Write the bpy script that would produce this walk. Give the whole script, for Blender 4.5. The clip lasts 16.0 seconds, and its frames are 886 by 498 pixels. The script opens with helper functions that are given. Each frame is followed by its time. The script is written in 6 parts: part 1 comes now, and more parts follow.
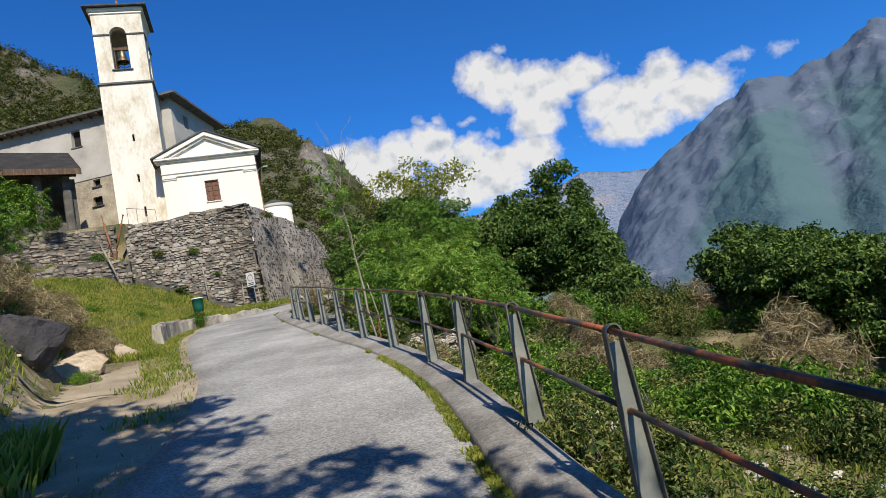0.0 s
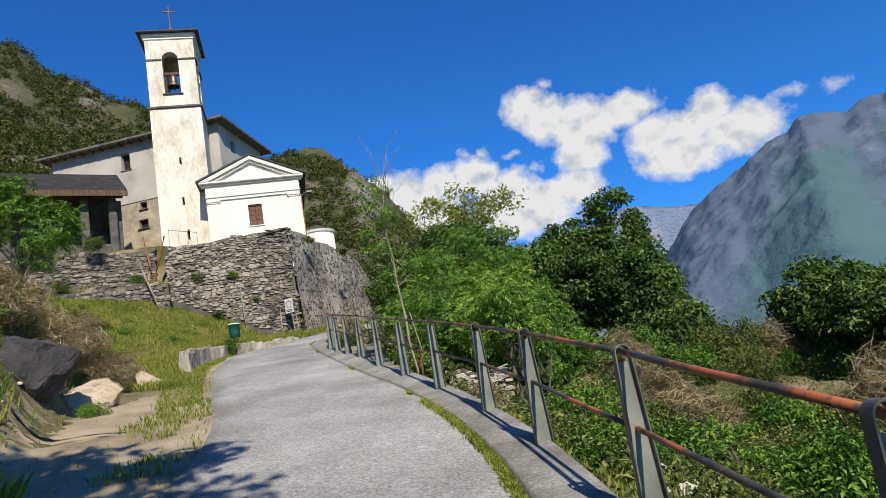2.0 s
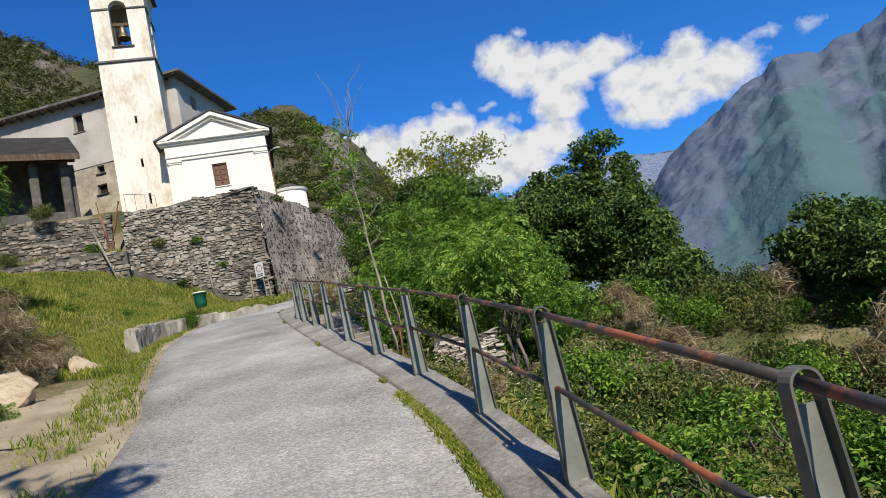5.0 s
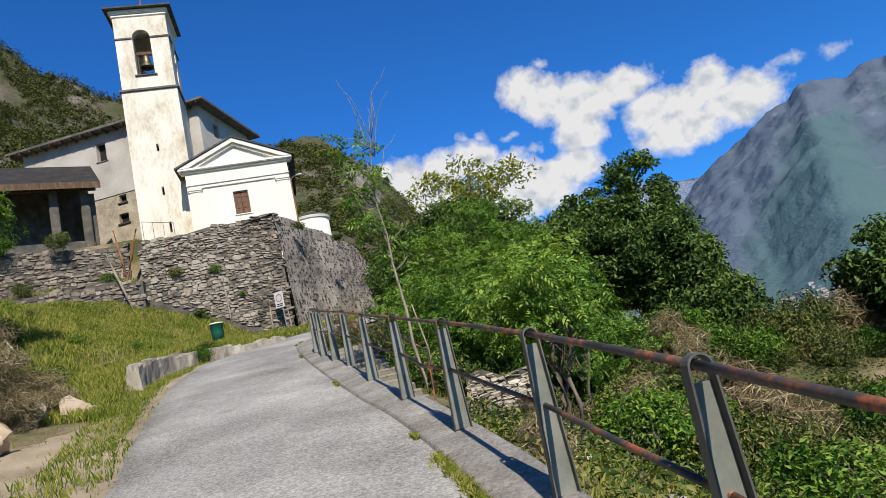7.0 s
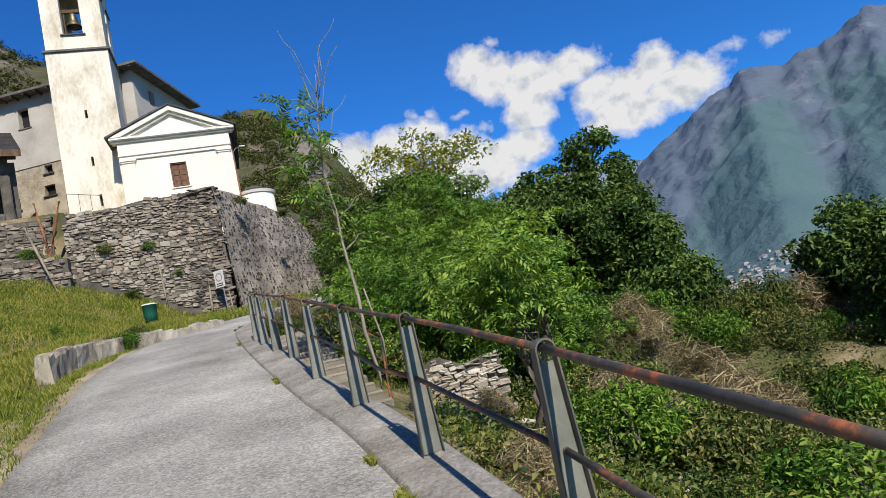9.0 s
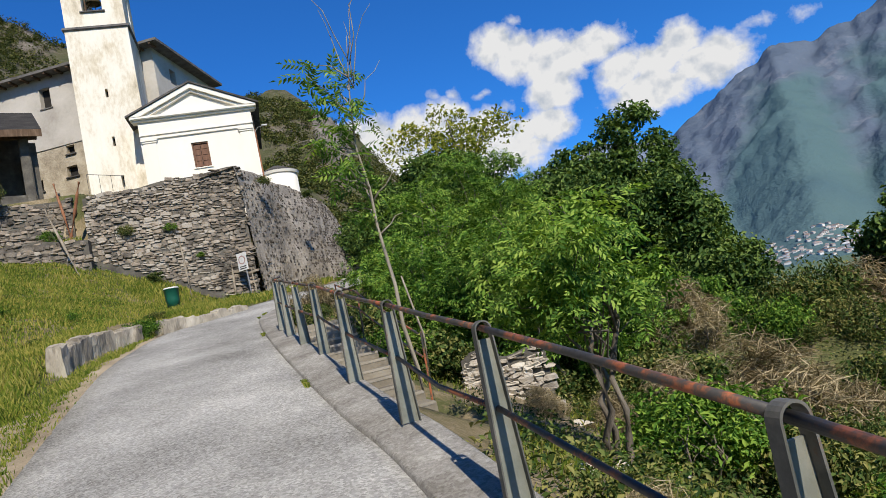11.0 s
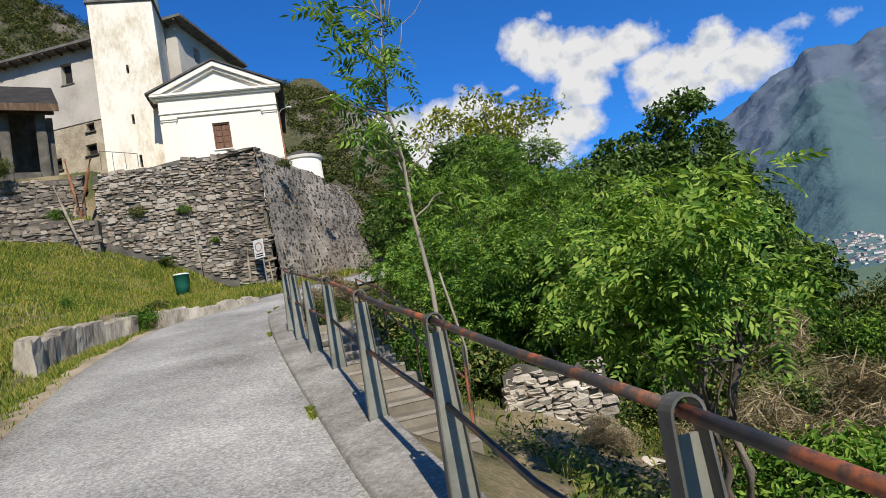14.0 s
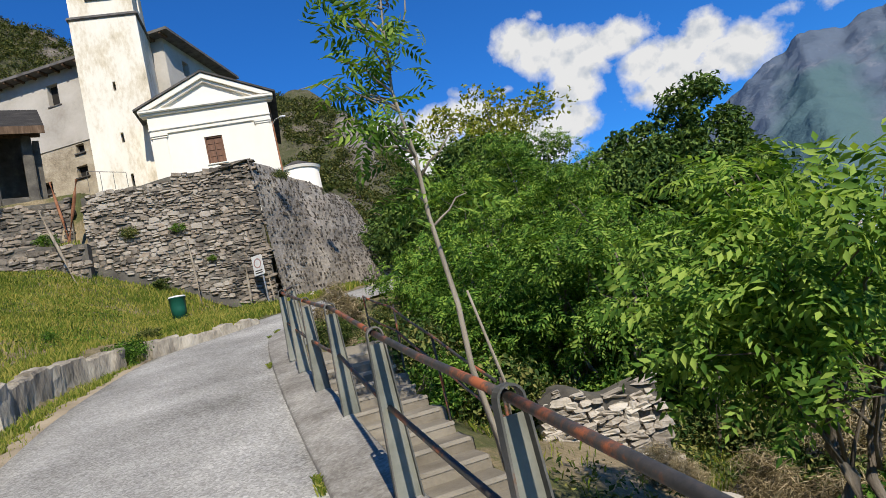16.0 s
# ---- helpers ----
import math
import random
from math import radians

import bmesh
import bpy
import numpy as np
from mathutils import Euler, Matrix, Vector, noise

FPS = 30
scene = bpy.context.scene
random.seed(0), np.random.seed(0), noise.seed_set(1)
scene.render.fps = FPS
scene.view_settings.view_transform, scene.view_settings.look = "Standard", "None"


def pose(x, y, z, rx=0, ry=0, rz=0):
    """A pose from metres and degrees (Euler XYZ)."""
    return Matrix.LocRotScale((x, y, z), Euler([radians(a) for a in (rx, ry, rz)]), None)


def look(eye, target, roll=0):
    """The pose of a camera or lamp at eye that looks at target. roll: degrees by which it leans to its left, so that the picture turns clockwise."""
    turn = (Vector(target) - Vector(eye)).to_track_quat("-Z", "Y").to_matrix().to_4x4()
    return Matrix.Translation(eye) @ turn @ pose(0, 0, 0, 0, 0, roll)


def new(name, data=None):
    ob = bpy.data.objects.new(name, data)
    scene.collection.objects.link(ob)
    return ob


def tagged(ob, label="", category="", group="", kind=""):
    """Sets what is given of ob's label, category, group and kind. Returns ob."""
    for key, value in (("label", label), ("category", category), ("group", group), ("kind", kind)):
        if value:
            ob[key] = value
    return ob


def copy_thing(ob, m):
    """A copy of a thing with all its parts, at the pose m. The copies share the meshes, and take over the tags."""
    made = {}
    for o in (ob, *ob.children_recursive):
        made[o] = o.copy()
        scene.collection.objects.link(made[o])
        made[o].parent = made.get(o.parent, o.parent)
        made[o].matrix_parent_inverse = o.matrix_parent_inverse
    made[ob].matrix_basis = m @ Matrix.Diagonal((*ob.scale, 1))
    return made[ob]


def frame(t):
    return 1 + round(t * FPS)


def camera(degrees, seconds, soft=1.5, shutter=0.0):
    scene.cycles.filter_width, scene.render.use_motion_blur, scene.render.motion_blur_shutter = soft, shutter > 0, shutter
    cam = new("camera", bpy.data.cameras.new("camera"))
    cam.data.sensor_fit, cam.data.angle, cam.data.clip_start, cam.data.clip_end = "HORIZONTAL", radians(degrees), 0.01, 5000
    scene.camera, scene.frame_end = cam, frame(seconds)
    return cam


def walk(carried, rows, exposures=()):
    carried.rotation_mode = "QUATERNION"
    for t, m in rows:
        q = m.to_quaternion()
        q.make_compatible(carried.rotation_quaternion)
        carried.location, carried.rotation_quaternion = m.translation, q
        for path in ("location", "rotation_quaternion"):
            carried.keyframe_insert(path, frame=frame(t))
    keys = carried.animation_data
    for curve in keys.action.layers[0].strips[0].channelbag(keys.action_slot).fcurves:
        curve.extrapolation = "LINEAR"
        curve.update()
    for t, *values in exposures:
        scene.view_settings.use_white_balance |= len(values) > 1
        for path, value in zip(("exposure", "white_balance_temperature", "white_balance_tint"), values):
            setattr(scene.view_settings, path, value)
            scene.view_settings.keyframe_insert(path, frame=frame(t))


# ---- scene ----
cam = camera(68.5, 16.0, soft=0.65)
PATH = [
    (0, (0.001, 2.489, 1.149), (-0.222, 4.459, 1.412), -12.0),
    (0.5, (-0.15, 2.941, 1.14), (-0.436, 4.895, 1.455), -9.7),
    (1, (-0.239, 3.265, 1.191), (-0.493, 5.229, 1.475), -10.2),
    (1.5, (-0.305, 3.772, 1.248), (-0.494, 5.739, 1.556), -11.5),
    (2, (-0.435, 4.115, 1.318), (-0.762, 6.051, 1.699), -10.2),
    (2.5, (-0.514, 4.401, 1.352), (-0.7, 6.363, 1.692), -11.5),
    (3, (-0.486, 4.63, 1.412), (-0.666, 6.597, 1.726), -12.6),
    (3.5, (-0.528, 5.185, 1.411), (-0.889, 7.137, 1.652), -12.1),
    (3.7, (-0.569, 5.344, 1.438), (-0.862, 7.303, 1.715), -12.6),
    (6, (-0.966, 7.018, 1.693), (-1.281, 8.982, 1.9), -12.4),
    (6.5, (-1.135, 7.42, 1.714), (-1.566, 9.358, 1.952), -13.1),
    (7, (-1.229, 7.809, 1.79), (-1.575, 9.749, 2.13), -12.7),
    (7.5, (-1.292, 8.064, 1.856), (-1.407, 10.044, 2.113), -12.7),
    (8, (-1.344, 8.421, 1.97), (-1.59, 10.386, 2.251), -13.1),
    (8.5, (-1.478, 8.745, 1.974), (-1.884, 10.68, 2.274), -12.5),
    (9, (-1.58, 9.079, 2.032), (-1.792, 11.053, 2.273), -12.8),
    (9.5, (-1.666, 9.554, 2.093), (-1.795, 11.53, 2.372), -13.1),
    (10, (-1.787, 9.813, 2.166), (-2.097, 11.771, 2.433), -13.2),
    (12.3, (-2.335, 11.077, 2.376), (-2.564, 13.058, 2.536), -11.6),
    (12.5, (-2.348, 11.254, 2.355), (-2.564, 13.235, 2.521), -11.9),
    (13, (-2.405, 11.566, 2.457), (-2.845, 13.514, 2.548), -12.5),
    (13.5, (-2.586, 11.941, 2.499), (-2.979, 13.887, 2.736), -12.3),
    (14, (-2.702, 12.209, 2.518), (-3.06, 14.167, 2.714), -10.3),
    (14.5, (-2.798, 12.521, 2.621), (-3.213, 14.465, 2.843), -11.7),
    (15, (-2.936, 12.831, 2.653), (-3.498, 14.739, 2.864), -13.3),
    (15.5, (-3.082, 13.116, 2.717), (-3.451, 15.078, 2.84), -11.4),
    (16, (-3.15, 13.489, 2.784), (-3.512, 15.445, 2.994), -13.3),
]
walk(cam, [(t, look(eye, target, roll)) for t, eye, target, roll in PATH])

# ---- world, sun, exposure ----
SUN_AZ, SUN_EL = radians(152), radians(42)
SUN_DIR = Vector((math.sin(SUN_AZ) * math.cos(SUN_EL), math.cos(SUN_AZ) * math.cos(SUN_EL), math.sin(SUN_EL)))
scene.view_settings.exposure = 0.0


def math_node(tree, op, a, b=None, clamp=False):
    n = tree.nodes.new("ShaderNodeMath")
    n.operation, n.use_clamp = op, clamp
    for i, v in enumerate((a, b)):
        if v is None:
            continue
        if isinstance(v, (int, float)):
            n.inputs[i].default_value = v
        else:
            tree.links.new(v, n.inputs[i])
    return n.outputs[0]


def build_world():
    world = bpy.data.worlds.new("sky")
    scene.world = world
    world.use_nodes = True
    tree = world.node_tree
    tree.nodes.clear()
    link = tree.links.new
    sky = tree.nodes.new("ShaderNodeTexSky")
    sky.sky_type, sky.sun_disc = "NISHITA", False
    sky.sun_elevation, sky.sun_rotation = SUN_EL, SUN_AZ
    sky.altitude, sky.air_density, sky.dust_density, sky.ozone_density = 300, 1.0, 0.25, 3.0
    sky_bg = tree.nodes.new("ShaderNodeBackground")
    sky_bg.inputs[1].default_value = 0.084
    tint = tree.nodes.new("ShaderNodeMix")
    tint.data_type, tint.blend_type = "RGBA", "MULTIPLY"
    tint.inputs[0].default_value = 1.0
    link(sky.outputs[0], tint.inputs[6])
    link(tint.outputs[2], sky_bg.inputs[0])
    coord = tree.nodes.new("ShaderNodeTexCoord")
    split = tree.nodes.new("ShaderNodeSeparateXYZ")
    link(coord.outputs["Generated"], split.inputs[0])
    deg = 180 / math.pi
    az = math_node(tree, "MULTIPLY", math_node(tree, "ARCTAN2", split.outputs[0], split.outputs[1]), deg)
    el = math_node(tree, "MULTIPLY", math_node(tree, "ARCSINE", split.outputs[2]), deg)
    # the blue deepens evenly towards the zenith
    deep = tree.nodes.new("ShaderNodeMapRange")
    deep.interpolation_type = "SMOOTHSTEP"
    deep.inputs["From Min"].default_value, deep.inputs["From Max"].default_value = 32.0, 85.0
    link(el, deep.inputs["Value"])
    hue = tree.nodes.new("ShaderNodeMix")
    hue.data_type = "RGBA"
    hue.inputs[6].default_value, hue.inputs[7].default_value = (0.25, 0.94, 1.82, 1), (0.11, 0.15, 0.20, 1)
    link(deep.outputs[0], hue.inputs[0])
    link(hue.outputs[2], tint.inputs[7])
    pack = tree.nodes.new("ShaderNodeCombineXYZ")
    link(az, pack.inputs[0])
    link(el, pack.inputs[1])

    def fbm(scale, detail, rough, shift=(0, 0, 0)):
        add = tree.nodes.new("ShaderNodeVectorMath")
        add.operation = "ADD"
        add.inputs[1].default_value = shift
        link(pack.outputs[0], add.inputs[0])
        n = tree.nodes.new("ShaderNodeTexNoise")
        n.inputs["Scale"].default_value, n.inputs["Detail"].default_value, n.inputs["Roughness"].default_value = scale, detail, rough
        link(add.outputs[0], n.inputs["Vector"])
        return n
    warp = fbm(0.35, 3, 0.5, (3, 8, 0))
    moved = tree.nodes.new("ShaderNodeVectorMath")
    moved.operation = "MULTIPLY_ADD"
    moved.inputs[1].default_value = (1.6, 1.2, 0)
    link(warp.outputs["Color"], moved.inputs[0])
    shift = tree.nodes.new("ShaderNodeVectorMath")
    shift.operation = "SUBTRACT"
    shift.inputs[1].default_value = (0.8, 0.6, 0)
    link(pack.outputs[0], shift.inputs[0])
    link(shift.outputs[0], moved.inputs[2])
    # cumulus heaps: azimuth, elevation, half width, half height; then thin wisps
    heaps = ((0.1, 21.4, 1.9, 1.6), (1.9, 20.1, 2.2, 1.8), (4.8, 19.0, 3.0, 2.0), (8.1, 19.2, 2.9, 1.4), (4.2, 16.7, 2.0, 1.8),
             (15.3, 17.4, 1.6, 1.5), (13.4, 16.3, 2.2, 1.4), (17.0, 15.2, 3.2, 1.8), (12.2, 14.4, 3.4, 1.8),
             (-12.2, 15.8, 2.6, 2.2), (-14.6, 17.2, 1.8, 0.9), (-8.9, 15.8, 2.4, 1.9), (-5.7, 16.7, 2.1, 1.6), (-3.0, 14.9, 2.6, 1.6), (0.0, 14.0, 2.6, 1.2), (3.0, 14.0, 2.4, 1.5), (10.2, 16.6, 2.0, 1.5), (-11.0, 13.0, 4.0, 2.6), (-2.0, 12.6, 5.0, 2.0))
    wisps = ((2.1, 23.0, 0.9, 0.7), (0.0, 16.4, 0.9, 0.6), (-1.9, 17.9, 1.2, 0.45), (21.2, 16.8, 1.7, 0.6), (-6.1, 18.7, 0.9, 0.6), (-4.3, 18.4, 0.8, 0.8), (24.3, 16.2, 1.2, 0.8))
    best = None
    for k, (a, e, ra, re) in enumerate(heaps + wisps):
        ra, re = ra * 1.14, re * 1.14
        n = tree.nodes.new("ShaderNodeVectorMath")
        n.operation = "MULTIPLY_ADD"
        n.inputs[1].default_value, n.inputs[2].default_value = (1 / ra, 1 / re, 0), (-a / ra, -e / re, 0)
        link(moved.outputs[0], n.inputs[0])
        ln = tree.nodes.new("ShaderNodeVectorMath")
        ln.operation = "LENGTH"
        link(n.outputs[0], ln.inputs[0])
        solid = k < len(heaps)
        v = math_node(tree, "MULTIPLY", math_node(tree, "SUBTRACT", 1.0 if solid else 0.45, ln.outputs["Value"]), 1.1 if solid else 0.5)
        best = v if best is None else math_node(tree, "MAXIMUM", best, v)
    fine = fbm(0.8, 10, 0.6)
    dens = math_node(tree, "ADD", best, math_node(tree, "MULTIPLY", math_node(tree, "SUBTRACT", fine.outputs["Fac"], 0.5), 1.0))
    alpha = math_node(tree, "MULTIPLY", math_node(tree, "ADD", dens, 0.16), 1.9, clamp=True)
    # the sunlit tops are white, the thick undersides grey
    calm, above = fbm(0.5, 5, 0.5), fbm(0.5, 5, 0.5, (0.4, 1.0, 0))
    lit = math_node(tree, "ADD", math_node(tree, "MULTIPLY", math_node(tree, "SUBTRACT", calm.outputs["Fac"], above.outputs["Fac"]), 1.7), 0.8)
    shade = tree.nodes.new("ShaderNodeValToRGB")
    shade.color_ramp.elements[0].position, shade.color_ramp.elements[0].color = 0.3, (0.55, 0.62, 0.73, 1)
    shade.color_ramp.elements[1].position, shade.color_ramp.elements[1].color = 0.8, (1.0, 1.0, 1.0, 1)
    link(lit, shade.inputs[0])
    cloud = tree.nodes.new("ShaderNodeBackground")
    cloud.inputs[1].default_value = 0.8
    link(shade.outputs[0], cloud.inputs[0])
    mix = tree.nodes.new("ShaderNodeMixShader")
    link(alpha, mix.inputs[0])
    link(sky_bg.outputs[0], mix.inputs[1])
    link(cloud.outputs[0], mix.inputs[2])
    out = tree.nodes.new("ShaderNodeOutputWorld")
    link(mix.outputs[0], out.inputs[0])


build_world()
sun_data = bpy.data.lights.new("sun", "SUN")
sun_data.energy, sun_data.angle, sun_data.color = 5.5, radians(0.6), (1.0, 0.92, 0.79)
sun = new("sun", sun_data)
sun.matrix_world = look(SUN_DIR * 100, (0, 0, 0))


# ---- materials ----
def surface(name, ramp, scale=2.0, rough=0.85, bump=0.3, fine=30.0, fine_amount=0.35, metal=0.0, stretch=(1, 1, 1), per_piece=0.0, per_island=0.0, leaf=0.0, spec=0.3, bump_dist=0.02, broad_bump=0.6, speck=0.0):
    """A two-scale surface: a broad colour ramp, a fine grain over it and relief from the grain."""
    m = bpy.data.materials.new(name)
    m.use_nodes = True
    tree = m.node_tree
    link = tree.links.new
    bsdf = tree.nodes["Principled BSDF"]
    bsdf.inputs["Roughness"].default_value, bsdf.inputs["Metallic"].default_value = rough, metal
    bsdf.inputs["Specular IOR Level"].default_value = spec
    geo = tree.nodes.new("ShaderNodeNewGeometry")
    vec = tree.nodes.new("ShaderNodeVectorMath")
    vec.operation = "MULTIPLY"
    vec.inputs[1].default_value = stretch
    link(geo.outputs["Position"], vec.inputs[0])

    def noise_at(s, detail, r=0.6):
        n = tree.nodes.new("ShaderNodeTexNoise")
        n.inputs["Scale"].default_value, n.inputs["Detail"].default_value, n.inputs["Roughness"].default_value = s, detail, r
        link(vec.outputs[0], n.inputs["Vector"])
        return n.outputs["Fac"]
    broad, grain = noise_at(scale, 6), noise_at(fine, 4, 0.7)
    fac = math_node(tree, "ADD", math_node(tree, "MULTIPLY", math_node(tree, "SUBTRACT", broad, 0.5), 1.6), 0.5)
    fac = math_node(tree, "ADD", fac, math_node(tree, "MULTIPLY", math_node(tree, "SUBTRACT", grain, 0.5), fine_amount))
    if speck:
        cell = tree.nodes.new("ShaderNodeTexVoronoi")
        cell.inputs["Scale"].default_value = fine * 0.9
        link(vec.outputs[0], cell.inputs["Vector"])
        tone = tree.nodes.new("ShaderNodeSeparateColor")
        link(cell.outputs["Color"], tone.inputs[0])
        fac = math_node(tree, "ADD", fac, math_node(tree, "MULTIPLY", math_node(tree, "SUBTRACT", tone.outputs[0], 0.5), speck))
    if per_piece:
        info = tree.nodes.new("ShaderNodeObjectInfo")
        fac = math_node(tree, "ADD", fac, math_node(tree, "MULTIPLY", math_node(tree, "SUBTRACT", info.outputs["Random"], 0.5), per_piece))
    if per_island:
        fac = math_node(tree, "ADD", fac, math_node(tree, "MULTIPLY", math_node(tree, "SUBTRACT", geo.outputs["Random Per Island"], 0.5), per_island))
    cr = tree.nodes.new("ShaderNodeValToRGB")
    while len(cr.color_ramp.elements) < len(ramp):
        cr.color_ramp.elements.new(0.5)
    for e, (p, c) in zip(cr.color_ramp.elements, ramp):
        e.position, e.color = p, (*c, 1)
    link(fac, cr.inputs[0])
    link(cr.outputs[0], bsdf.inputs["Base Color"])
    if bump:
        b = tree.nodes.new("ShaderNodeBump")
        b.inputs["Strength"].default_value, b.inputs["Distance"].default_value = bump, bump_dist
        link(math_node(tree, "ADD", grain, math_node(tree, "MULTIPLY", broad, broad_bump)), b.inputs["Height"])
        link(b.outputs[0], bsdf.inputs["Normal"])
    if leaf:
        thin = tree.nodes.new("ShaderNodeBsdfTranslucent")
        warm = tree.nodes.new("ShaderNodeMix")
        warm.data_type, warm.blend_type = "RGBA", "MULTIPLY"
        warm.inputs[0].default_value, warm.inputs[7].default_value = 1.0, (1.25, 1.3, 0.6, 1)
        link(cr.outputs[0], warm.inputs[6])
        link(warm.outputs[2], thin.inputs[0])
        mix = tree.nodes.new("ShaderNodeMixShader")
        mix.inputs[0].default_value = leaf
        link(bsdf.outputs[0], mix.inputs[1])
        link(thin.outputs[0], mix.inputs[2])
        link(mix.outputs[0], tree.nodes["Material Output"].inputs[0])
    return m


def leaf_mat(name, dark, mid, light, leaf=0.35):
    return surface(name, ((0.1, dark), (0.5, mid), (0.95, light)), scale=0.5, rough=0.6, bump=0, fine=6, fine_amount=0.3, per_island=1.05, leaf=leaf, spec=0.09)


ASPHALT = surface("asphalt", ((0.0, (0.15, 0.145, 0.13)), (0.3, (0.25, 0.243, 0.225)), (0.55, (0.33, 0.322, 0.30)), (0.85, (0.44, 0.43, 0.40)), (1.0, (0.56, 0.545, 0.51))), scale=0.55, rough=0.92, bump=0.8, fine=48, fine_amount=1.0, bump_dist=0.012, broad_bump=0.0, speck=0.55)
KERB = surface("kerb_concrete", ((0.0, (0.13, 0.12, 0.105)), (0.35, (0.22, 0.205, 0.18)), (0.65, (0.31, 0.295, 0.265)), (1.0, (0.46, 0.44, 0.40))), scale=1.7, rough=0.93, bump=0.7, fine=36, fine_amount=1.0, broad_bump=0.15, speck=0.3)
EARTH = surface("earth", ((0.0, (0.05, 0.06, 0.02)), (0.4, (0.095, 0.10, 0.035)), (0.58, (0.20, 0.16, 0.09)), (0.95, (0.39, 0.31, 0.205))), scale=0.45, rough=0.97, bump=0.8, fine=14, fine_amount=0.7, bump_dist=0.05)


def green_valley(m):
    """Meadows and woods on the far, low ground."""
    tree = m.node_tree
    link = tree.links.new
    bsdf = tree.nodes["Principled BSDF"]
    ramp = bsdf.inputs["Base Color"].links[0].from_node
    geo, sep = tree.nodes.new("ShaderNodeNewGeometry"), tree.nodes.new("ShaderNodeSeparateXYZ")
    link(geo.outputs["Position"], sep.inputs[0])
    f = math_node(tree, "MULTIPLY", math_node(tree, "SUBTRACT", -6.0, sep.outputs[2]), 0.12, clamp=True)
    n = tree.nodes.new("ShaderNodeTexNoise")
    n.inputs["Scale"].default_value, n.inputs["Detail"].default_value = 0.02, 6
    link(geo.outputs["Position"], n.inputs["Vector"])
    g, mix = tree.nodes.new("ShaderNodeMix"), tree.nodes.new("ShaderNodeMix")
    g.data_type = mix.data_type = "RGBA"
    g.inputs[6].default_value, g.inputs[7].default_value = (0.06, 0.11, 0.08, 1), (0.14, 0.20, 0.11, 1)
    link(n.outputs["Fac"], g.inputs[0])
    link(f, mix.inputs[0])
    link(ramp.outputs[0], mix.inputs[6])
    link(g.outputs[2], mix.inputs[7])
    link(mix.outputs[2], bsdf.inputs["Base Color"])


green_valley(EARTH)
SAND = surface("sandy_gravel", ((0.1, (0.15, 0.115, 0.07)), (0.45, (0.32, 0.26, 0.175)), (0.9, (0.47, 0.39, 0.28))), scale=0.9, rough=0.97, bump=0.8, fine=28, fine_amount=0.7)
STONE = surface("wall_stone", ((0.0, (0.06, 0.052, 0.043)), (0.35, (0.14, 0.12, 0.097)), (0.6, (0.205, 0.178, 0.142)), (0.8, (0.275, 0.22, 0.165)), (1.0, (0.36, 0.32, 0.265))), scale=2.2, rough=0.93, bump=0.8, fine=22, fine_amount=0.5, per_piece=0.75, per_island=0.75, bump_dist=0.03)
TAN_RUBBLE = surface("tan_rubble", ((0.0, (0.16, 0.13, 0.09)), (0.45, (0.36, 0.31, 0.23)), (1.0, (0.55, 0.49, 0.38))), scale=1.2, rough=0.95, bump=0.9, fine=5, fine_amount=0.7, bump_dist=0.06)
MORTAR = surface("wall_core", ((0.1, (0.05, 0.045, 0.04)), (0.6, (0.12, 0.11, 0.09)), (0.95, (0.22, 0.2, 0.16))), scale=1.8, rough=0.97, bump=0.9, fine=16)
PALE_STONE = surface("pale_limestone", ((0.0, (0.22, 0.19, 0.15)), (0.5, (0.44, 0.39, 0.32)), (1.0, (0.62, 0.57, 0.48))), scale=1.5, rough=0.92, bump=0.9, fine=18, fine_amount=0.5, per_piece=0.5, per_island=0.5, bump_dist=0.03)
RUBBLE = surface("rubble_slope", ((0.0, (0.085, 0.074, 0.058)), (0.45, (0.20, 0.176, 0.146)), (0.75, (0.285, 0.254, 0.213)), (1.0, (0.40, 0.36, 0.305))), scale=0.7, rough=0.96, bump=0.9, fine=7, fine_amount=1.2, per_island=0.5, bump_dist=0.09)
PLASTER = surface("cream_plaster", ((0.0, (0.34, 0.29, 0.21)), (0.3, (0.60, 0.53, 0.40)), (0.52, (0.73, 0.685, 0.58)), (1.0, (0.80, 0.77, 0.69))), scale=0.8, rough=0.9, bump=0.3, fine=6, fine_amount=0.8, stretch=(1, 1, 0.4))
WHITE = surface("white_plaster", ((0.0, (0.62, 0.56, 0.46)), (0.3, (0.74, 0.70, 0.61)), (0.95, (0.80, 0.77, 0.69))), scale=0.6, rough=0.85, bump=0.15, fine=9, fine_amount=0.25, stretch=(1, 1, 0.4))
GREY_PLASTER = surface("grey_plaster", ((0.0, (0.30, 0.27, 0.23)), (0.5, (0.46, 0.43, 0.38)), (1.0, (0.56, 0.53, 0.48))), scale=0.5, rough=0.92, bump=0.4, fine=6, fine_amount=0.4)
# the shed roof's shade is put into this near-black colour
SHADED_ROOF = surface("shaded_roof", ((0.1, (0.018, 0.017, 0.016)), (0.6, (0.04, 0.037, 0.034)), (1.0, (0.08, 0.075, 0.07))), scale=1.4, rough=0.95, bump=0.5, fine=14)
SLATE = surface("roof_slate", ((0.1, (0.035, 0.032, 0.03)), (0.6, (0.085, 0.08, 0.075)), (1.0, (0.16, 0.15, 0.14))), scale=2.0, rough=0.85, bump=0.5, fine=20, per_piece=0.6, per_island=0.5)
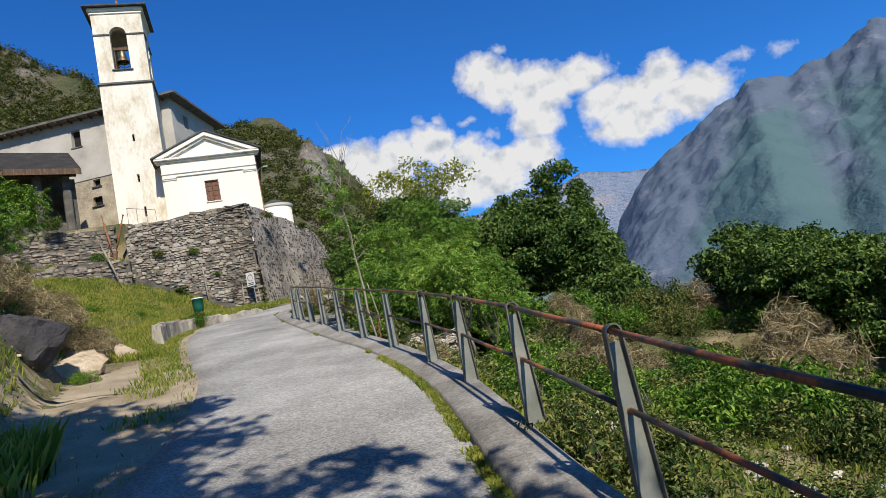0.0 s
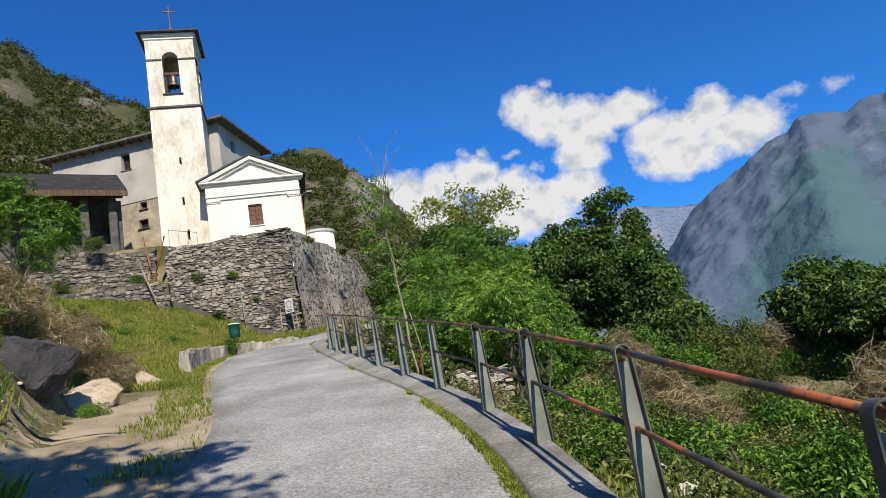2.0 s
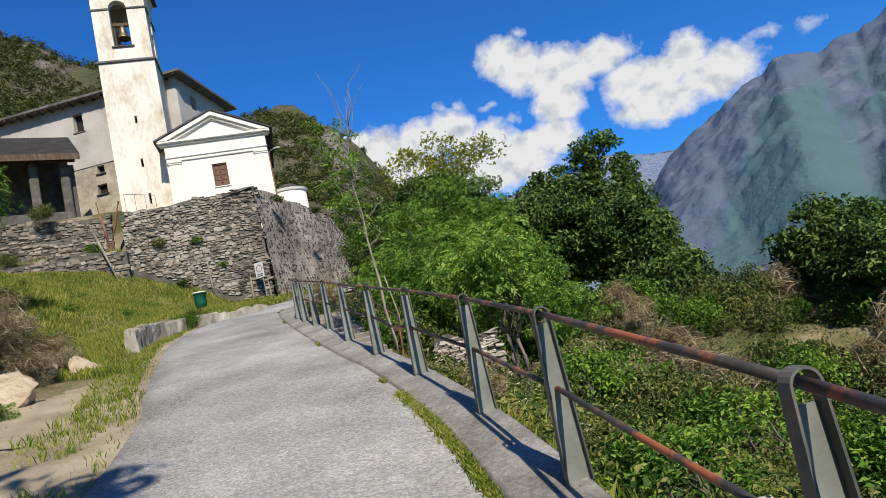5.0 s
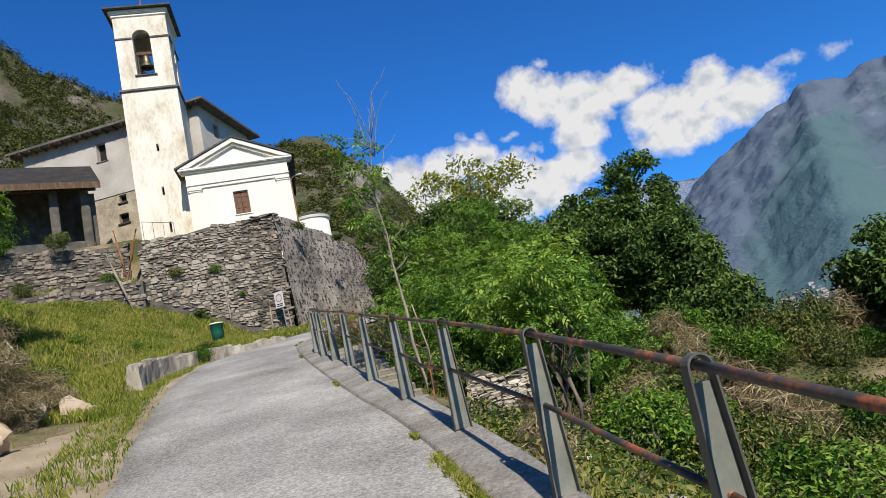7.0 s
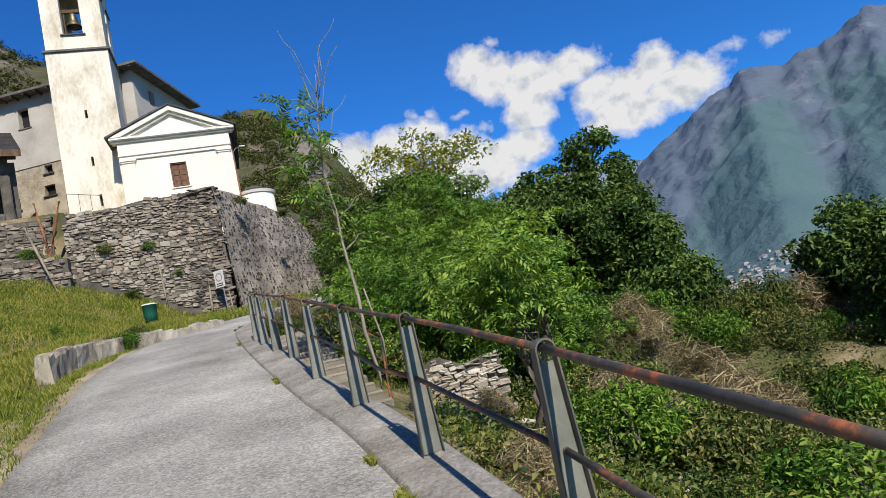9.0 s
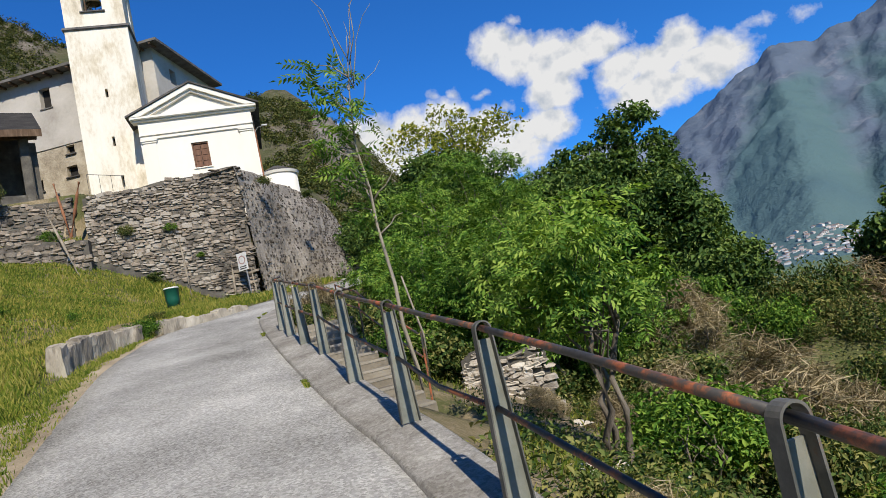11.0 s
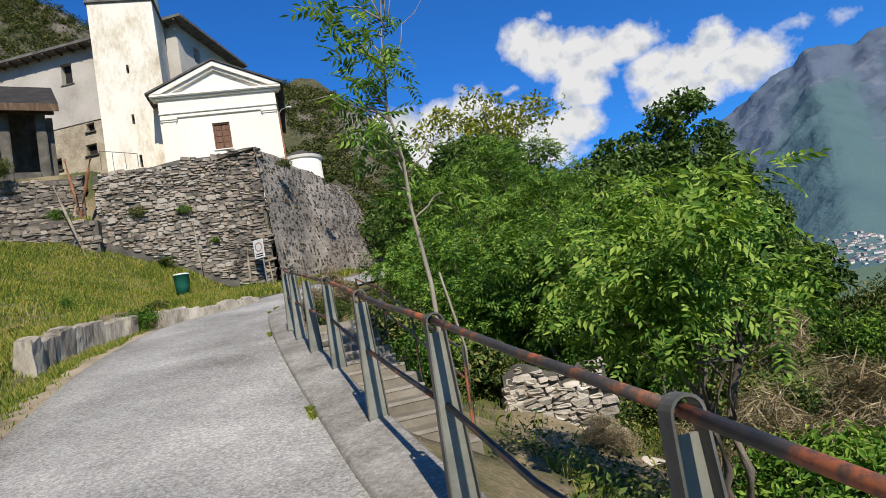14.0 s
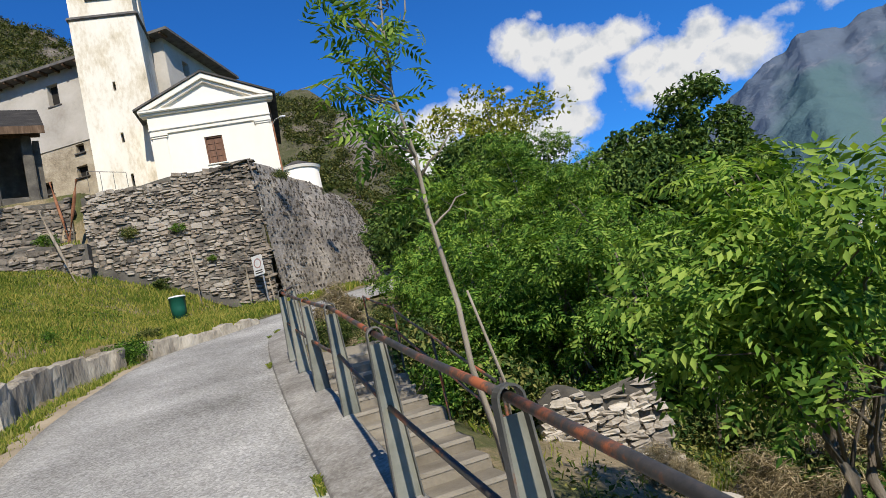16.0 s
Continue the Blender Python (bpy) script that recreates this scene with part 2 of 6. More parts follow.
WOOD_DARK = surface("old_timber", ((0.1, (0.045, 0.028, 0.018)), (0.6, (0.11, 0.068, 0.04)), (1.0, (0.19, 0.13, 0.085))), scale=2.5, rough=0.85, bump=0.4, fine=30, stretch=(3, 3, 0.5), per_piece=0.4)
SHUTTER = surface("brown_shutter", ((0.1, (0.10, 0.05, 0.03)), (0.6, (0.17, 0.085, 0.05)), (1.0, (0.24, 0.13, 0.08))), scale=3, rough=0.7, bump=0.3, fine=25, stretch=(2, 2, 0.4))
WOOD_PALE = surface("weathered_stake", ((0.1, (0.16, 0.13, 0.10)), (0.6, (0.34, 0.29, 0.22)), (1.0, (0.5, 0.45, 0.36))), scale=4, rough=0.9, bump=0.4, fine=40, stretch=(2, 2, 0.4))
WOOD_RED = surface("reddish_wood", ((0.1, (0.16, 0.06, 0.03)), (0.6, (0.32, 0.14, 0.07)), (1.0, (0.45, 0.25, 0.14))), scale=3, rough=0.85, bump=0.4, fine=30)
BARK = surface("bark", ((0.1, (0.06, 0.05, 0.04)), (0.6, (0.16, 0.135, 0.105)), (1.0, (0.30, 0.27, 0.22))), scale=3, rough=0.95, bump=0.7, fine=25, stretch=(2, 2, 0.5))
BARK_PALE = surface("pale_bark", ((0.1, (0.14, 0.12, 0.09)), (0.6, (0.30, 0.265, 0.21)), (1.0, (0.46, 0.42, 0.34))), scale=5, rough=0.9, bump=0.5, fine=30, stretch=(2, 2, 0.5))
STEEL = surface("grey_painted_steel", ((0.15, (0.05, 0.051, 0.045)), (0.5, (0.10, 0.10, 0.087)), (0.7, (0.16, 0.15, 0.13)), (0.85, (0.17, 0.085, 0.045))), scale=3.0, rough=0.55, bump=0.25, fine=45, fine_amount=0.4, metal=0.15, spec=0.5, bump_dist=0.004)
WEB = surface("grey_green_web_paint", ((0.15, (0.13, 0.135, 0.11)), (0.6, (0.215, 0.22, 0.185)), (0.85, (0.27, 0.265, 0.225)), (1.0, (0.22, 0.11, 0.06))), scale=3.0, rough=0.5, bump=0.2, fine=45, metal=0.1, spec=0.5, bump_dist=0.004)
RUST = surface("rusty_rail_paint", ((0.25, (0.03, 0.031, 0.032)), (0.48, (0.065, 0.06, 0.055)), (0.56, (0.13, 0.07, 0.045)), (0.66, (0.36, 0.11, 0.045))), scale=3.2, rough=0.55, bump=0.3, fine=30, fine_amount=0.5, metal=0.1, spec=0.5, bump_dist=0.004)
DARK = surface("dark_interior", ((0.1, (0.012, 0.011, 0.01)), (0.9, (0.03, 0.027, 0.024))), rough=0.95, bump=0)
BRONZE = surface("bell_bronze", ((0.1, (0.12, 0.10, 0.06)), (0.9, (0.28, 0.24, 0.16))), scale=4, rough=0.45, bump=0.1, metal=0.8)
GREEN_PAINT = surface("green_bin_paint", ((0.1, (0.006, 0.07, 0.045)), (0.9, (0.01, 0.11, 0.07))), scale=4, rough=0.45, bump=0.1, spec=0.5)
SIGN_WHITE = surface("sign_white", ((0.1, (0.55, 0.55, 0.53)), (0.9, (0.75, 0.75, 0.72))), scale=5, rough=0.5, bump=0)
SIGN_RED = surface("sign_red", ((0.1, (0.30, 0.17, 0.15)), (0.9, (0.42, 0.27, 0.24))), scale=5, rough=0.5, bump=0)
GALV = surface("galvanised", ((0.1, (0.28, 0.28, 0.28)), (0.9, (0.45, 0.45, 0.45))), scale=6, rough=0.5, bump=0.1, metal=0.6)
# dark rock, with shade from the tree beside it added to the colour
ROCK_DARK = surface("shaded_dark_schist", ((0.0, (0.025, 0.023, 0.024)), (0.5, (0.06, 0.055, 0.057)), (1.0, (0.13, 0.115, 0.105))), scale=1.6, rough=0.85, bump=0.9, fine=14, bump_dist=0.04)
BOULDER = surface("tan_boulder", ((0.0, (0.25, 0.17, 0.10)), (0.45, (0.48, 0.38, 0.27)), (1.0, (0.66, 0.57, 0.44))), scale=1.4, rough=0.92, bump=0.9, fine=16, bump_dist=0.04)
STAIR = surface("stair_concrete", ((0.1, (0.11, 0.095, 0.07)), (0.5, (0.20, 0.175, 0.135)), (1.0, (0.31, 0.28, 0.225))), scale=1.4, rough=0.95, bump=0.6, fine=20, per_piece=0.3)
STAIR_EDGE = surface("stair_nosing", ((0.1, (0.20, 0.18, 0.145)), (0.9, (0.36, 0.325, 0.27))), scale=2, rough=0.9, bump=0.4)
LEAF_CHESTNUT = leaf_mat("chestnut_leaves", (0.024, 0.054, 0.014), (0.078, 0.142, 0.034), (0.185, 0.26, 0.065), 0.2)
LEAF_ROBINIA = leaf_mat("fresh_leaves", (0.028, 0.078, 0.012), (0.10, 0.212, 0.03), (0.27, 0.39, 0.066), 0.3)
LEAF_ASH = leaf_mat("ash_leaves", (0.05, 0.118, 0.02), (0.145, 0.27, 0.042), (0.33, 0.45, 0.09), 0.36)
LEAF_SPARSE = leaf_mat("olive_leaves", (0.116, 0.142, 0.019), (0.233, 0.267, 0.038), (0.427, 0.416, 0.071), 0.4)
LEAF_BRAMBLE = leaf_mat("bramble_leaves", (0.024, 0.052, 0.012), (0.085, 0.13, 0.032), (0.25, 0.24, 0.078), 0.17)
LEAF_DRY = leaf_mat("dry_brush", (0.16, 0.125, 0.07), (0.34, 0.275, 0.165), (0.56, 0.47, 0.31), 0.2)
LEAF_FAR = leaf_mat("hill_woods", (0.032, 0.048, 0.013), (0.072, 0.09, 0.024), (0.15, 0.145, 0.042), 0.15)
GRASS = leaf_mat("meadow_grass", (0.08, 0.13, 0.018), (0.20, 0.24, 0.035), (0.40, 0.35, 0.09), 0.3)
GRASS_FRESH = leaf_mat("verge_grass", (0.085, 0.14, 0.018), (0.21, 0.255, 0.035), (0.38, 0.35, 0.10), 0.35)
HILL = surface("hill_ground", ((0.2, (0.045, 0.058, 0.022)), (0.45, (0.085, 0.085, 0.04)), (0.6, (0.135, 0.115, 0.085)), (0.85, (0.27, 0.24, 0.205))), scale=0.035, rough=0.97, bump=1.0, fine=0.5, fine_amount=0.7, bump_dist=1.5)

CLIFF = surface("cliff_rock", ((0.1, (0.10, 0.09, 0.075)), (0.45, (0.20, 0.178, 0.15)), (0.7, (0.29, 0.262, 0.225)), (1.0, (0.38, 0.35, 0.31))), scale=0.12, rough=0.96, bump=1.0, fine=0.9, fine_amount=0.9, bump_dist=0.8)


def mountain_mat(name, low, mid, rock, pale):
    """Woods and meadows with bare rock on the faces, the crest and the ravines; the colours carry the haze."""
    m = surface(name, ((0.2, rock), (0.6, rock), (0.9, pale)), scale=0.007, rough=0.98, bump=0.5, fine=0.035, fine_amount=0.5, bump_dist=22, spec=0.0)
    tree = m.node_tree
    link = tree.links.new
    bsdf = tree.nodes["Principled BSDF"]
    ramp = bsdf.inputs["Base Color"].links[0].from_node
    geo = tree.nodes.new("ShaderNodeNewGeometry")
    sep = tree.nodes.new("ShaderNodeSeparateXYZ")
    link(geo.outputs["Position"], sep.inputs[0])
    n = tree.nodes.new("ShaderNodeTexNoise")
    n.inputs["Scale"].default_value, n.inputs["Detail"].default_value = 0.005, 8
    link(geo.outputs["Position"], n.inputs["Vector"])
    deg = 180 / math.pi
    az = math_node(tree, "MULTIPLY", math_node(tree, "ARCTAN2", sep.outputs[0], sep.outputs[1]), deg)
    flat = math_node(tree, "POWER", math_node(tree, "ADD", math_node(tree, "MULTIPLY", sep.outputs[0], sep.outputs[0]), math_node(tree, "MULTIPLY", sep.outputs[1], sep.outputs[1])), 0.5)
    el = math_node(tree, "MULTIPLY", math_node(tree, "ARCTAN2", sep.outputs[2], flat), deg)
    # bare rock on the west face, on the crest and down the two ravines; woods on the spur between
    edge = math_node(tree, "ADD", math_node(tree, "MULTIPLY", el, 0.62), 13.2)
    west = math_node(tree, "MULTIPLY", math_node(tree, "SUBTRACT", edge, az), 0.5)
    crest = math_node(tree, "MULTIPLY", math_node(tree, "SUBTRACT", el, 11.6), 0.8)
    off = math_node(tree, "ABSOLUTE", math_node(tree, "SUBTRACT", az, math_node(tree, "SUBTRACT", 27.4, math_node(tree, "MULTIPLY", el, 0.22))))
    ravine = math_node(tree, "MINIMUM", math_node(tree, "SUBTRACT", 1.0, math_node(tree, "MULTIPLY", off, 0.55)), math_node(tree, "MULTIPLY", math_node(tree, "SUBTRACT", el, 4.0), 0.4))
    h = math_node(tree, "MAXIMUM", math_node(tree, "MAXIMUM", west, crest), ravine)
    h = math_node(tree, "ADD", h, math_node(tree, "MULTIPLY", math_node(tree, "SUBTRACT", n.outputs["Fac"], 0.45), 2.2), clamp=True)
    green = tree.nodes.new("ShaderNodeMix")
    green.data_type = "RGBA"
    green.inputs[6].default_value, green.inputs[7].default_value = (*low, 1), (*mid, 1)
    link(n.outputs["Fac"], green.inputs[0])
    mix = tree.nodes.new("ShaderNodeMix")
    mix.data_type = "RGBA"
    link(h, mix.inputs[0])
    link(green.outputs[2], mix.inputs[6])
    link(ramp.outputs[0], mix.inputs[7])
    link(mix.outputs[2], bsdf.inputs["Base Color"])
    return m


# aerial haze is mixed into these wood and rock colours as blue
MOUNTAIN = mountain_mat("hazed_mountain_slope", (0.07, 0.122, 0.145), (0.098, 0.16, 0.16), (0.108, 0.138, 0.185), (0.20, 0.215, 0.25))
# the blue of the far rock is distance haze painted into its colour
FAR_RIDGE = surface("hazed_far_ridge", ((0.2, (0.16, 0.23, 0.36)), (0.6, (0.24, 0.28, 0.36)), (0.9, (0.36, 0.33, 0.33))), scale=0.004, rough=0.98, bump=1.0, fine=0.03, bump_dist=40, spec=0.0)
HOUSE_FAR = surface("village_plaster", ((0.1, (0.42, 0.40, 0.38)), (0.9, (0.75, 0.72, 0.68))), scale=0.02, rough=0.9, bump=0, per_piece=1.0)
ROOF_FAR = surface("village_tiles", ((0.1, (0.22, 0.15, 0.12)), (0.9, (0.42, 0.33, 0.29))), scale=0.02, rough=0.9, bump=0, per_piece=1.0)


# ---- mesh helpers ----
def mesh_of(name, verts, faces, mat, smooth=False):
    me = bpy.data.meshes.new(name)
    me.from_pydata([tuple(v) for v in verts], [], [tuple(f) for f in faces])
    me.materials.append(mat)
    if smooth:
        me.polygons.foreach_set("use_smooth", [True] * len(me.polygons))
    me.update()
    return me


def fast_mesh(name, verts, loops, size, mat):
    """A mesh of many faces with `size` corners each, from arrays."""
    me = bpy.data.meshes.new(name)
    verts, loops = np.asarray(verts, np.float32), np.asarray(loops, np.int32)
    nf = len(loops) // size
    me.vertices.add(len(verts))
    me.vertices.foreach_set("co", verts.ravel())
    me.loops.add(len(loops))
    me.loops.foreach_set("vertex_index", loops)
    me.polygons.add(nf)
    me.polygons.foreach_set("loop_start", np.arange(nf, dtype=np.int32) * size)
    me.polygons.foreach_set("loop_total", np.full(nf, size, np.int32))
    me.materials.append(mat)
    me.update(calc_edges=True)
    me.validate()
    return me


def put(name, me, parent=None, m=None, label=""):
    ob = new(name, me)
    if parent is not None:
        ob.parent = parent
    if m is not None:
        ob.matrix_basis = m
    if label:
        ob["label"] = label
    return ob


def part(name, bm, material, parent, label="", smooth=False):
    me = bpy.data.meshes.new(name)
    bm.to_mesh(me)
    bm.free()
    me.materials.append(material)
    if smooth:
        me.polygons.foreach_set("use_smooth", [True] * len(me.polygons))
    return put(name, me, parent, None, label)


def thing(name, place, label, category, group="", rz=0.0):
    e = new(name)
    e.empty_display_size = 0.2
    e.matrix_basis = pose(*place, 0, 0, rz)
    return tagged(e, label, category, group)


def box(bm, x0, x1, y0, y1, z0, z1, bevel=0.0, m=None):
    """A bevelled box added to bm."""
    g = bmesh.ops.create_cube(bm, size=1.0)
    bmesh.ops.scale(bm, vec=(x1 - x0, y1 - y0, z1 - z0), verts=g["verts"])
    bmesh.ops.translate(bm, vec=((x0 + x1) / 2, (y0 + y1) / 2, (z0 + z1) / 2), verts=g["verts"])
    if bevel:
        r = bmesh.ops.bevel(bm, geom=list({e for v in g["verts"] for e in v.link_edges}), offset=bevel, segments=2, affect="EDGES")
        verts = list({v for f in r["faces"] for v in f.verts} | {v for v in g["verts"] if v.is_valid})
    else:
        verts = g["verts"]
    if m is not None:
        bmesh.ops.transform(bm, matrix=m, verts=verts)
    return bm


def boxed(*a, **k):
    return box(bmesh.new(), *a, **k)


def tube(points, radii, sides=8, cap=True):
    """Verts and faces of a tube along points with a radius at each."""
    pts = [Vector(p) for p in points]
    verts, faces = [], []
    for i, p in enumerate(pts):
        a = (pts[min(i + 1, len(pts) - 1)] - pts[max(i - 1, 0)]).normalized()
        side = a.cross(Vector((0, 0, 1)))
        side = Vector((1, 0, 0)) if side.length < 1e-3 else side.normalized()
        up = side.cross(a).normalized()
        r = radii[i] if hasattr(radii, "__len__") else radii
        verts += [p + (side * math.cos(k) + up * math.sin(k)) * r for k in (2 * math.pi * j / sides for j in range(sides))]
    for i in range(len(pts) - 1):
        for j in range(sides):
            b, c = i * sides + j, i * sides + (j + 1) % sides
            faces.append((b, c, c + sides, b + sides))
    if cap:
        faces += [tuple(range(sides))[::-1], tuple(range((len(pts) - 1) * sides, len(pts) * sides))]
    return verts, faces


def merge(pieces):
    verts, faces = [], []
    for v, f in pieces:
        n = len(verts)
        verts += list(v)
        faces += [tuple(i + n for i in q) for q in f]
    return verts, faces


# ---- the lie of the land ----
UA = np.array((0.9135, 0.4067))      # along the church front, to its right
UN = np.array((0.4067, -0.9135))     # out of the church front
CORNER = np.array((-14.9, 38.4))     # corner of the terrace wall
KERB_LINE = np.array(((6.2, -14), (4.2, -8), (2.6, -2), (1.35, 2), (0.35, 5), (-0.42, 7.16), (-1.02, 9.3), (-1.42, 10.6), (-2.2, 12.55), (-3.45, 15.0),
                      (-4.28, 16.35), (-5.09, 17.75), (-5.9, 19.17), (-7.23, 21.58), (-8.6, 24.2), (-9.25, 25.7), (-9.45, 27.0), (-9.0, 29), (-7.6, 33), (-5, 39), (-6, 50), (-9, 70), (-13, 95)), float)
ROAD_PTS = 20
KERB_END = 16


def plane(x, y):
    return 0.11 + 0.157 * (0.89 * (y - 8.19) - 0.455 * (x + 0.18))


def step(a, b, x):
    t = np.clip((x - a) / (b - a), 0, 1)
    return t * t * (3 - 2 * t)


def beside(x, y, line=KERB_LINE):
    """Distance to the right of the line (negative to its left), and the foot point."""
    best, sign, fx, fy = np.full(x.shape, 1e9), np.ones(x.shape), np.zeros(x.shape), np.zeros(x.shape)
    for (ax, ay), (bx, by) in zip(line[:-1], line[1:]):
        dx, dy = bx - ax, by - ay
        t = np.clip(((x - ax) * dx + (y - ay) * dy) / (dx * dx + dy * dy), 0, 1)
        px, py = ax + t * dx, ay + t * dy
        d = np.hypot(x - px, y - py)
        near = d < best
        side = np.where((x - ax) * dy - (y - ay) * dx > 0, 1.0, -1.0)
        best, sign, fx, fy = np.where(near, d, best), np.where(near, side, sign), np.where(near, px, fx), np.where(near, py, fy)
    return best * sign, fx, fy


def wob(x, y, s, seed=0.0):
    """Smooth unevenness about zero."""
    a = np.sin(x * s * 1.3 + seed) * np.cos(y * s * 1.1 - seed * 1.7) + 0.5 * np.sin(x * s * 2.9 + y * s * 2.3 + seed * 3) + 0.3 * np.sin(x * s * 5.3 - y * s * 6.1 + seed * 5)
    return a / 1.8


def road_width(fy):
    return 2.95 + 0.25 * step(16, 9, fy) - 0.5 * step(22, 27, fy)


def ground(x, y):
    x, y = np.asarray(x, float), np.asarray(y, float)
    d, fx, fy = beside(x, y)
    foot = np.minimum(plane(fx, fy), 4.4) - 0.3 * np.clip(fy - 37, 0, 60)
    # right of the kerb the slope falls into the valley
    r = np.maximum(d - 0.45, 0)
    right = foot - 0.12 - 0.52 * np.minimum(r, 5) - 0.26 * np.clip(r - 5, 0, 53) - 0.12 * np.clip(r - 58, 0, 300)
    right += wob(x, y, 0.7, 1.0) * 0.22 * step(0.3, 3, r)
    right = np.maximum(right, -48)
    # the stair flight lies beside the kerb, in a cut of its own
    sx, sy = x + 7.35, y - 22.85
    down, side = 0.497 * sx - 0.868 * sy, 0.868 * sx + 0.497 * sy
    flight = (down > -0.2) & (down < 5.4) & (side > -0.7) & (side < 1.45)
    right = np.where(flight, np.minimum(right, plane(-7.5, 22.8) - 0.298 * down - 0.45), right)
    # left of the road a verge, then the bank
    dl = np.maximum(-d - road_width(fy), 0)
    base = np.clip(plane(x, y), -4, 6.2)
    far = step(19.0, 22.0, y)
    near_bank = 0.10 * step(0.3, 2.4, dl) + 0.45 * np.clip(dl - 2.6, 0, 6) + 0.45 * step(2.2, 3.3, dl) + 0.95 * step(2.3, 3.7, dl) * step(10, 12.8, y) * step(18.5, 16.0, y)
    edge = np.interp(y, (20, 25.5, 38, 60), (-11.9, -11.9, -15.0, -20))
    de = edge - x
    a = (x - CORNER[0]) * UA[0] + (y - CORNER[1]) * UA[1]
    q = -((x - CORNER[0]) * UN[0] + (y - CORNER[1]) * UN[1])
    far_bank = 0.42 * step(0.75, 1.15, dl) * step(29, 26, y) + 0.42 * np.clip(de - 2.3, 0, 8) + 0.32 * np.clip(q + 3.6, 0, 3.6) * step(0.5, 3.2, de)
    base = np.where(far > 0.5, np.minimum(base, 4.65), base)
    left = base - 0.05 + near_bank * (1 - far) + far_bank * far + wob(x, y, 0.9, 2.0) * 0.12 * step(0.5, 3, dl)
    left = np.where((dl <= 0), base - 0.06, left)
    # the terrace behind the old wall, and the hillside behind it
    terrace = np.interp(a, (-6.5, -2.5), (10.15, 10.9)) + 0.28 * np.clip(q, 0, 9) + 0.35 * np.clip(q - 9, 0, 60)
    left_terrace = np.where(q > 1.2, 11.3 + 0.22 * np.clip(q - 1.2, 0, 20), 8.9)
    left = np.where((q > 0.85) & (a < -0.4) & (a > -6.9), np.where(a > -6.1, terrace, 8.9), left)
    left = np.where((a <= -6.9) & (q > -0.3), np.maximum(left_terrace, np.minimum(left, 10.9)), left)
    left = np.where((a <= -6.9) & (q <= -0.3), np.minimum(left, 7.9), left)
    behind = (q > 3) & (a >= -0.4)
    left = np.where(behind, np.minimum(left, 5.2), left)
    z = np.where(d > 0, right, left)
    dist = np.hypot(x, y - 10)
    z = np.where((dist > 300), np.minimum(z, -40 - 0.0 * dist), z)
    return z


def ground_at(x, y):
    return float(ground(np.array([x]), np.array([y]))[0])


def axis(bands, far=4600.0):
    out = [bands[0][0]]
    for a, b, s in bands:
        n = max(1, round((b - a) / s))
        out += [a + (b - a) * (i + 1) / n for i in range(n)]
    lo, hi, s = out[0], out[-1], 1.5
    left, right = [], []
    while lo > -far:
        lo, hi = lo - s, hi + s
        left.append(lo)
        right.append(hi)
        s *= 1.35
    return np.array(left[::-1] + out + right)


def grid_mesh(name, X, Y, Z, mat):
    h, w = X.shape
    verts = np.stack([X, Y, Z], -1).reshape(-1, 3)
    i = np.arange(h * w).reshape(h, w)
    loops = np.stack([i[:-1, :-1], i[:-1, 1:], i[1:, 1:], i[1:, :-1]], -1).reshape(-1)
    me = fast_mesh(name, verts, loops, 4, mat)
    me.polygons.foreach_set("use_smooth", [True] * len(me.polygons))
    return me


gx, gy = axis(((-46, -34, 1.2), (-34, 8, 0.33), (8, 46, 1.2))), axis(((-30, -2, 1.2), (-2, 43, 0.33), (43, 80, 1.2)))
GX, GY = np.meshgrid(gx, gy)
tagged(put("ground", grid_mesh("ground", GX, GY, ground(GX, GY), EARTH)), "grassy and earthy hillside falling into the valley", "ground", kind="structure")


# ---- road and kerb ----
def smooth_line(line, steps=6):
    """A Catmull-Rom line through the points."""
    p = [line[0]] + list(line) + [line[-1]]
    out = []
    for i in range(1, len(p) - 2):
        for k in range(steps):
            t = k / steps
            a, b, c, d = p[i - 1], p[i], p[i + 1], p[i + 2]
            out.append(0.5 * (2 * b + (c - a) * t + (2 * a - 5 * b + 4 * c - d) * t * t + (3 * b - a - 3 * c + d) * t ** 3))
    out.append(p[-2])
    return np.array(out)


def normals_of(line):
    """Unit normals to the right of a line."""
    t = np.gradient(line, axis=0)
    t /= np.linalg.norm(t, axis=1)[:, None]
    return np.stack([t[:, 1], -t[:, 0]], -1)


SMOOTH = smooth_line(KERB_LINE[:ROAD_PTS])
RIGHT = normals_of(SMOOTH)


def kerb_lift(y):
    """The kerb stands a little higher along the lower stretch of the lane."""
    return 0.065 * step(12.5, 8.0, y)


def strip(name, offsets, heights, mat, line=SMOOTH, norm=RIGHT, edge_wobble=0.0, lift=0.0):
    """A band swept along the road: offsets to the right of the kerb's inner edge and heights above the road."""
    rows = []
    for k, (o, h) in enumerate(zip(offsets, heights)):
        oo = np.array([o(fy) if callable(o) else o for fy in line[:, 1]])
        if edge_wobble and k == 0:
            oo = oo + edge_wobble * wob(line[:, 0] * 3, line[:, 1] * 3, 1.1, 4)
        p = line + norm * oo[:, None]
        z = plane(p[:, 0], p[:, 1]) + lift * kerb_lift(line[:, 1]) * min(1, max(0, o if not callable(o) else 0) / 0.03)
        rows.append(np.stack([p[:, 0], p[:, 1], z + h], -1))
    R = np.stack(rows, 0)
    return grid_mesh(name, R[..., 0], R[..., 1], R[..., 2], mat)


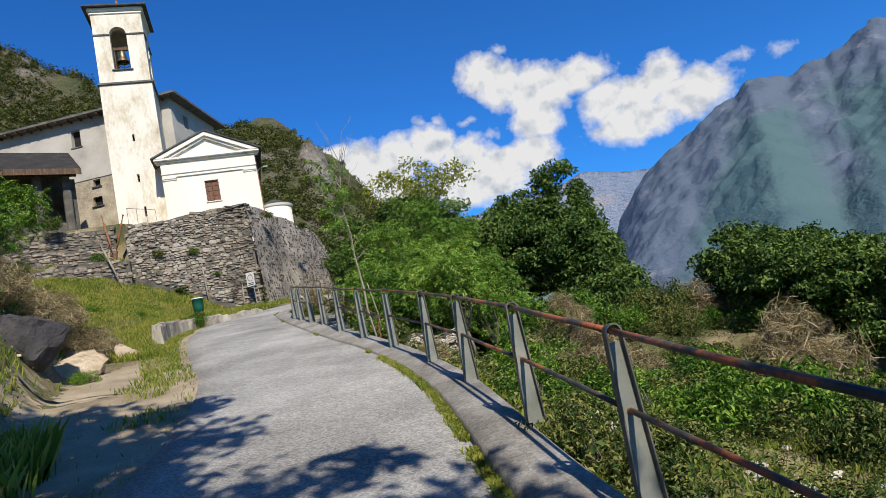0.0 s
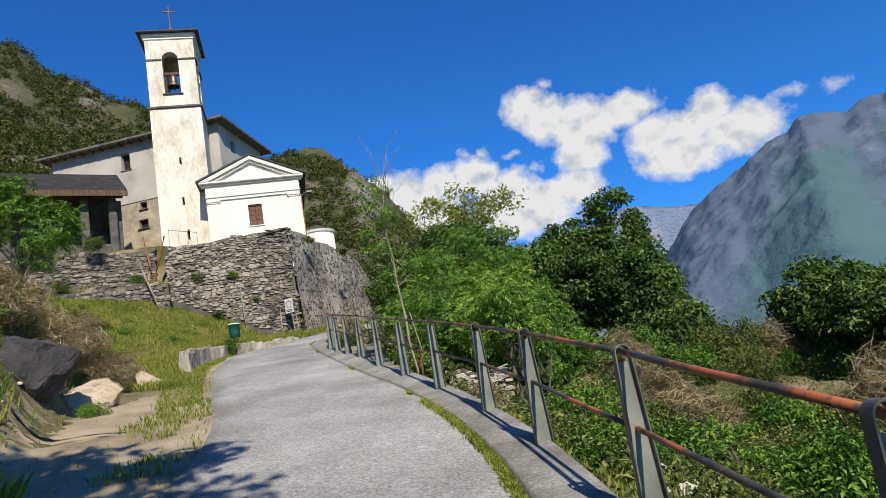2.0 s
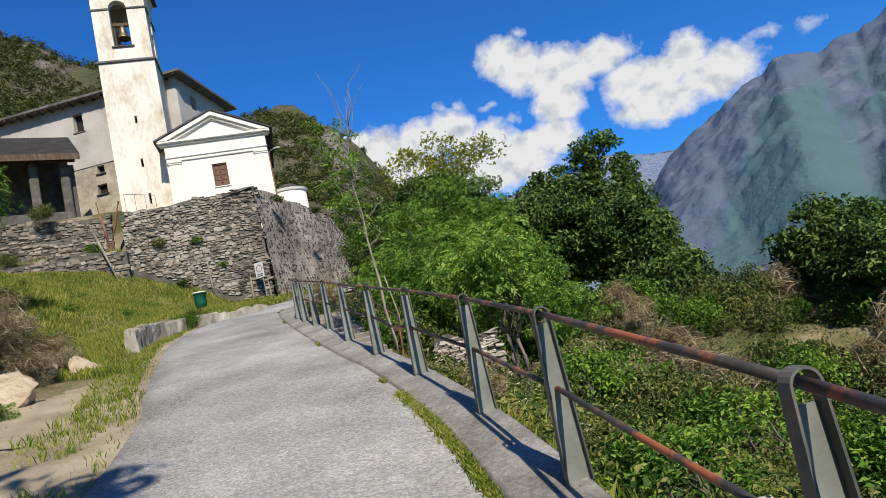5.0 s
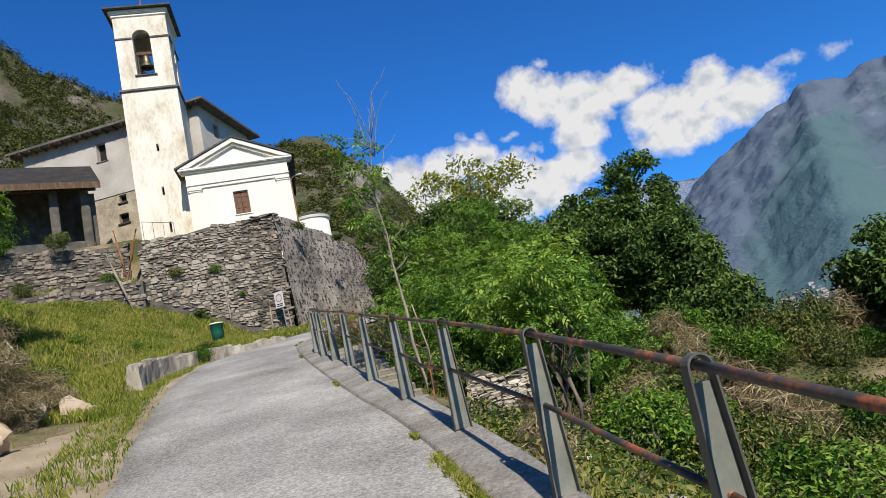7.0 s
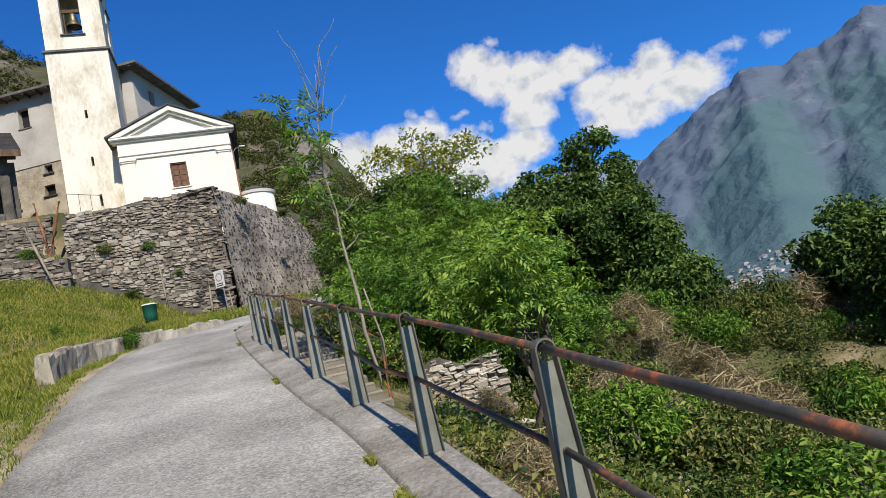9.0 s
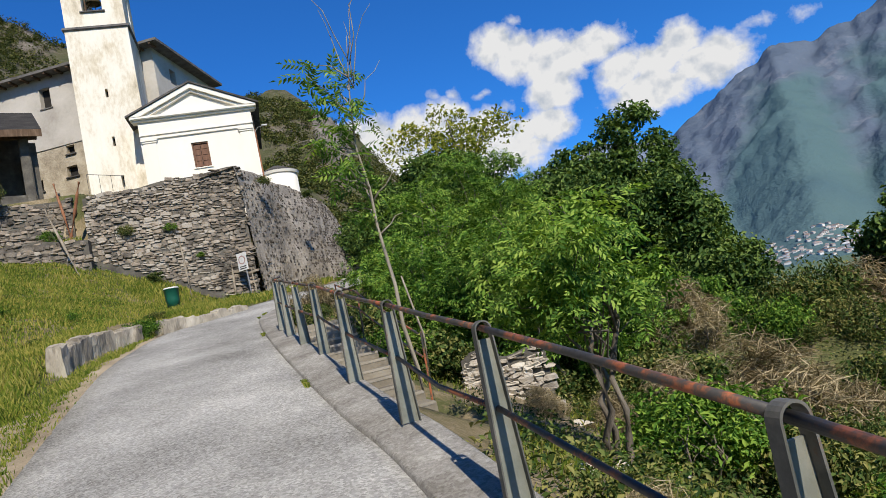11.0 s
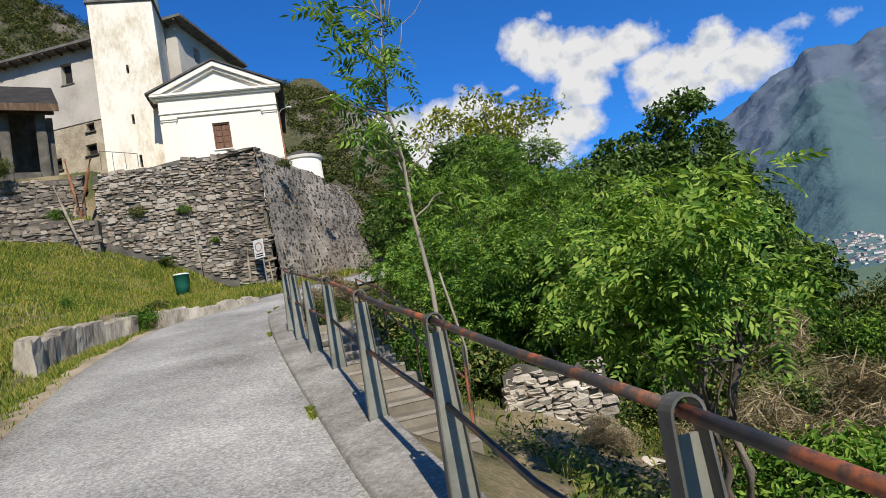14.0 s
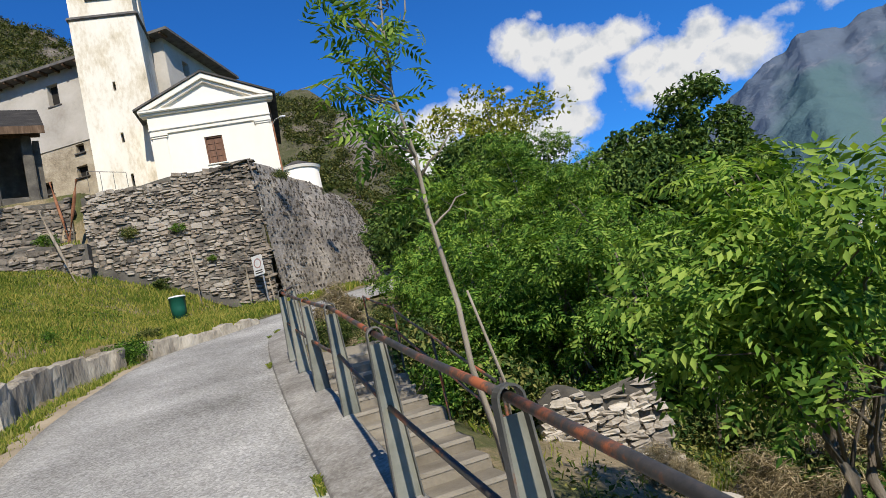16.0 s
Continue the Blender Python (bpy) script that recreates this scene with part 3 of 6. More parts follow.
n_across = 9
road_off = [(lambda fy, k=k: -road_width(fy) * (1 - k / (n_across - 1))) for k in range(n_across)]
road_me = strip("road", [lambda fy: -road_width(fy) - 0.02] + road_off, [-0.25] + [0.02 * math.sin(math.pi * k / (n_across - 1)) for k in range(n_across)], ASPHALT, edge_wobble=0.12)
tagged(put("road", road_me), "narrow worn grey asphalt lane climbing to a church", "road", kind="structure")

kerb_line = smooth_line(KERB_LINE[:KERB_END + 1])
kerb_norm = normals_of(kerb_line)
kerb_ob = put("kerb", strip("kerb", [0.0, 0.004, 0.03, 0.25, 0.47, 0.5, 0.505], [-0.2, 0.035, 0.05, 0.085, 0.105, 0.085, -1.6], KERB, kerb_line, kerb_norm, lift=1.0))
tagged(kerb_ob, "low grey concrete kerb wall beneath the railing", "kerb", kind="structure")

# ---- railing ----
POSTS = ((2.55, -1.0), (1.85, 1.6), (1.15, 4.1), (0.42, 6.36), (-0.17, 8.2), (-0.87, 10.29), (-1.56, 12.04), (-2.5, 13.91), (-3.45, 15.64), (-4.4, 17.33), (-5.4, 19.26), (-6.1, 20.36), (-6.78, 21.5), (-7.3, 22.4))
POST_H, MID_H = 1.0, 0.55


def post_mesh():
    """A tapered channel post: two flanges, a web behind and a hoop at the top that holds the rail."""
    depth, t = 0.055, 0.009
    outline = [(-0.085, 0.0), (-0.052, POST_H)] + [(0.052 * math.cos(a), POST_H + 0.052 * math.sin(a)) for a in (math.pi * (1 - k / 10) for k in range(1, 10))] + [(0.052, POST_H), (0.085, 0.0)]
    inner = [(-0.085 + t, 0.0), (-0.052 + t, POST_H)] + [((0.052 - t) * math.cos(a), POST_H + (0.052 - t) * math.sin(a)) for a in (math.pi * (1 - k / 10) for k in range(1, 10))] + [(0.052 - t, POST_H), (0.085 - t, 0.0)]
    n = len(outline)
    verts = [(x, s * depth / 2, z) for s in (-1, 1) for ring in (outline, inner) for x, z in ring]
    faces = []
    for i in range(n - 1):
        o0, i0, o1, i1 = i, n + i, 2 * n + i, 3 * n + i
        faces += [(o0, o0 + 1, i0 + 1, i0), (o1 + 1, o1, i1, i1 + 1), (o0 + 1, o0, o1, o1 + 1), (i0, i0 + 1, i1 + 1, i1)]
    faces += [(0, n, 3 * n, 2 * n), (n - 1, 3 * n - 1, 4 * n - 1, 2 * n - 1)]
    web = []
    zt = POST_H - 0.055
    wt = 0.085 + (0.052 - 0.085) * zt / POST_H - t
    for y in (depth / 2 - 0.014, depth / 2 - 0.003):
        web += [(-0.085 + t, y, 0), (0.085 - t, y, 0), (wt, y, zt), (-wt, y, zt)]
    web_me = mesh_of("web", web, [(0, 1, 2, 3), (7, 6, 5, 4), (3, 2, 6, 7)], WEB)
    return mesh_of("post", verts, faces, STEEL), web_me


def build_railing():
    pts = [Vector((x, y, plane(x, y) + 0.1 + float(kerb_lift(y)))) for x, y in POSTS]
    rail = thing("railing", pts[0], "dark steel railing with rusty pipes along the kerb", "railing")
    base = Matrix.Translation(-pts[0])
    me, web_me = post_mesh()
    for i, p in enumerate(pts):
        a = pts[min(i + 1, len(pts) - 1)] - pts[max(i - 1, 0)]
        turn = math.degrees(math.atan2(-a.x, a.y))
        o = p - pts[0]
        post = put("post", me, rail, pose(o.x, o.y, o.z, 0, 0, turn), "tapered steel channel post with a rounded top")
        put("web", web_me, post, None, "pale grey-green web plate")
    rnd = random.Random(4)
    for a, b in zip(pts[:-1], pts[1:]):
        for name, h, r in (("top_rail", POST_H + 0.008, 0.0195), ("mid_rail", MID_H, 0.0175)):
            mid = (a + b) / 2 + Vector((rnd.uniform(-.008, .008), rnd.uniform(-.008, .008), rnd.uniform(-.012, .004)))
            if h == MID_H and a is pts[7]:
                mid.z -= 0.05
            q = [v - pts[0] + Vector((0, 0, h)) for v in (a, a.lerp(mid, 0.5), mid, mid.lerp(b, 0.5), b)]
            v, f = tube(q, r, 12)
            put(name, mesh_of(name, v, f, RUST, True), rail, None, "steel pipe with flaking paint and orange rust")
    # the return towards the head of the stairs
    a = pts[-1]
    b = a + Vector((-0.5, 1.5, 0.2))
    o = b - pts[0]
    post = put("post", me, rail, pose(o.x, o.y, o.z, 0, 0, 20))
    put("web", web_me, post, None, "pale grey-green web plate")
    for name, h, r in (("top_rail", POST_H + 0.008, 0.0195), ("mid_rail", MID_H, 0.0175)):
        v, f = tube([x - pts[0] + Vector((0, 0, h)) for x in (a, a.lerp(b, 0.5), b)], r, 12)
        put(name, mesh_of(name, v, f, RUST, True), rail)


build_railing()


# ---- stone walls ----
def stone_meshes(mat, count=8, seed=3):
    """Irregular squared stones that fill a unit cube."""
    rnd = random.Random(seed)
    out = []
    for k in range(count):
        bm = bmesh.new()
        bmesh.ops.create_cube(bm, size=1.0)
        bmesh.ops.bevel(bm, geom=bm.edges[:], offset=0.19, segments=1, affect="EDGES")
        for v in bm.verts:
            v.co += Vector([rnd.uniform(-.13, .13) for _ in range(3)])
        bmesh.ops.triangulate(bm, faces=[f for f in bm.faces if len(f.verts) > 4])
        me = bpy.data.meshes.new("stone")
        bm.to_mesh(me)
        bm.free()
        me.materials.append(mat)
        out.append(me)
    return out


STONES, PALE_STONES = stone_meshes(STONE), stone_meshes(PALE_STONE, 6, 9)


def lay(length, bottom, top, rnd, size=(0.22, 0.5), course=(0.1, 0.2)):
    """Rough courses over a face: x, z, width, height of each stone. bottom and top are functions of x."""
    z, low, high = None, min(bottom(length * k / 8) for k in range(9)), max(top(length * k / 8) for k in range(9))
    out, z = [], low
    while z < high:
        h = rnd.uniform(*course)
        x = rnd.uniform(-0.3, 0)
        while x < length:
            w = rnd.uniform(*size) * rnd.choice((0.7, 1, 1, 1.25))
            cx = x + w / 2
            if 0 <= cx <= length and bottom(cx) - 0.1 < z and z + h * 0.6 < top(cx):
                if rnd.random() < 0.22:
                    out += [(cx, z + h * 0.27, w, h * 0.5), (cx + rnd.uniform(-.03, .03), z + h * 0.77, w * 0.95, h * 0.46)]
                else:
                    out.append((cx, z + h / 2 + 0.06 * math.sin(cx * 1.9 + z * 2.3) + rnd.uniform(-.03, .03), w, h * rnd.uniform(0.75, 1.4)))
            x += w
        z += h * 0.97
    return out


def stone_wall(name, start, direction, length, bottom, top, label, meshes=None, mat=STONE, thick=0.5, seed=1, lean=0.0, singles=300, size=(0.22, 0.5), course=(0.1, 0.2), pick=None, kind=""):
    """A dry-laid wall: a core with stones set proud of its face. direction runs along the face with the viewer's side to its right-hand normal."""
    rnd = random.Random(seed)
    meshes = meshes or STONES
    d = Vector((*direction, 0)).normalized()
    n = Vector((d.y, -d.x, 0))
    wall = new(name)
    wall.matrix_basis = Matrix.Translation((start[0], start[1], bottom(0)))
    tagged(wall, label, "stone wall", kind=kind)
    org = Vector((start[0], start[1], 0))
    shift = Matrix.Translation(-Vector((start[0], start[1], bottom(0))))

    def at(x, z, out):
        return org + d * x + n * (out - lean * (z - bottom(x))) + Vector((0, 0, z))
    steps = 14
    verts, faces = [], []
    for k in range(steps + 1):
        x = length * k / steps
        b, t = bottom(x) - 0.4, top(x)
        verts += [at(x, b, 0), at(x, t, 0), at(x, t, -thick), at(x, b, -thick)]
    for k in range(steps):
        for j in range(4):
            a, c = k * 4 + j, k * 4 + (j + 1) % 4
            faces.append((a, c, c + 4, a + 4))
    faces += [(3, 2, 1, 0), tuple(steps * 4 + j for j in range(4))]
    put("wall_core", mesh_of("wall_core", [shift @ v for v in verts], faces, MORTAR), wall)
    laid = lay(length, bottom, top, rnd, size, course)
    order = sorted(range(len(laid)), key=(lambda i: pick(laid[i])) if pick else (lambda i: laid[i][1]))
    single = set(order[:singles])
    rest_v, rest_f = [], []
    turn = Matrix((d, -n, Vector((0, 0, 1)))).transposed().to_4x4()
    for i, (x, z, w, h) in enumerate(laid):
        deep = rnd.uniform(0.22, 0.34)
        c = at(x, z, 0.03 - deep / 2 + rnd.uniform(0.0, 0.07))
        m = shift @ Matrix.Translation(c) @ turn @ Matrix.Rotation(rnd.uniform(-.2, .2), 4, "Y") @ Matrix.Diagonal((w * 0.97, deep, h * 0.95, 1))
        me = rnd.choice(meshes)
        if i in single:
            put("stone", me, wall, m)
        else:
            k = len(rest_v)
            rest_v += [m @ v.co for v in me.vertices]
            rest_f += [tuple(a + k for a in p.vertices) for p in me.polygons]
    if rest_v:
        tagged(put("stones", mesh_of("stones", rest_v, rest_f, mat), wall), kind="stuff")
    return wall


def along(a, q=0.0):
    """A point of the plan: metres along the church front from the terrace corner, and metres behind the terrace wall."""
    p = CORNER + UA * a - UN * q
    return float(p[0]), float(p[1])


stone_wall("terrace_wall", along(-6.7), UA, 6.7, lambda x: 8.0 - 0.49 * x, lambda x: 10.72 + 0.08 * x + 0.05 * math.sin(x * 2.3), "tall dry-laid grey stone terrace wall under the church",
           thick=1.1, seed=5, lean=0.03, size=(0.17, 0.46), course=(0.09, 0.2), pick=lambda s: -s[0])
stone_wall("upper_field_wall", along(-20, 1.0), UA, 12.6, lambda x: 9.0, lambda x: 11.9 - 0.065 * x + 0.1 * math.sin(x), "old grey stone field wall with weeds on top", seed=6, lean=0.05, size=(0.2, 0.5), course=(0.1, 0.22), pick=lambda s: -s[0])
stone_wall("lower_field_wall", along(-20, -0.6), UA, 13.4, lambda x: 7.3, lambda x: 9.15 + 0.12 * math.sin(x * 1.3) - 0.02 * x, "low grey stone field wall below the terrace", seed=7, lean=0.05, size=(0.2, 0.5), course=(0.1, 0.22), pick=lambda s: -s[0])


# ---- the rubble flank of the terrace ----
def build_flank():
    """The rough battered bank of rubble and mortar that runs back from the terrace corner."""
    nu, nv = 70, 60
    verts = []
    for i in range(nu + 1):
        s = i / nu
        back = s * 14.5
        top = 11.2 + 0.05 * back
        for j in range(nv + 1):
            t = j / nv
            z = 1.2 + (top - 1.2) * t
            out = (1 - t) ** 0.7 * (0.5 + 3.1 * min(1, s * 2.2)) + 0.02 + 0.36 * back
            p = CORNER + UA * (out - 0.15) - UN * back
            bump = 0.09 * noise.fractal(Vector((p[0] * 1.1, p[1] * 1.1, z * 1.1)), 1.0, 2.0, 5) + 0.22 * noise.noise(Vector((p[0] * 0.35, p[1] * 0.35, z * 0.35)))
            bump *= min(1, s * 6 + 0.15)
            verts.append((p[0] + UA[0] * bump, p[1] + UA[1] * bump, z + 0.3 * bump))
    w = nv + 1
    faces = [(i * w + j, (i + 1) * w + j, (i + 1) * w + j + 1, i * w + j + 1) for i in range(nu) for j in range(nv)]
    # the front end and the flat top behind it
    b = len(verts)
    for i in range(nu + 1):
        x, y, z = verts[i * w + nv]
        verts.append((x - UA[0] * 1.6, y - UA[1] * 1.6, z - 0.35))
    faces += [(i * w + nv, (i + 1) * w + nv, b + i + 1, b + i) for i in range(nu)]
    me = mesh_of("terrace_flank", verts, faces, RUBBLE)
    tagged(put("terrace_flank", me), "battered bank of rough rubble and mortar below the church", "rubble bank", kind="structure")
    # loose stones bedded in its face
    rnd = random.Random(12)
    rv, rf = [], []
    for _ in range(3000):
        i, j = rnd.randrange(nu), rnd.randrange(nv)
        p = Vector(verts[i * w + j])
        s = rnd.uniform(0.04, 0.12)
        m = Matrix.Translation(p) @ Euler([rnd.uniform(0, 6) for _ in range(3)]).to_matrix().to_4x4() @ Matrix.Diagonal((s * 1.6, s, s * 0.8, 1))
        st = rnd.choice(STONES)
        k = len(rv)
        rv += [m @ v.co for v in st.vertices]
        rf += [tuple(a + k for a in q.vertices) for q in st.polygons]
    tagged(put("bedded_stones", mesh_of("bedded_stones", rv, rf, STONE)), "small grey stones bedded in the rubble bank", "stones", kind="stuff")


build_flank()


# ---- church ----
def frame_at(p, z, rz=0.0):
    return Matrix.Translation((p[0], p[1], z)) @ Matrix.Rotation(math.atan2(UA[1], UA[0]) + radians(rz), 4, "Z")


def prism(bm, outline, y0, y1):
    """Sweep an outline in x, z from y0 to y1."""
    a = [bm.verts.new((x, y0, z)) for x, z in outline]
    b = [bm.verts.new((x, y1, z)) for x, z in outline]
    n = len(outline)
    bm.faces.new(a)
    bm.faces.new(b[::-1])
    for i in range(n):
        bm.faces.new((a[i], b[i], b[(i + 1) % n], a[(i + 1) % n]))
    bmesh.ops.recalc_face_normals(bm, faces=bm.faces)
    return bm


def arch_outline(x0, x1, z0, spring, n=10):
    """A round-headed opening, from its foot round to its foot."""
    c, r = (x0 + x1) / 2, (x1 - x0) / 2
    return [(x0, z0)] + [(c - r * math.cos(math.pi * k / n), spring + r * math.sin(math.pi * k / n)) for k in range(n + 1)] + [(x1, z0)]


def wall_with_opening(bm, x0, x1, z0, z1, hole, y0, y1):
    """A wall in x, z with one hole given as an outline that starts and ends at its sill; y0 is the outer face."""
    lo, hi = hole[0][0], hole[-1][0]
    sill = hole[0][1]
    box(bm, x0, lo, y0, y1, z0, z1)
    box(bm, hi, x1, y0, y1, z0, z1)
    box(bm, lo, hi, y0, y1, z0, sill)
    top = [(lo, hole[1][1])] + [h for h in hole[2:-2]] + [(hi, hole[-2][1]), (hi, z1), (lo, z1)]
    prism(bm, top, y0, y1)
    return bm


def opening_wall(bm, x0, x1, y0, y1, z0, z1, holes):
    """One shell of a wall with rectangular holes (x0, x1, z0, z1)."""
    xs = sorted({x0, x1, *[h[0] for h in holes], *[h[1] for h in holes]})
    zs = sorted({z0, z1, *[h[2] for h in holes], *[h[3] for h in holes]})
    verts = {}

    def at(i, j, y):
        if (i, j, y) not in verts:
            verts[i, j, y] = bm.verts.new((xs[i], y, zs[j]))
        return verts[i, j, y]

    def solid(i, j):
        if not (0 <= i < len(xs) - 1 and 0 <= j < len(zs) - 1):
            return False
        cx, cz = (xs[i] + xs[i + 1]) / 2, (zs[j] + zs[j + 1]) / 2
        return not any(h[0] < cx < h[1] and h[2] < cz < h[3] for h in holes)
    for i in range(len(xs) - 1):
        for j in range(len(zs) - 1):
            if not solid(i, j):
                continue
            a, b, c, d = (i, j), (i + 1, j), (i + 1, j + 1), (i, j + 1)
            bm.faces.new([at(*p, y0) for p in (a, b, c, d)])
            bm.faces.new([at(*p, y1) for p in (d, c, b, a)])
            for (p, q), (ni, nj) in (((a, b), (i, j - 1)), ((b, c), (i + 1, j)), ((c, d), (i, j + 1)), ((d, a), (i - 1, j))):
                if not solid(ni, nj):
                    bm.faces.new((at(*q, y0), at(*p, y0), at(*p, y1), at(*q, y1)))
    bmesh.ops.recalc_face_normals(bm, faces=bm.faces)
    return bm


def build_church():
    F = np.array((-23.378, 44.231)) - UN * 0.38      # left end of the front wall
    church = new("church")
    church.matrix_basis = frame_at(F, 12.2)
    tagged(church, "small white plastered church with a pedimented front", "church")
    Z = -12.2
    W, DEEP = 6.95, 9.0
    x0, x1 = 0.22, W - 0.22
    # front wall with its window opening, side and rear walls
    wx0, wx1, wz0, wz1 = 2.98, 3.93, 14.06, 15.62
    bm = opening_wall(bmesh.new(), x0, x1, 0, 0.5, -1.5, 17.5 + Z, [(wx0, wx1, wz0 + Z, wz1 + Z)])
    part("front_wall", bm, WHITE, church, "white plastered front wall")
    for a, b in ((x0, x0 + 0.45), (x1 - 0.45, x1)):
        part("side_wall", boxed(a, b, 0.5, DEEP, -3.5, 17.4 + Z), WHITE, church)
    part("rear_wall", boxed(x0 + 0.45, x1 - 0.45, DEEP - 0.45, DEEP, -3.5, 17.4 + Z), WHITE, church)
    # pilasters with capitals
    for a, b in ((x0 + 0.12, x0 + 0.85), (x1 - 0.85, x1 - 0.12)):
        part("pilaster", boxed(a, b, -0.07, 0.0, -1.5, 15.9 + Z, 0.015), WHITE, church)
        bm = bmesh.new()
        box(bm, a - 0.05, b + 0.05, -0.12, 0, 15.9 + Z, 16.0 + Z, 0.015)
        box(bm, a - 0.1, b + 0.1, -0.17, 0, 16.0 + Z, 16.12 + Z, 0.02)
        part("capital", bm, WHITE, church)
    # entablature
    part("architrave", boxed(x0 + 0.03, x1 - 0.03, -0.10, 0, 16.125 + Z, 16.32 + Z, 0.02), WHITE, church)
    bm = bmesh.new()
    box(bm, x0 - 0.02, x1 + 0.02, -0.17, 0, 16.325 + Z, 16.45 + Z, 0.03)
    part("moulding", bm, WHITE, church)
    part("frieze", boxed(x0 + 0.02, x1 - 0.02, -0.06, 0, 16.455 + Z, 17.2 + Z, 0.01), WHITE, church)
    bm = bmesh.new()
    box(bm, -0.05, W + 0.05, -0.22, 0.35, 17.205 + Z, 17.32 + Z, 0.03)
    box(bm, -0.15, W + 0.15, -0.36, 0.35, 17.325 + Z, 17.5 + Z, 0.04)
    part("cornice", bm, WHITE, church, "white horizontal cornice")
    # pediment
    c, rise = W / 2, 1.72
    part("tympanum", prism(bmesh.new(), [(0.4, 17.505 + Z), (W - 0.4, 17.505 + Z), (c, 17.5 + rise - 0.1 + Z)], 0.02, 0.5), WHITE, church)
    for s in (-1, 1):
        e = c + s * (c + 0.15)
        bm = prism(bmesh.new(), [(e, 17.505 + Z), (c, 17.5 + rise + Z), (c, 17.5 + rise - 0.30 + Z), (e - s * 0.62, 17.505 + Z)], -0.36, 0.3)
        part("raking_cornice", bm, WHITE, church)
        bm = prism(bmesh.new(), [(e - s * 0.70, 17.506 + Z), (c, 17.5 + rise - 0.305 + Z), (c, 17.5 + rise - 0.46 + Z), (e - s * 1.05, 17.506 + Z)], -0.2, 0.02)
        part("inner_moulding", bm, WHITE, church)
        # roof slope of overlapping slabs
        bm = prism(bmesh.new(), [(e + s * 0.18, 17.47 + Z), (c, 17.5 + rise + 0.02 + Z), (c, 17.5 + rise + 0.13 + Z), (e + s * 0.18, 17.58 + Z)], -0.45, DEEP + 0.25)
        part("roof", bm, SLATE, church, "dark stone slab roof")
    # window: recess, boarded shutters, sill
    win = part("window", boxed(wx0, wx1, 0.3, 0.34, wz0 + Z, wz1 + Z), DARK, church, "window closed by brown wooden shutters")
    bm = bmesh.new()
    for a, b in ((wx0, wx0 + 0.07), (wx1 - 0.07, wx1)):
        box(bm, a, b, 0.06, 0.2, wz0 + Z, wz1 + Z, 0.008)
    box(bm, wx0 + 0.07, wx1 - 0.07, 0.06, 0.2, wz1 - 0.08 + Z, wz1 + Z, 0.008)
    part("window_frame", bm, SHUTTER, win)
    mid = (wx0 + wx1) / 2
    for a, b in ((wx0 + 0.08, mid - 0.012), (mid + 0.012, wx1 - 0.08)):
        bm = bmesh.new()
        box(bm, a, b, 0.15, 0.18, wz0 + 0.02 + Z, wz1 - 0.1 + Z)
        h = (wz1 - 0.1 - wz0 - 0.02) / 4
        for k in range(4):
            box(bm, a + 0.05, b - 0.05, 0.12, 0.15, wz0 + 0.06 + k * h + Z, wz0 - 0.02 + (k + 1) * h + Z, 0.012)
        part("shutter", bm, SHUTTER, win)
    part("window_sill", boxed(wx0 - 0.08, wx1 + 0.08, -0.07, 0.12, wz0 - 0.075 + Z, wz0 - 0.003 + Z, 0.01), WHITE, church)
    # lamp bracket on the right side wall
    v, f = tube([(x1, 0.5, 15.9 + Z), (x1 + 0.25, 0.45, 16.2 + Z), (x1 + 0.6, 0.4, 16.28 + Z)], 0.02, 6)
    lamp = put("lamp_arm", mesh_of("lamp_arm", v, f, GALV), church)
    part("lamp_head", boxed(x1 + 0.5, x1 + 0.85, 0.34, 0.48, 16.24 + Z, 16.33 + Z, 0.02), GALV, lamp)
    # reddish stain board and downpipe on the corner
    v, f = tube([(x1 + 0.07, 0.9, -2.5), (x1 + 0.07, 0.9, 17.2 + Z)], 0.045, 8)
    put("downpipe", mesh_of("downpipe", v, f, WOOD_RED), church)

    # apse chapel at the side
    apse = new("side_chapel")
    apse.matrix_basis = Matrix.Translation((-18.1, 51.5, 11.1)) @ Matrix.Diagonal((0.74, 0.74, 0.97, 1))
    tagged(apse, "small rounded white side chapel with a slab roof", "chapel")
    n, r = 28, 1.75
    ring = [(r * math.cos(2 * math.pi * k / n), r * math.sin(2 * math.pi * k / n)) for k in range(n)]
    bm = bmesh.new()
    lo, hi = [bm.verts.new((x, y, -0.6)) for x, y in ring], [bm.verts.new((x, y, 2.95)) for x, y in ring]
    for k in range(n):
        bm.faces.new((lo[k], lo[(k + 1) % n], hi[(k + 1) % n], hi[k]))
    bm.faces.new(hi)
    part("wall", bm, WHITE, apse, "", True)
    bm = bmesh.new()
    g = bmesh.ops.create_cone(bm, cap_ends=True, segments=28, radius1=r + 0.22, radius2=0.4, depth=0.55)
    bmesh.ops.translate(bm, vec=(0, 0, 2.95 + 0.33), verts=bm.verts)
    part("roof", bm, SLATE, apse)
    bm = bmesh.new()
    bmesh.ops.create_cone(bm, cap_ends=True, segments=28, radius1=r + 0.12, radius2=r + 0.2, depth=0.18)
    bmesh.ops.translate(bm, vec=(0, 0, 2.9), verts=bm.verts)
    part("cornice", bm, WHITE, apse)
    d = Vector((0.18, -0.98, 0))
    bm = bmesh.new()
    prism(bm, arch_outline(-0.38, 0.38, 0.9, 1.55), -0.02, 0.3)
    w = part("window", bm, DARK, apse, "small dark arched window")
    w.matrix_basis = Matrix.Translation(d * (r - 0.02)) @ Matrix.Rotation(math.atan2(d.x, -d.y), 4, "Z")


build_church()


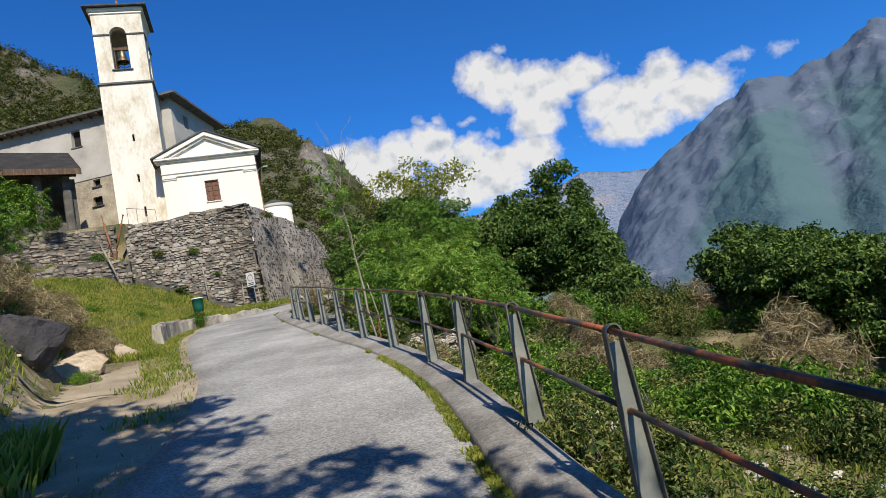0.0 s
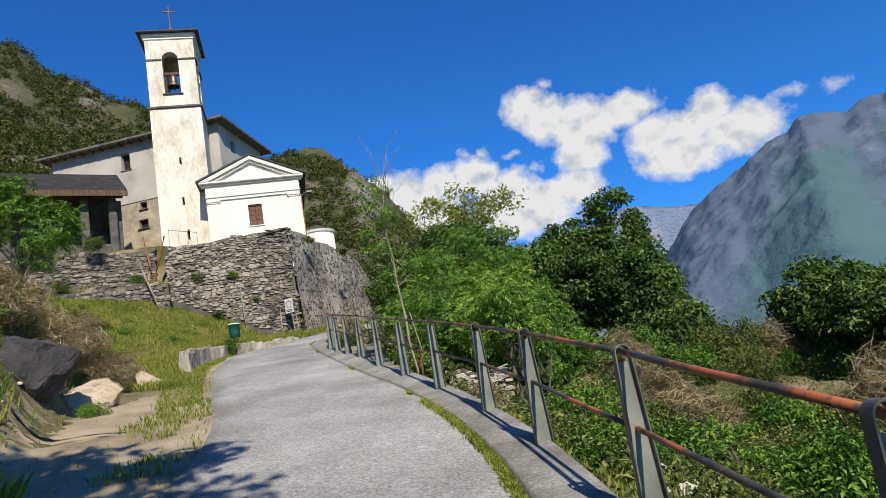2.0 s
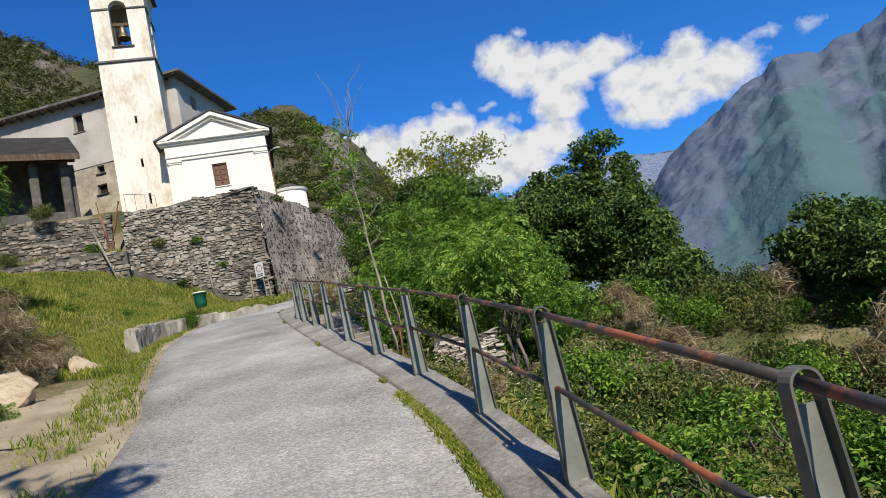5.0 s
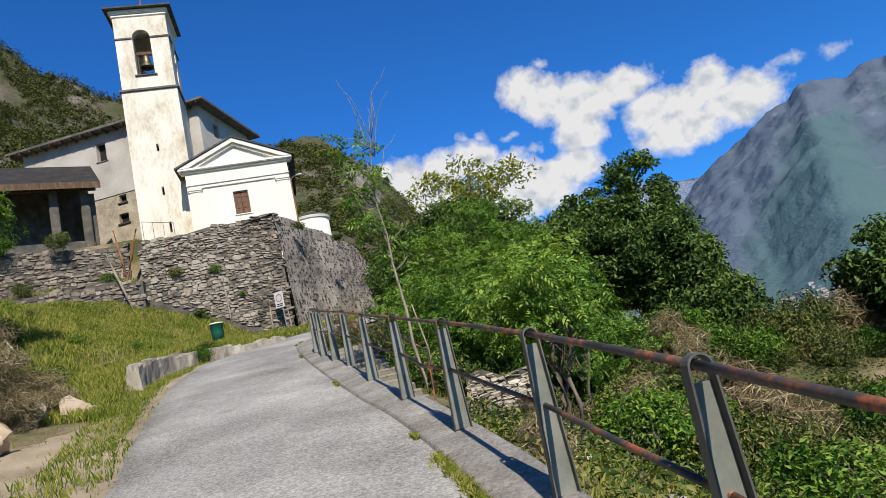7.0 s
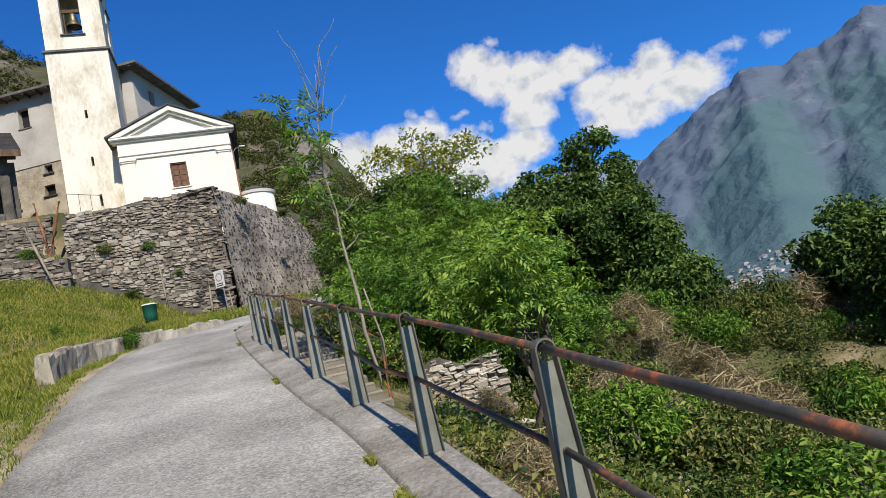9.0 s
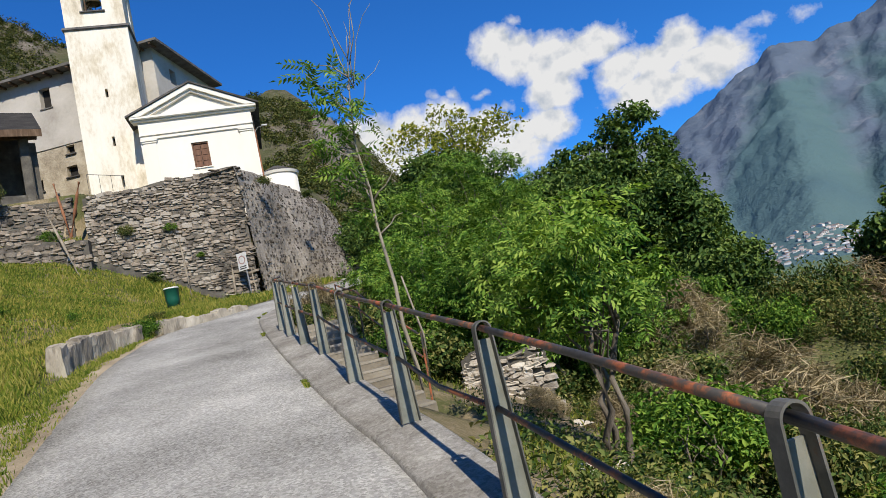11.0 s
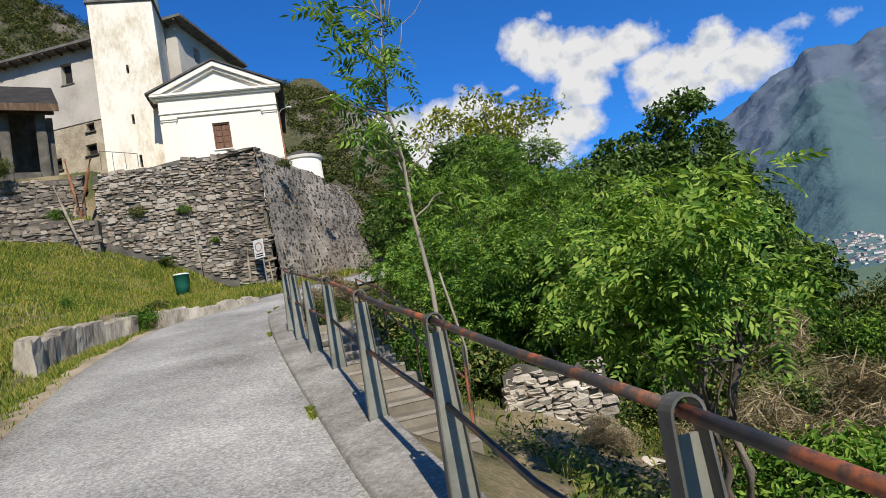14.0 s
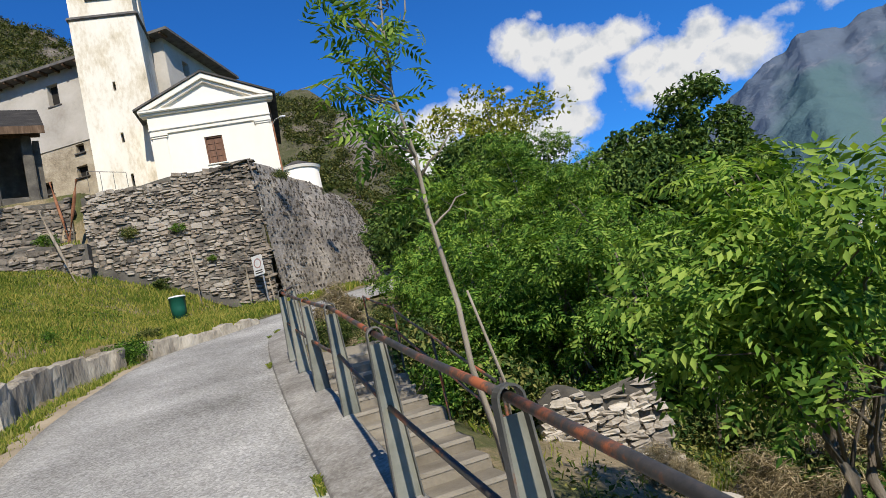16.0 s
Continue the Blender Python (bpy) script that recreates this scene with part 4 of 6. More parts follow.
def build_tower():
    T = np.array((-27.25, 45.0))
    tower = new("bell_tower")
    tower.matrix_basis = frame_at(T, 12.0)
    tagged(tower, "cream plastered bell tower with an open belfry", "bell tower")
    Z, S = -12.0, 3.62
    # shaft with slit windows in its front
    slits = ((1.78, 20.1, 0.55), (1.72, 17.0, 0.6), (1.85, 14.45, 0.75))
    bm = opening_wall(bmesh.new(), 0, S, 0, 0.6, -3.0, 24.3 + Z, [(x - 0.075, x + 0.075, zc - h / 2 + Z, zc + h / 2 + Z) for x, zc, h in slits])
    part("front_wall", bm, PLASTER, tower)
    for a, b, c, d in ((0, 0.6, 0.6, S), (S - 0.6, S, 0.6, S), (0.6, S - 0.6, S - 0.6, S)):
        part("wall", boxed(a, b, c, d, -3.0, 24.3 + Z), PLASTER, tower)
    for x, zc, h in slits:
        part("slit_window", boxed(x - 0.075, x + 0.075, 0.42, 0.46, zc - h / 2 + Z, zc + h / 2 + Z), DARK, tower)
    bm = bmesh.new()
    box(bm, -0.12, S + 0.12, -0.12, S + 0.12, 24.31 + Z, 24.5 + Z, 0.04)
    part("string_course", bm, SLATE, tower, "dark stone string course")
    # belfry: four walls, each with a tall round-headed opening
    b0, b1, half = 24.505, 30.0, 0.58
    hole = arch_outline(S / 2 - half - 0.05, S / 2 + half - 0.05, 25.55 + Z, 28.4 + Z)
    bm = bmesh.new()
    wall_with_opening(bm, 0.06, S - 0.06, b0 + Z, b1 + Z, hole, 0.06, 0.6)
    part("belfry_wall", bm, PLASTER, tower)
    bm = bmesh.new()
    wall_with_opening(bm, 0.06, S - 0.06, b0 + Z, b1 + Z, hole, S - 0.6, S - 0.06)
    part("belfry_wall", bm, PLASTER, tower)
    for x in (0.06, S - 0.6):
        bm = bmesh.new()
        wall_with_opening(bm, 0.6 - 0.0, S - 0.6, b0 + Z, b1 + Z, arch_outline(S / 2 - 0.5, S / 2 + 0.5, 25.55 + Z, 28.4 + Z), 0, 0.54)
        ob = part("belfry_wall", bm, PLASTER, tower)
        ob.matrix_basis = Matrix.Translation((x + 0.54, 0, 0)) @ Matrix.Rotation(math.pi / 2, 4, "Z")
    for a, b in ((0.0, S / 2 - half - 0.06), (S / 2 + half - 0.04, S)):
        part("impost", boxed(a - 0.03, b + 0.0, 0.0, 0.056, 28.28 + Z, 28.42 + Z, 0.015), SLATE, tower)
        part("impost", boxed(S - 0.056, S + 0.03, a, b, 28.28 + Z, 28.42 + Z, 0.015), SLATE, tower)
    part("belfry_sill", boxed(S / 2 - half - 0.2, S / 2 + half + 0.1, -0.06, 0.3, 25.45 + Z, 25.547 + Z, 0.02), SLATE, tower)
    bm = bmesh.new()
    box(bm, -0.02, S + 0.02, -0.02, S + 0.02, 30.005 + Z, 30.2 + Z, 0.04)
    box(bm, -0.14, S + 0.14, -0.14, S + 0.14, 30.205 + Z, 30.5 + Z, 0.07)
    part("cornice", bm, WHITE, tower, "white moulded cornice")
    bm = bmesh.new()
    e, h = 0.42, 0.75
    v = [bm.verts.new(p) for p in ((-e, -e, 30.5 + Z), (S + e, -e, 30.5 + Z), (S + e, S + e, 30.5 + Z), (-e, S + e, 30.5 + Z))]
    v2 = [bm.verts.new((p.co.x, p.co.y, 30.6 + Z)) for p in v]
    t = bm.verts.new((S / 2, S / 2, 30.6 + h + Z))
    bm.faces.new(v[::-1])
    for k in range(4):
        bm.faces.new((v[k], v[(k + 1) % 4], v2[(k + 1) % 4], v2[k]))
        bm.faces.new((v2[k], v2[(k + 1) % 4], t))
    part("roof", bm, SLATE, tower)
    # finial and cross
    v, f = merge([tube([(S / 2, S / 2, 31.2 + Z), (S / 2, S / 2, 31.9 + Z), (S / 2, S / 2, 32.2 + Z)], [0.17, 0.13, 0.05], 8),
                  tube([(S / 2, S / 2, 32.1 + Z), (S / 2, S / 2, 34.0 + Z)], 0.045, 6), tube([(S / 2 - 0.5, S / 2, 33.5 + Z), (S / 2 + 0.5, S / 2, 33.5 + Z)], 0.045, 6)])
    put("cross", mesh_of("cross", v, f, WOOD_RED), tower, None, "rusty iron cross on a finial")
    # bell, its yoke and frame
    bell = new("bell")
    bell.matrix_basis = frame_at(T + UA * (S / 2 - 0.05) - UN * 0.95, 0)
    tagged(bell, "bronze church bell hung from a wooden yoke", "bell")
    prof = ((0.0, 27.45), (0.16, 27.43), (0.22, 27.3), (0.27, 27.0), (0.33, 26.75), (0.46, 26.55), (0.46, 26.5), (0.40, 26.5))
    n = 20
    verts = [(r * math.cos(2 * math.pi * k / n), r * math.sin(2 * math.pi * k / n), z) for r, z in prof for k in range(n)]
    faces = [(i * n + k, i * n + (k + 1) % n, (i + 1) * n + (k + 1) % n, (i + 1) * n + k) for i in range(len(prof) - 1) for k in range(n)]
    put("body", mesh_of("body", verts, faces, BRONZE, True), bell)
    part("yoke", boxed(-0.62, 0.62, -0.1, 0.1, 27.46, 27.72, 0.03), WOOD_DARK, bell)
    bm = bmesh.new()
    for s in (-1, 1):
        box(bm, s * 0.52 - 0.035, s * 0.52 + 0.035, -0.05, 0.05, 25.56, 27.455)
    part("frame", bm, WOOD_DARK, bell)
    n = 32
    rim = [(0.5 * math.cos(2 * math.pi * k / n), 0.16, 26.1 + 0.5 * math.sin(2 * math.pi * k / n)) for k in range(n + 1)]
    v, f = merge([tube(rim, 0.03, 6)] + [tube([(0.5 * math.cos(a), 0.16, 26.1 + 0.5 * math.sin(a)), (-0.5 * math.cos(a), 0.16, 26.1 - 0.5 * math.sin(a))], 0.02, 5) for a in (0.4, 1.45, 2.5)])
    put("wheel", mesh_of("wheel", v, f, WOOD_DARK), bell, None, "ringing wheel")


build_tower()


def build_house():
    """The tall plastered house behind the tower, ruined at its foot."""
    house = new("old_house")
    org = Vector((-39.65, 49.5, 14.0))
    ang = 2.0
    house.matrix_basis = pose(*org, 0, 0, ang)
    tagged(house, "tall old grey plastered house with a slab roof", "house")
    Z = -14.0
    L = 15.0
    holes = ((6.3, 7.1, 22.3 + Z, 23.75 + Z),)
    part("front_wall", opening_wall(bmesh.new(), 0, L, 0, 0.5, 19.4 + Z, 24.5 + Z, holes), GREY_PLASTER, house, "grey plastered front wall")
    low = ((7.6, 8.2, 19.0 - 0.3 + Z, 19.3 + Z), (7.4, 8.2, 17.1 + Z, 17.85 + Z), (4.6, 5.5, 16.6 + Z, 17.4 + Z))
    part("lower_wall", opening_wall(bmesh.new(), 0, L - 0.02, 0.06, 0.5, -4, 19.395 + Z, low), TAN_RUBBLE, house, "tan rubble wall with fallen plaster")
    for h in holes + low:
        w = part("window", boxed(h[0], h[1], 0.4, 0.44, h[2], h[3]), DARK, house, "dark open window hole")
        part("window_sill", boxed(h[0] - 0.1, h[1] + 0.1, -0.06, 0.1, h[2] - 0.1, h[2] - 0.003, 0.01), SLATE, w)
    # right side wall with two windows
    holes_r = ((2.0, 2.8, 22.6 + Z, 23.7 + Z), (4.2, 5.0, 20.6 + Z, 21.9 + Z))
    bm = opening_wall(bmesh.new(), 0.5, 7.5, -0.5, 0.0, -4, 24.5 + Z, holes_r)
    ob = part("side_wall", bm, GREY_PLASTER, house)
    ob.matrix_basis = Matrix.Translation((L, 0, 0)) @ Matrix.Rotation(math.pi / 2, 4, "Z") @ Matrix.Diagonal((1, -1, 1, 1)) @ Matrix.Translation((0, 0, 0))
    for h in holes_r:
        part("window", boxed(L - 0.42, L - 0.38, h[0], h[1], h[2], h[3]), DARK, house)
    part("rear_wall", boxed(0, L, 7.5, 8, -4, 24.5 + Z), GREY_PLASTER, house)
    part("end_wall", boxed(0, 0.5, 0.5, 7.5, -4, 24.5 + Z), GREY_PLASTER, house)
    # hipped slab roof with deep eaves
    e = 0.85
    bm = bmesh.new()
    base = [(-e, -e), (L + e, -e), (L + e, 8 + e), (-e, 8 + e)]
    a = [bm.verts.new((x, y, 24.5 + Z)) for x, y in base]
    b = [bm.verts.new((x, y, 24.68 + Z)) for x, y in base]
    r1, r2 = bm.verts.new((4, 4, 26.6 + Z)), bm.verts.new((L - 4, 4, 26.6 + Z))
    bm.faces.new(a[::-1])
    for k in range(4):
        bm.faces.new((a[k], a[(k + 1) % 4], b[(k + 1) % 4], b[k]))
    bm.faces.new((b[0], b[1], r2, r1))
    bm.faces.new((b[1], b[2], r2))
    bm.faces.new((b[2], b[3], r1, r2))
    bm.faces.new((b[3], b[0], r1))
    part("roof", bm, SLATE, house, "dark stone slab roof with deep eaves")
    for k in range(19):
        x = -0.5 + k * 0.88
        part("rafter", boxed(x - 0.06, x + 0.06, -0.8, -0.01, 24.36 + Z, 24.495 + Z), WOOD_DARK, house)


build_house()


def build_shed():
    """The open shed with a sagging slab roof beside the house."""
    shed = new("open_shed")
    shed.matrix_basis = Matrix.Translation((-36.6, 35.4, 13.3)) @ Matrix.Rotation(math.atan2(0.75, 0.66) - 0.1, 4, "Z")
    tagged(shed, "ruined open shed with a dark slab roof on posts", "shed")
    L = 10.6
    # walls and pillars take the dark core colour to paint in the interior's shade
    part("rear_wall", boxed(0, L, 3.0, 3.4, -2.5, 5.8), MORTAR, shed)
    part("end_wall", boxed(L - 0.02, L + 0.3, 0.3, 3.0, -2.5, 3.8), MORTAR, shed)
    part("end_wall", boxed(-0.3, 0.02, 0.3, 3.0, -2.5, 3.8), MORTAR, shed)
    for x in (0.4, 4.2, 8.6, 10.3):
        part("pillar", boxed(x - 0.25, x + 0.25, -0.25, 0.25, -2.5, 3.9, 0.05), MORTAR, shed, "rough stone pillar darkened for the shed's shade")
    part("low_wall", boxed(0, L, -0.2, 0.2, -2.5, 0.6, 0.05), MORTAR, shed)
    part("beam", boxed(-0.4, L + 0.4, -0.15, 0.1, 3.9, 4.15, 0.02), WOOD_DARK, shed)
    part("gutter_board", boxed(-0.6, L + 0.6, -1.16, -1.105, 3.68, 4.1, 0.01), WOOD_DARK, shed, "weathered eaves board")
    bm = bmesh.new()
    prism(bm, [(-1.1, 3.95), (-1.1, 4.12), (3.8, 7.0), (3.8, 6.8)], 0, L + 1.2)
    ob = part("roof", bm, SHADED_ROOF, shed, "weathered roof slab, coloured dark as if in shade")
    ob.matrix_basis = Matrix.Translation((L + 0.6, 0, 0)) @ Matrix.Rotation(math.pi / 2, 4, "Z")


build_shed()


# ---- hills and mountains ----
def ridge_noise(x, y, z, octaves=5):
    return noise.ridged_multi_fractal(Vector((x, y, z)), 1.0, 2.1, octaves, 1.0, 2.0)


EYE = np.array((-1.0, 8.0, 1.7))


def hill_z(az, r, skyline, near, far, z0):
    el = np.interp(az, [s[0] for s in skyline], [s[1] for s in skyline])
    crest = EYE[2] + math.tan(radians(el)) * far
    t = (r - near) / (far - near)
    if t <= 1:
        return z0 + (crest - z0) * (0.62 * t + 0.38 * t * t)
    return crest - (r - far) * 0.5


# bearings beyond -120 are unseen: hill added behind the camera to block sky light
LEFT_SKY = ((-190, 6), (-165, 20), (-120, 28), (-75, 30), (-50, 31), (-43.6, 30.0), (-40.6, 28.4), (-37.9, 27.5), (-34.5, 26.7), (-29, 23.6), (-25.3, 22.0), (-22.9, 21.8), (-20.8, 22.2), (-19.0, 21.4), (-17.3, 19.8), (-15.7, 17.5), (-13.5, 15.3), (-11.4, 13.1), (-7, 9.4), (-2, 4))


def polar_mesh(name, az0, az1, naz, radii, height, mat):
    az = np.linspace(az0, az1, naz)
    verts = []
    for r in radii:
        for a in az:
            x, y = EYE[0] + r * math.sin(radians(a)), EYE[1] + r * math.cos(radians(a))
            verts.append((x, y, height(a, r, x, y)))
    n = len(az)
    i = np.arange(len(radii) * n).reshape(len(radii), n)
    loops = np.stack([i[:-1, :-1], i[:-1, 1:], i[1:, 1:], i[1:, :-1]], -1).reshape(-1)
    me = fast_mesh(name, verts, loops, 4, mat)
    me.polygons.foreach_set("use_smooth", [True] * len(me.polygons))
    return me


def wooded(a, r, x, y):
    z = hill_z(a, r, LEFT_SKY, 62, 230, 6.0)
    t = min(1, max(0, (r - 70) / 60))
    crag = math.exp(-((a + 15.8) / 2.4) ** 2) * min(1, max(0, (r - 140) / 30)) * min(1, max(0, (240 - r) / 12))
    z += crag * (9.0 * (noise.ridged_multi_fractal(Vector((x / 26, y / 26, 1.5)), 1.0, 2.1, 5, 1.0, 2.0) - 1.0) + 3)
    return z + t * (7.0 * (noise.fractal(Vector((x / 55, y / 55, 0)), 1.0, 2.0, 6)) + 3.0 * noise.fractal(Vector((x / 12, y / 12, 3)), 1.0, 2.0, 4)) - 2 * t


tagged(put("hillside", polar_mesh("hillside", -190, -2, 340, list(np.linspace(62, 232, 90)) + [245, 270, 320], wooded, HILL)), "steep wooded hillside with rocky outcrops", "hillside", kind="structure")


def cliff(a, r, x, y):
    """Bare rock that stands out of the woods in ragged ribs."""
    mask = math.exp(-((a + 16.0) / 1.5) ** 2 - ((r - 190) / 34) ** 2)
    rib = noise.ridged_multi_fractal(Vector((x / 14, y / 14, 6.0)), 1.0, 2.1, 5, 1.0, 2.0) - 1.0
    return wooded(a, r, x, y) - 3.0 + 7.0 * mask + 2.6 * rib * mask


tagged(put("cliff", polar_mesh("cliff", -19.5, -12.5, 90, list(np.linspace(120, 236, 70)), cliff, CLIFF)), "bare grey and tan cliff in the wooded hillside", "cliff", kind="structure")

RIGHT_SKY = ((5.0, -1.0), (7.5, 3.5), (9.0, 6.2), (10.0, 7.5), (11.1, 9.0), (13.3, 10.8), (15.4, 11.5), (17.7, 13.1), (20.1, 13.8), (21.4, 14.7), (24.0, 13.9), (25.2, 14.6), (26.2, 14.5), (26.8, 14.2), (28.4, 14.8), (30.1, 15.7), (30.7, 15.5), (31.4, 14.8), (38, 15.5), (50, 13), (75, 10), (110, 8))


def big_mountain(a, r, x, y):
    el = np.interp(a, [s[0] for s in RIGHT_SKY], [s[1] for s in RIGHT_SKY])
    crest = EYE[2] + math.tan(radians(el)) * 3300
    t = (r - 1350) / (3300 - 1350)
    if t > 1:
        return crest - (r - 3300) * 0.6
    z = -48 + (crest + 48) * (0.34 * t + 0.66 * t ** 1.7)
    k = math.sin(math.pi * min(1, t * 1.05)) if t < 0.95 else 0.16
    z += k * 75 * (ridge_noise(x / 1300, y / 1300, 0.3, 4) - 1.1)
    z += k * 55 * (math.exp(-((a - 20.5 - 1.2 * t) / 2.6) ** 2) - math.exp(-((a - 25.2) / 1.5) ** 2))
    gully = noise.ridged_multi_fractal(Vector((a * 0.42 + 0.5 * noise.noise(Vector((x / 300, y / 300, 5))), r / 1500, 2.0)), 1.0, 2.1, 4, 1.0, 2.0) - 1.1
    z += k * 13 * gully * (0.35 + 0.65 * t)
    z += min(1, t * 2) * 32 * noise.fractal(Vector((x / 120, y / 120, 1)), 1.0, 2.0, 5) * (0.4 + 0.6 * t)
    return max(z, -48)


tagged(put("mountain", polar_mesh("mountain", 5, 110, 420, list(np.linspace(1350, 3300, 120)) + [3400, 3700], big_mountain, MOUNTAIN)), "rocky mountain across the valley, haze put into its blue-green colour", "mountain", kind="structure")

FAR_SKY = ((-20, 8), (-6, 9.5), (2, 10.4), (5, 10.8), (6.8, 11.3), (8.4, 11.1), (9.4, 10.7), (11, 10.3), (12.4, 10.2), (15, 9.6), (22, 8))


def far_range(a, r, x, y):
    el = np.interp(a, [s[0] for s in FAR_SKY], [s[1] for s in FAR_SKY])
    crest = EYE[2] + math.tan(radians(el)) * 4500
    t = (r - 3500) / 1000
    z = -40 + (crest + 40) * (0.5 * t + 0.5 * t * t) if t <= 1 else crest - (r - 4500) * 2
    return z + 40 * noise.fractal(Vector((x / 260, y / 260, 7)), 1.0, 2.0, 5) * (1 if t < 0.98 else 0.35)


tagged(put("far_mountains", polar_mesh("far_mountains", -20, 22, 170, list(np.linspace(3500, 4500, 40)) + [4560], far_range, FAR_RIDGE)), "distant mountain range painted haze-blue, with a little snow", "mountains", kind="structure")


# ---- low wall, stairs and ruin ----
def low_wall():
    """The low crumbling retaining wall at the foot of the meadow, in cast lengths."""
    line = np.array(((-11.15, 21.0), (-11.75, 22.3), (-12.15, 23.6), (-12.2, 24.7), (-11.95, 25.6), (-11.6, 26.6), (-11.25, 27.7), (-11.05, 28.6)))
    wall = thing("low_wall", (line[0][0], line[0][1], plane(*line[0])), "low weathered concrete retaining wall along the meadow", "low wall")
    o = wall.matrix_basis.translation
    rnd = random.Random(2)
    fine = smooth_line(line, 3)
    nrm = normals_of(fine)
    for k in range(len(fine) - 1):
        a, b = fine[k], fine[k + 1]
        if 25.0 < a[1] < 25.45:
            continue
        h0 = 0.55 - 0.028 * k * 0.7 + rnd.uniform(-.05, .05)
        bm = bmesh.new()
        vs = []
        for p, n in ((a, nrm[k]), (b, nrm[k + 1])):
            z = plane(*p) - o.z
            for off, h in ((0.16, -0.25), (0.12, h0 - 0.03), (0.08, h0), (-0.16, h0 + 0.01), (-0.2, -0.25)):
                q = p + n * off
                vs.append(bm.verts.new((q[0] - o.x, q[1] - o.y, z + h + rnd.uniform(-.012, .012))))
        for j in range(4):
            bm.faces.new((vs[j], vs[j + 1], vs[j + 6], vs[j + 5]))
        bm.faces.new(vs[:5][::-1])
        bm.faces.new(vs[5:])
        bmesh.ops.subdivide_edges(bm, edges=bm.edges[:], cuts=3, use_grid_fill=True)
        for v in bm.verts:
            v.co += Vector([0.04 * noise.fractal(v.co * 4 + Vector((c * 9, 0, 0)), 1.0, 2.0, 3) for c in range(3)])
        bmesh.ops.recalc_face_normals(bm, faces=bm.faces)
        part("wall_block", bm, CONCRETE_OLD, wall)


CONCRETE_OLD = surface("old_concrete", ((0.0, (0.06, 0.055, 0.045)), (0.35, (0.23, 0.20, 0.155)), (0.6, (0.40, 0.36, 0.285)), (1.0, (0.52, 0.475, 0.39))), scale=1.4, rough=0.95, bump=0.7, fine=14, fine_amount=0.6, stretch=(1.6, 1.6, 0.5), bump_dist=0.03)
low_wall()


def sandy_verge():
    """The bare sandy strip between the lane and the bank, with a ragged outer edge."""
    y = np.linspace(2.0, 27.0, 280)
    i = np.clip(np.searchsorted(SMOOTH[:, 1], y), 1, len(SMOOTH) - 1)
    t = (y - SMOOTH[i - 1, 1]) / (SMOOTH[i, 1] - SMOOTH[i - 1, 1])
    base = SMOOTH[i - 1] + (SMOOTH[i] - SMOOTH[i - 1]) * t[:, None]
    reach = (2.5 + 0.7 * wob(base[:, 0] * 2, base[:, 1] * 2, 1.0, 3.3)) * step(21.0, 16.5, y) + 0.3 + 0.12 * wob(base[:, 0] * 3, base[:, 1] * 3, 1.0, 6.1)
    f = np.linspace(-0.1, 1, 22)
    o = -(road_width(y)[:, None] + reach[:, None] * f[None, :])
    X, Y = base[:, :1] + RIGHT[i, :1] * o, base[:, 1:] + RIGHT[i, 1:] * o
    Z = ground(X, Y) + 0.038 + 0.022 * wob(X * 4, Y * 4, 1.0, 2.5) + 0.02 * wob(X, Y, 1.3, 5.0)
    tagged(put("verge", grid_mesh("verge", X, Y, Z, SAND)), "bare sandy verge along the lane's edge", "verge", kind="structure")


sandy_verge()


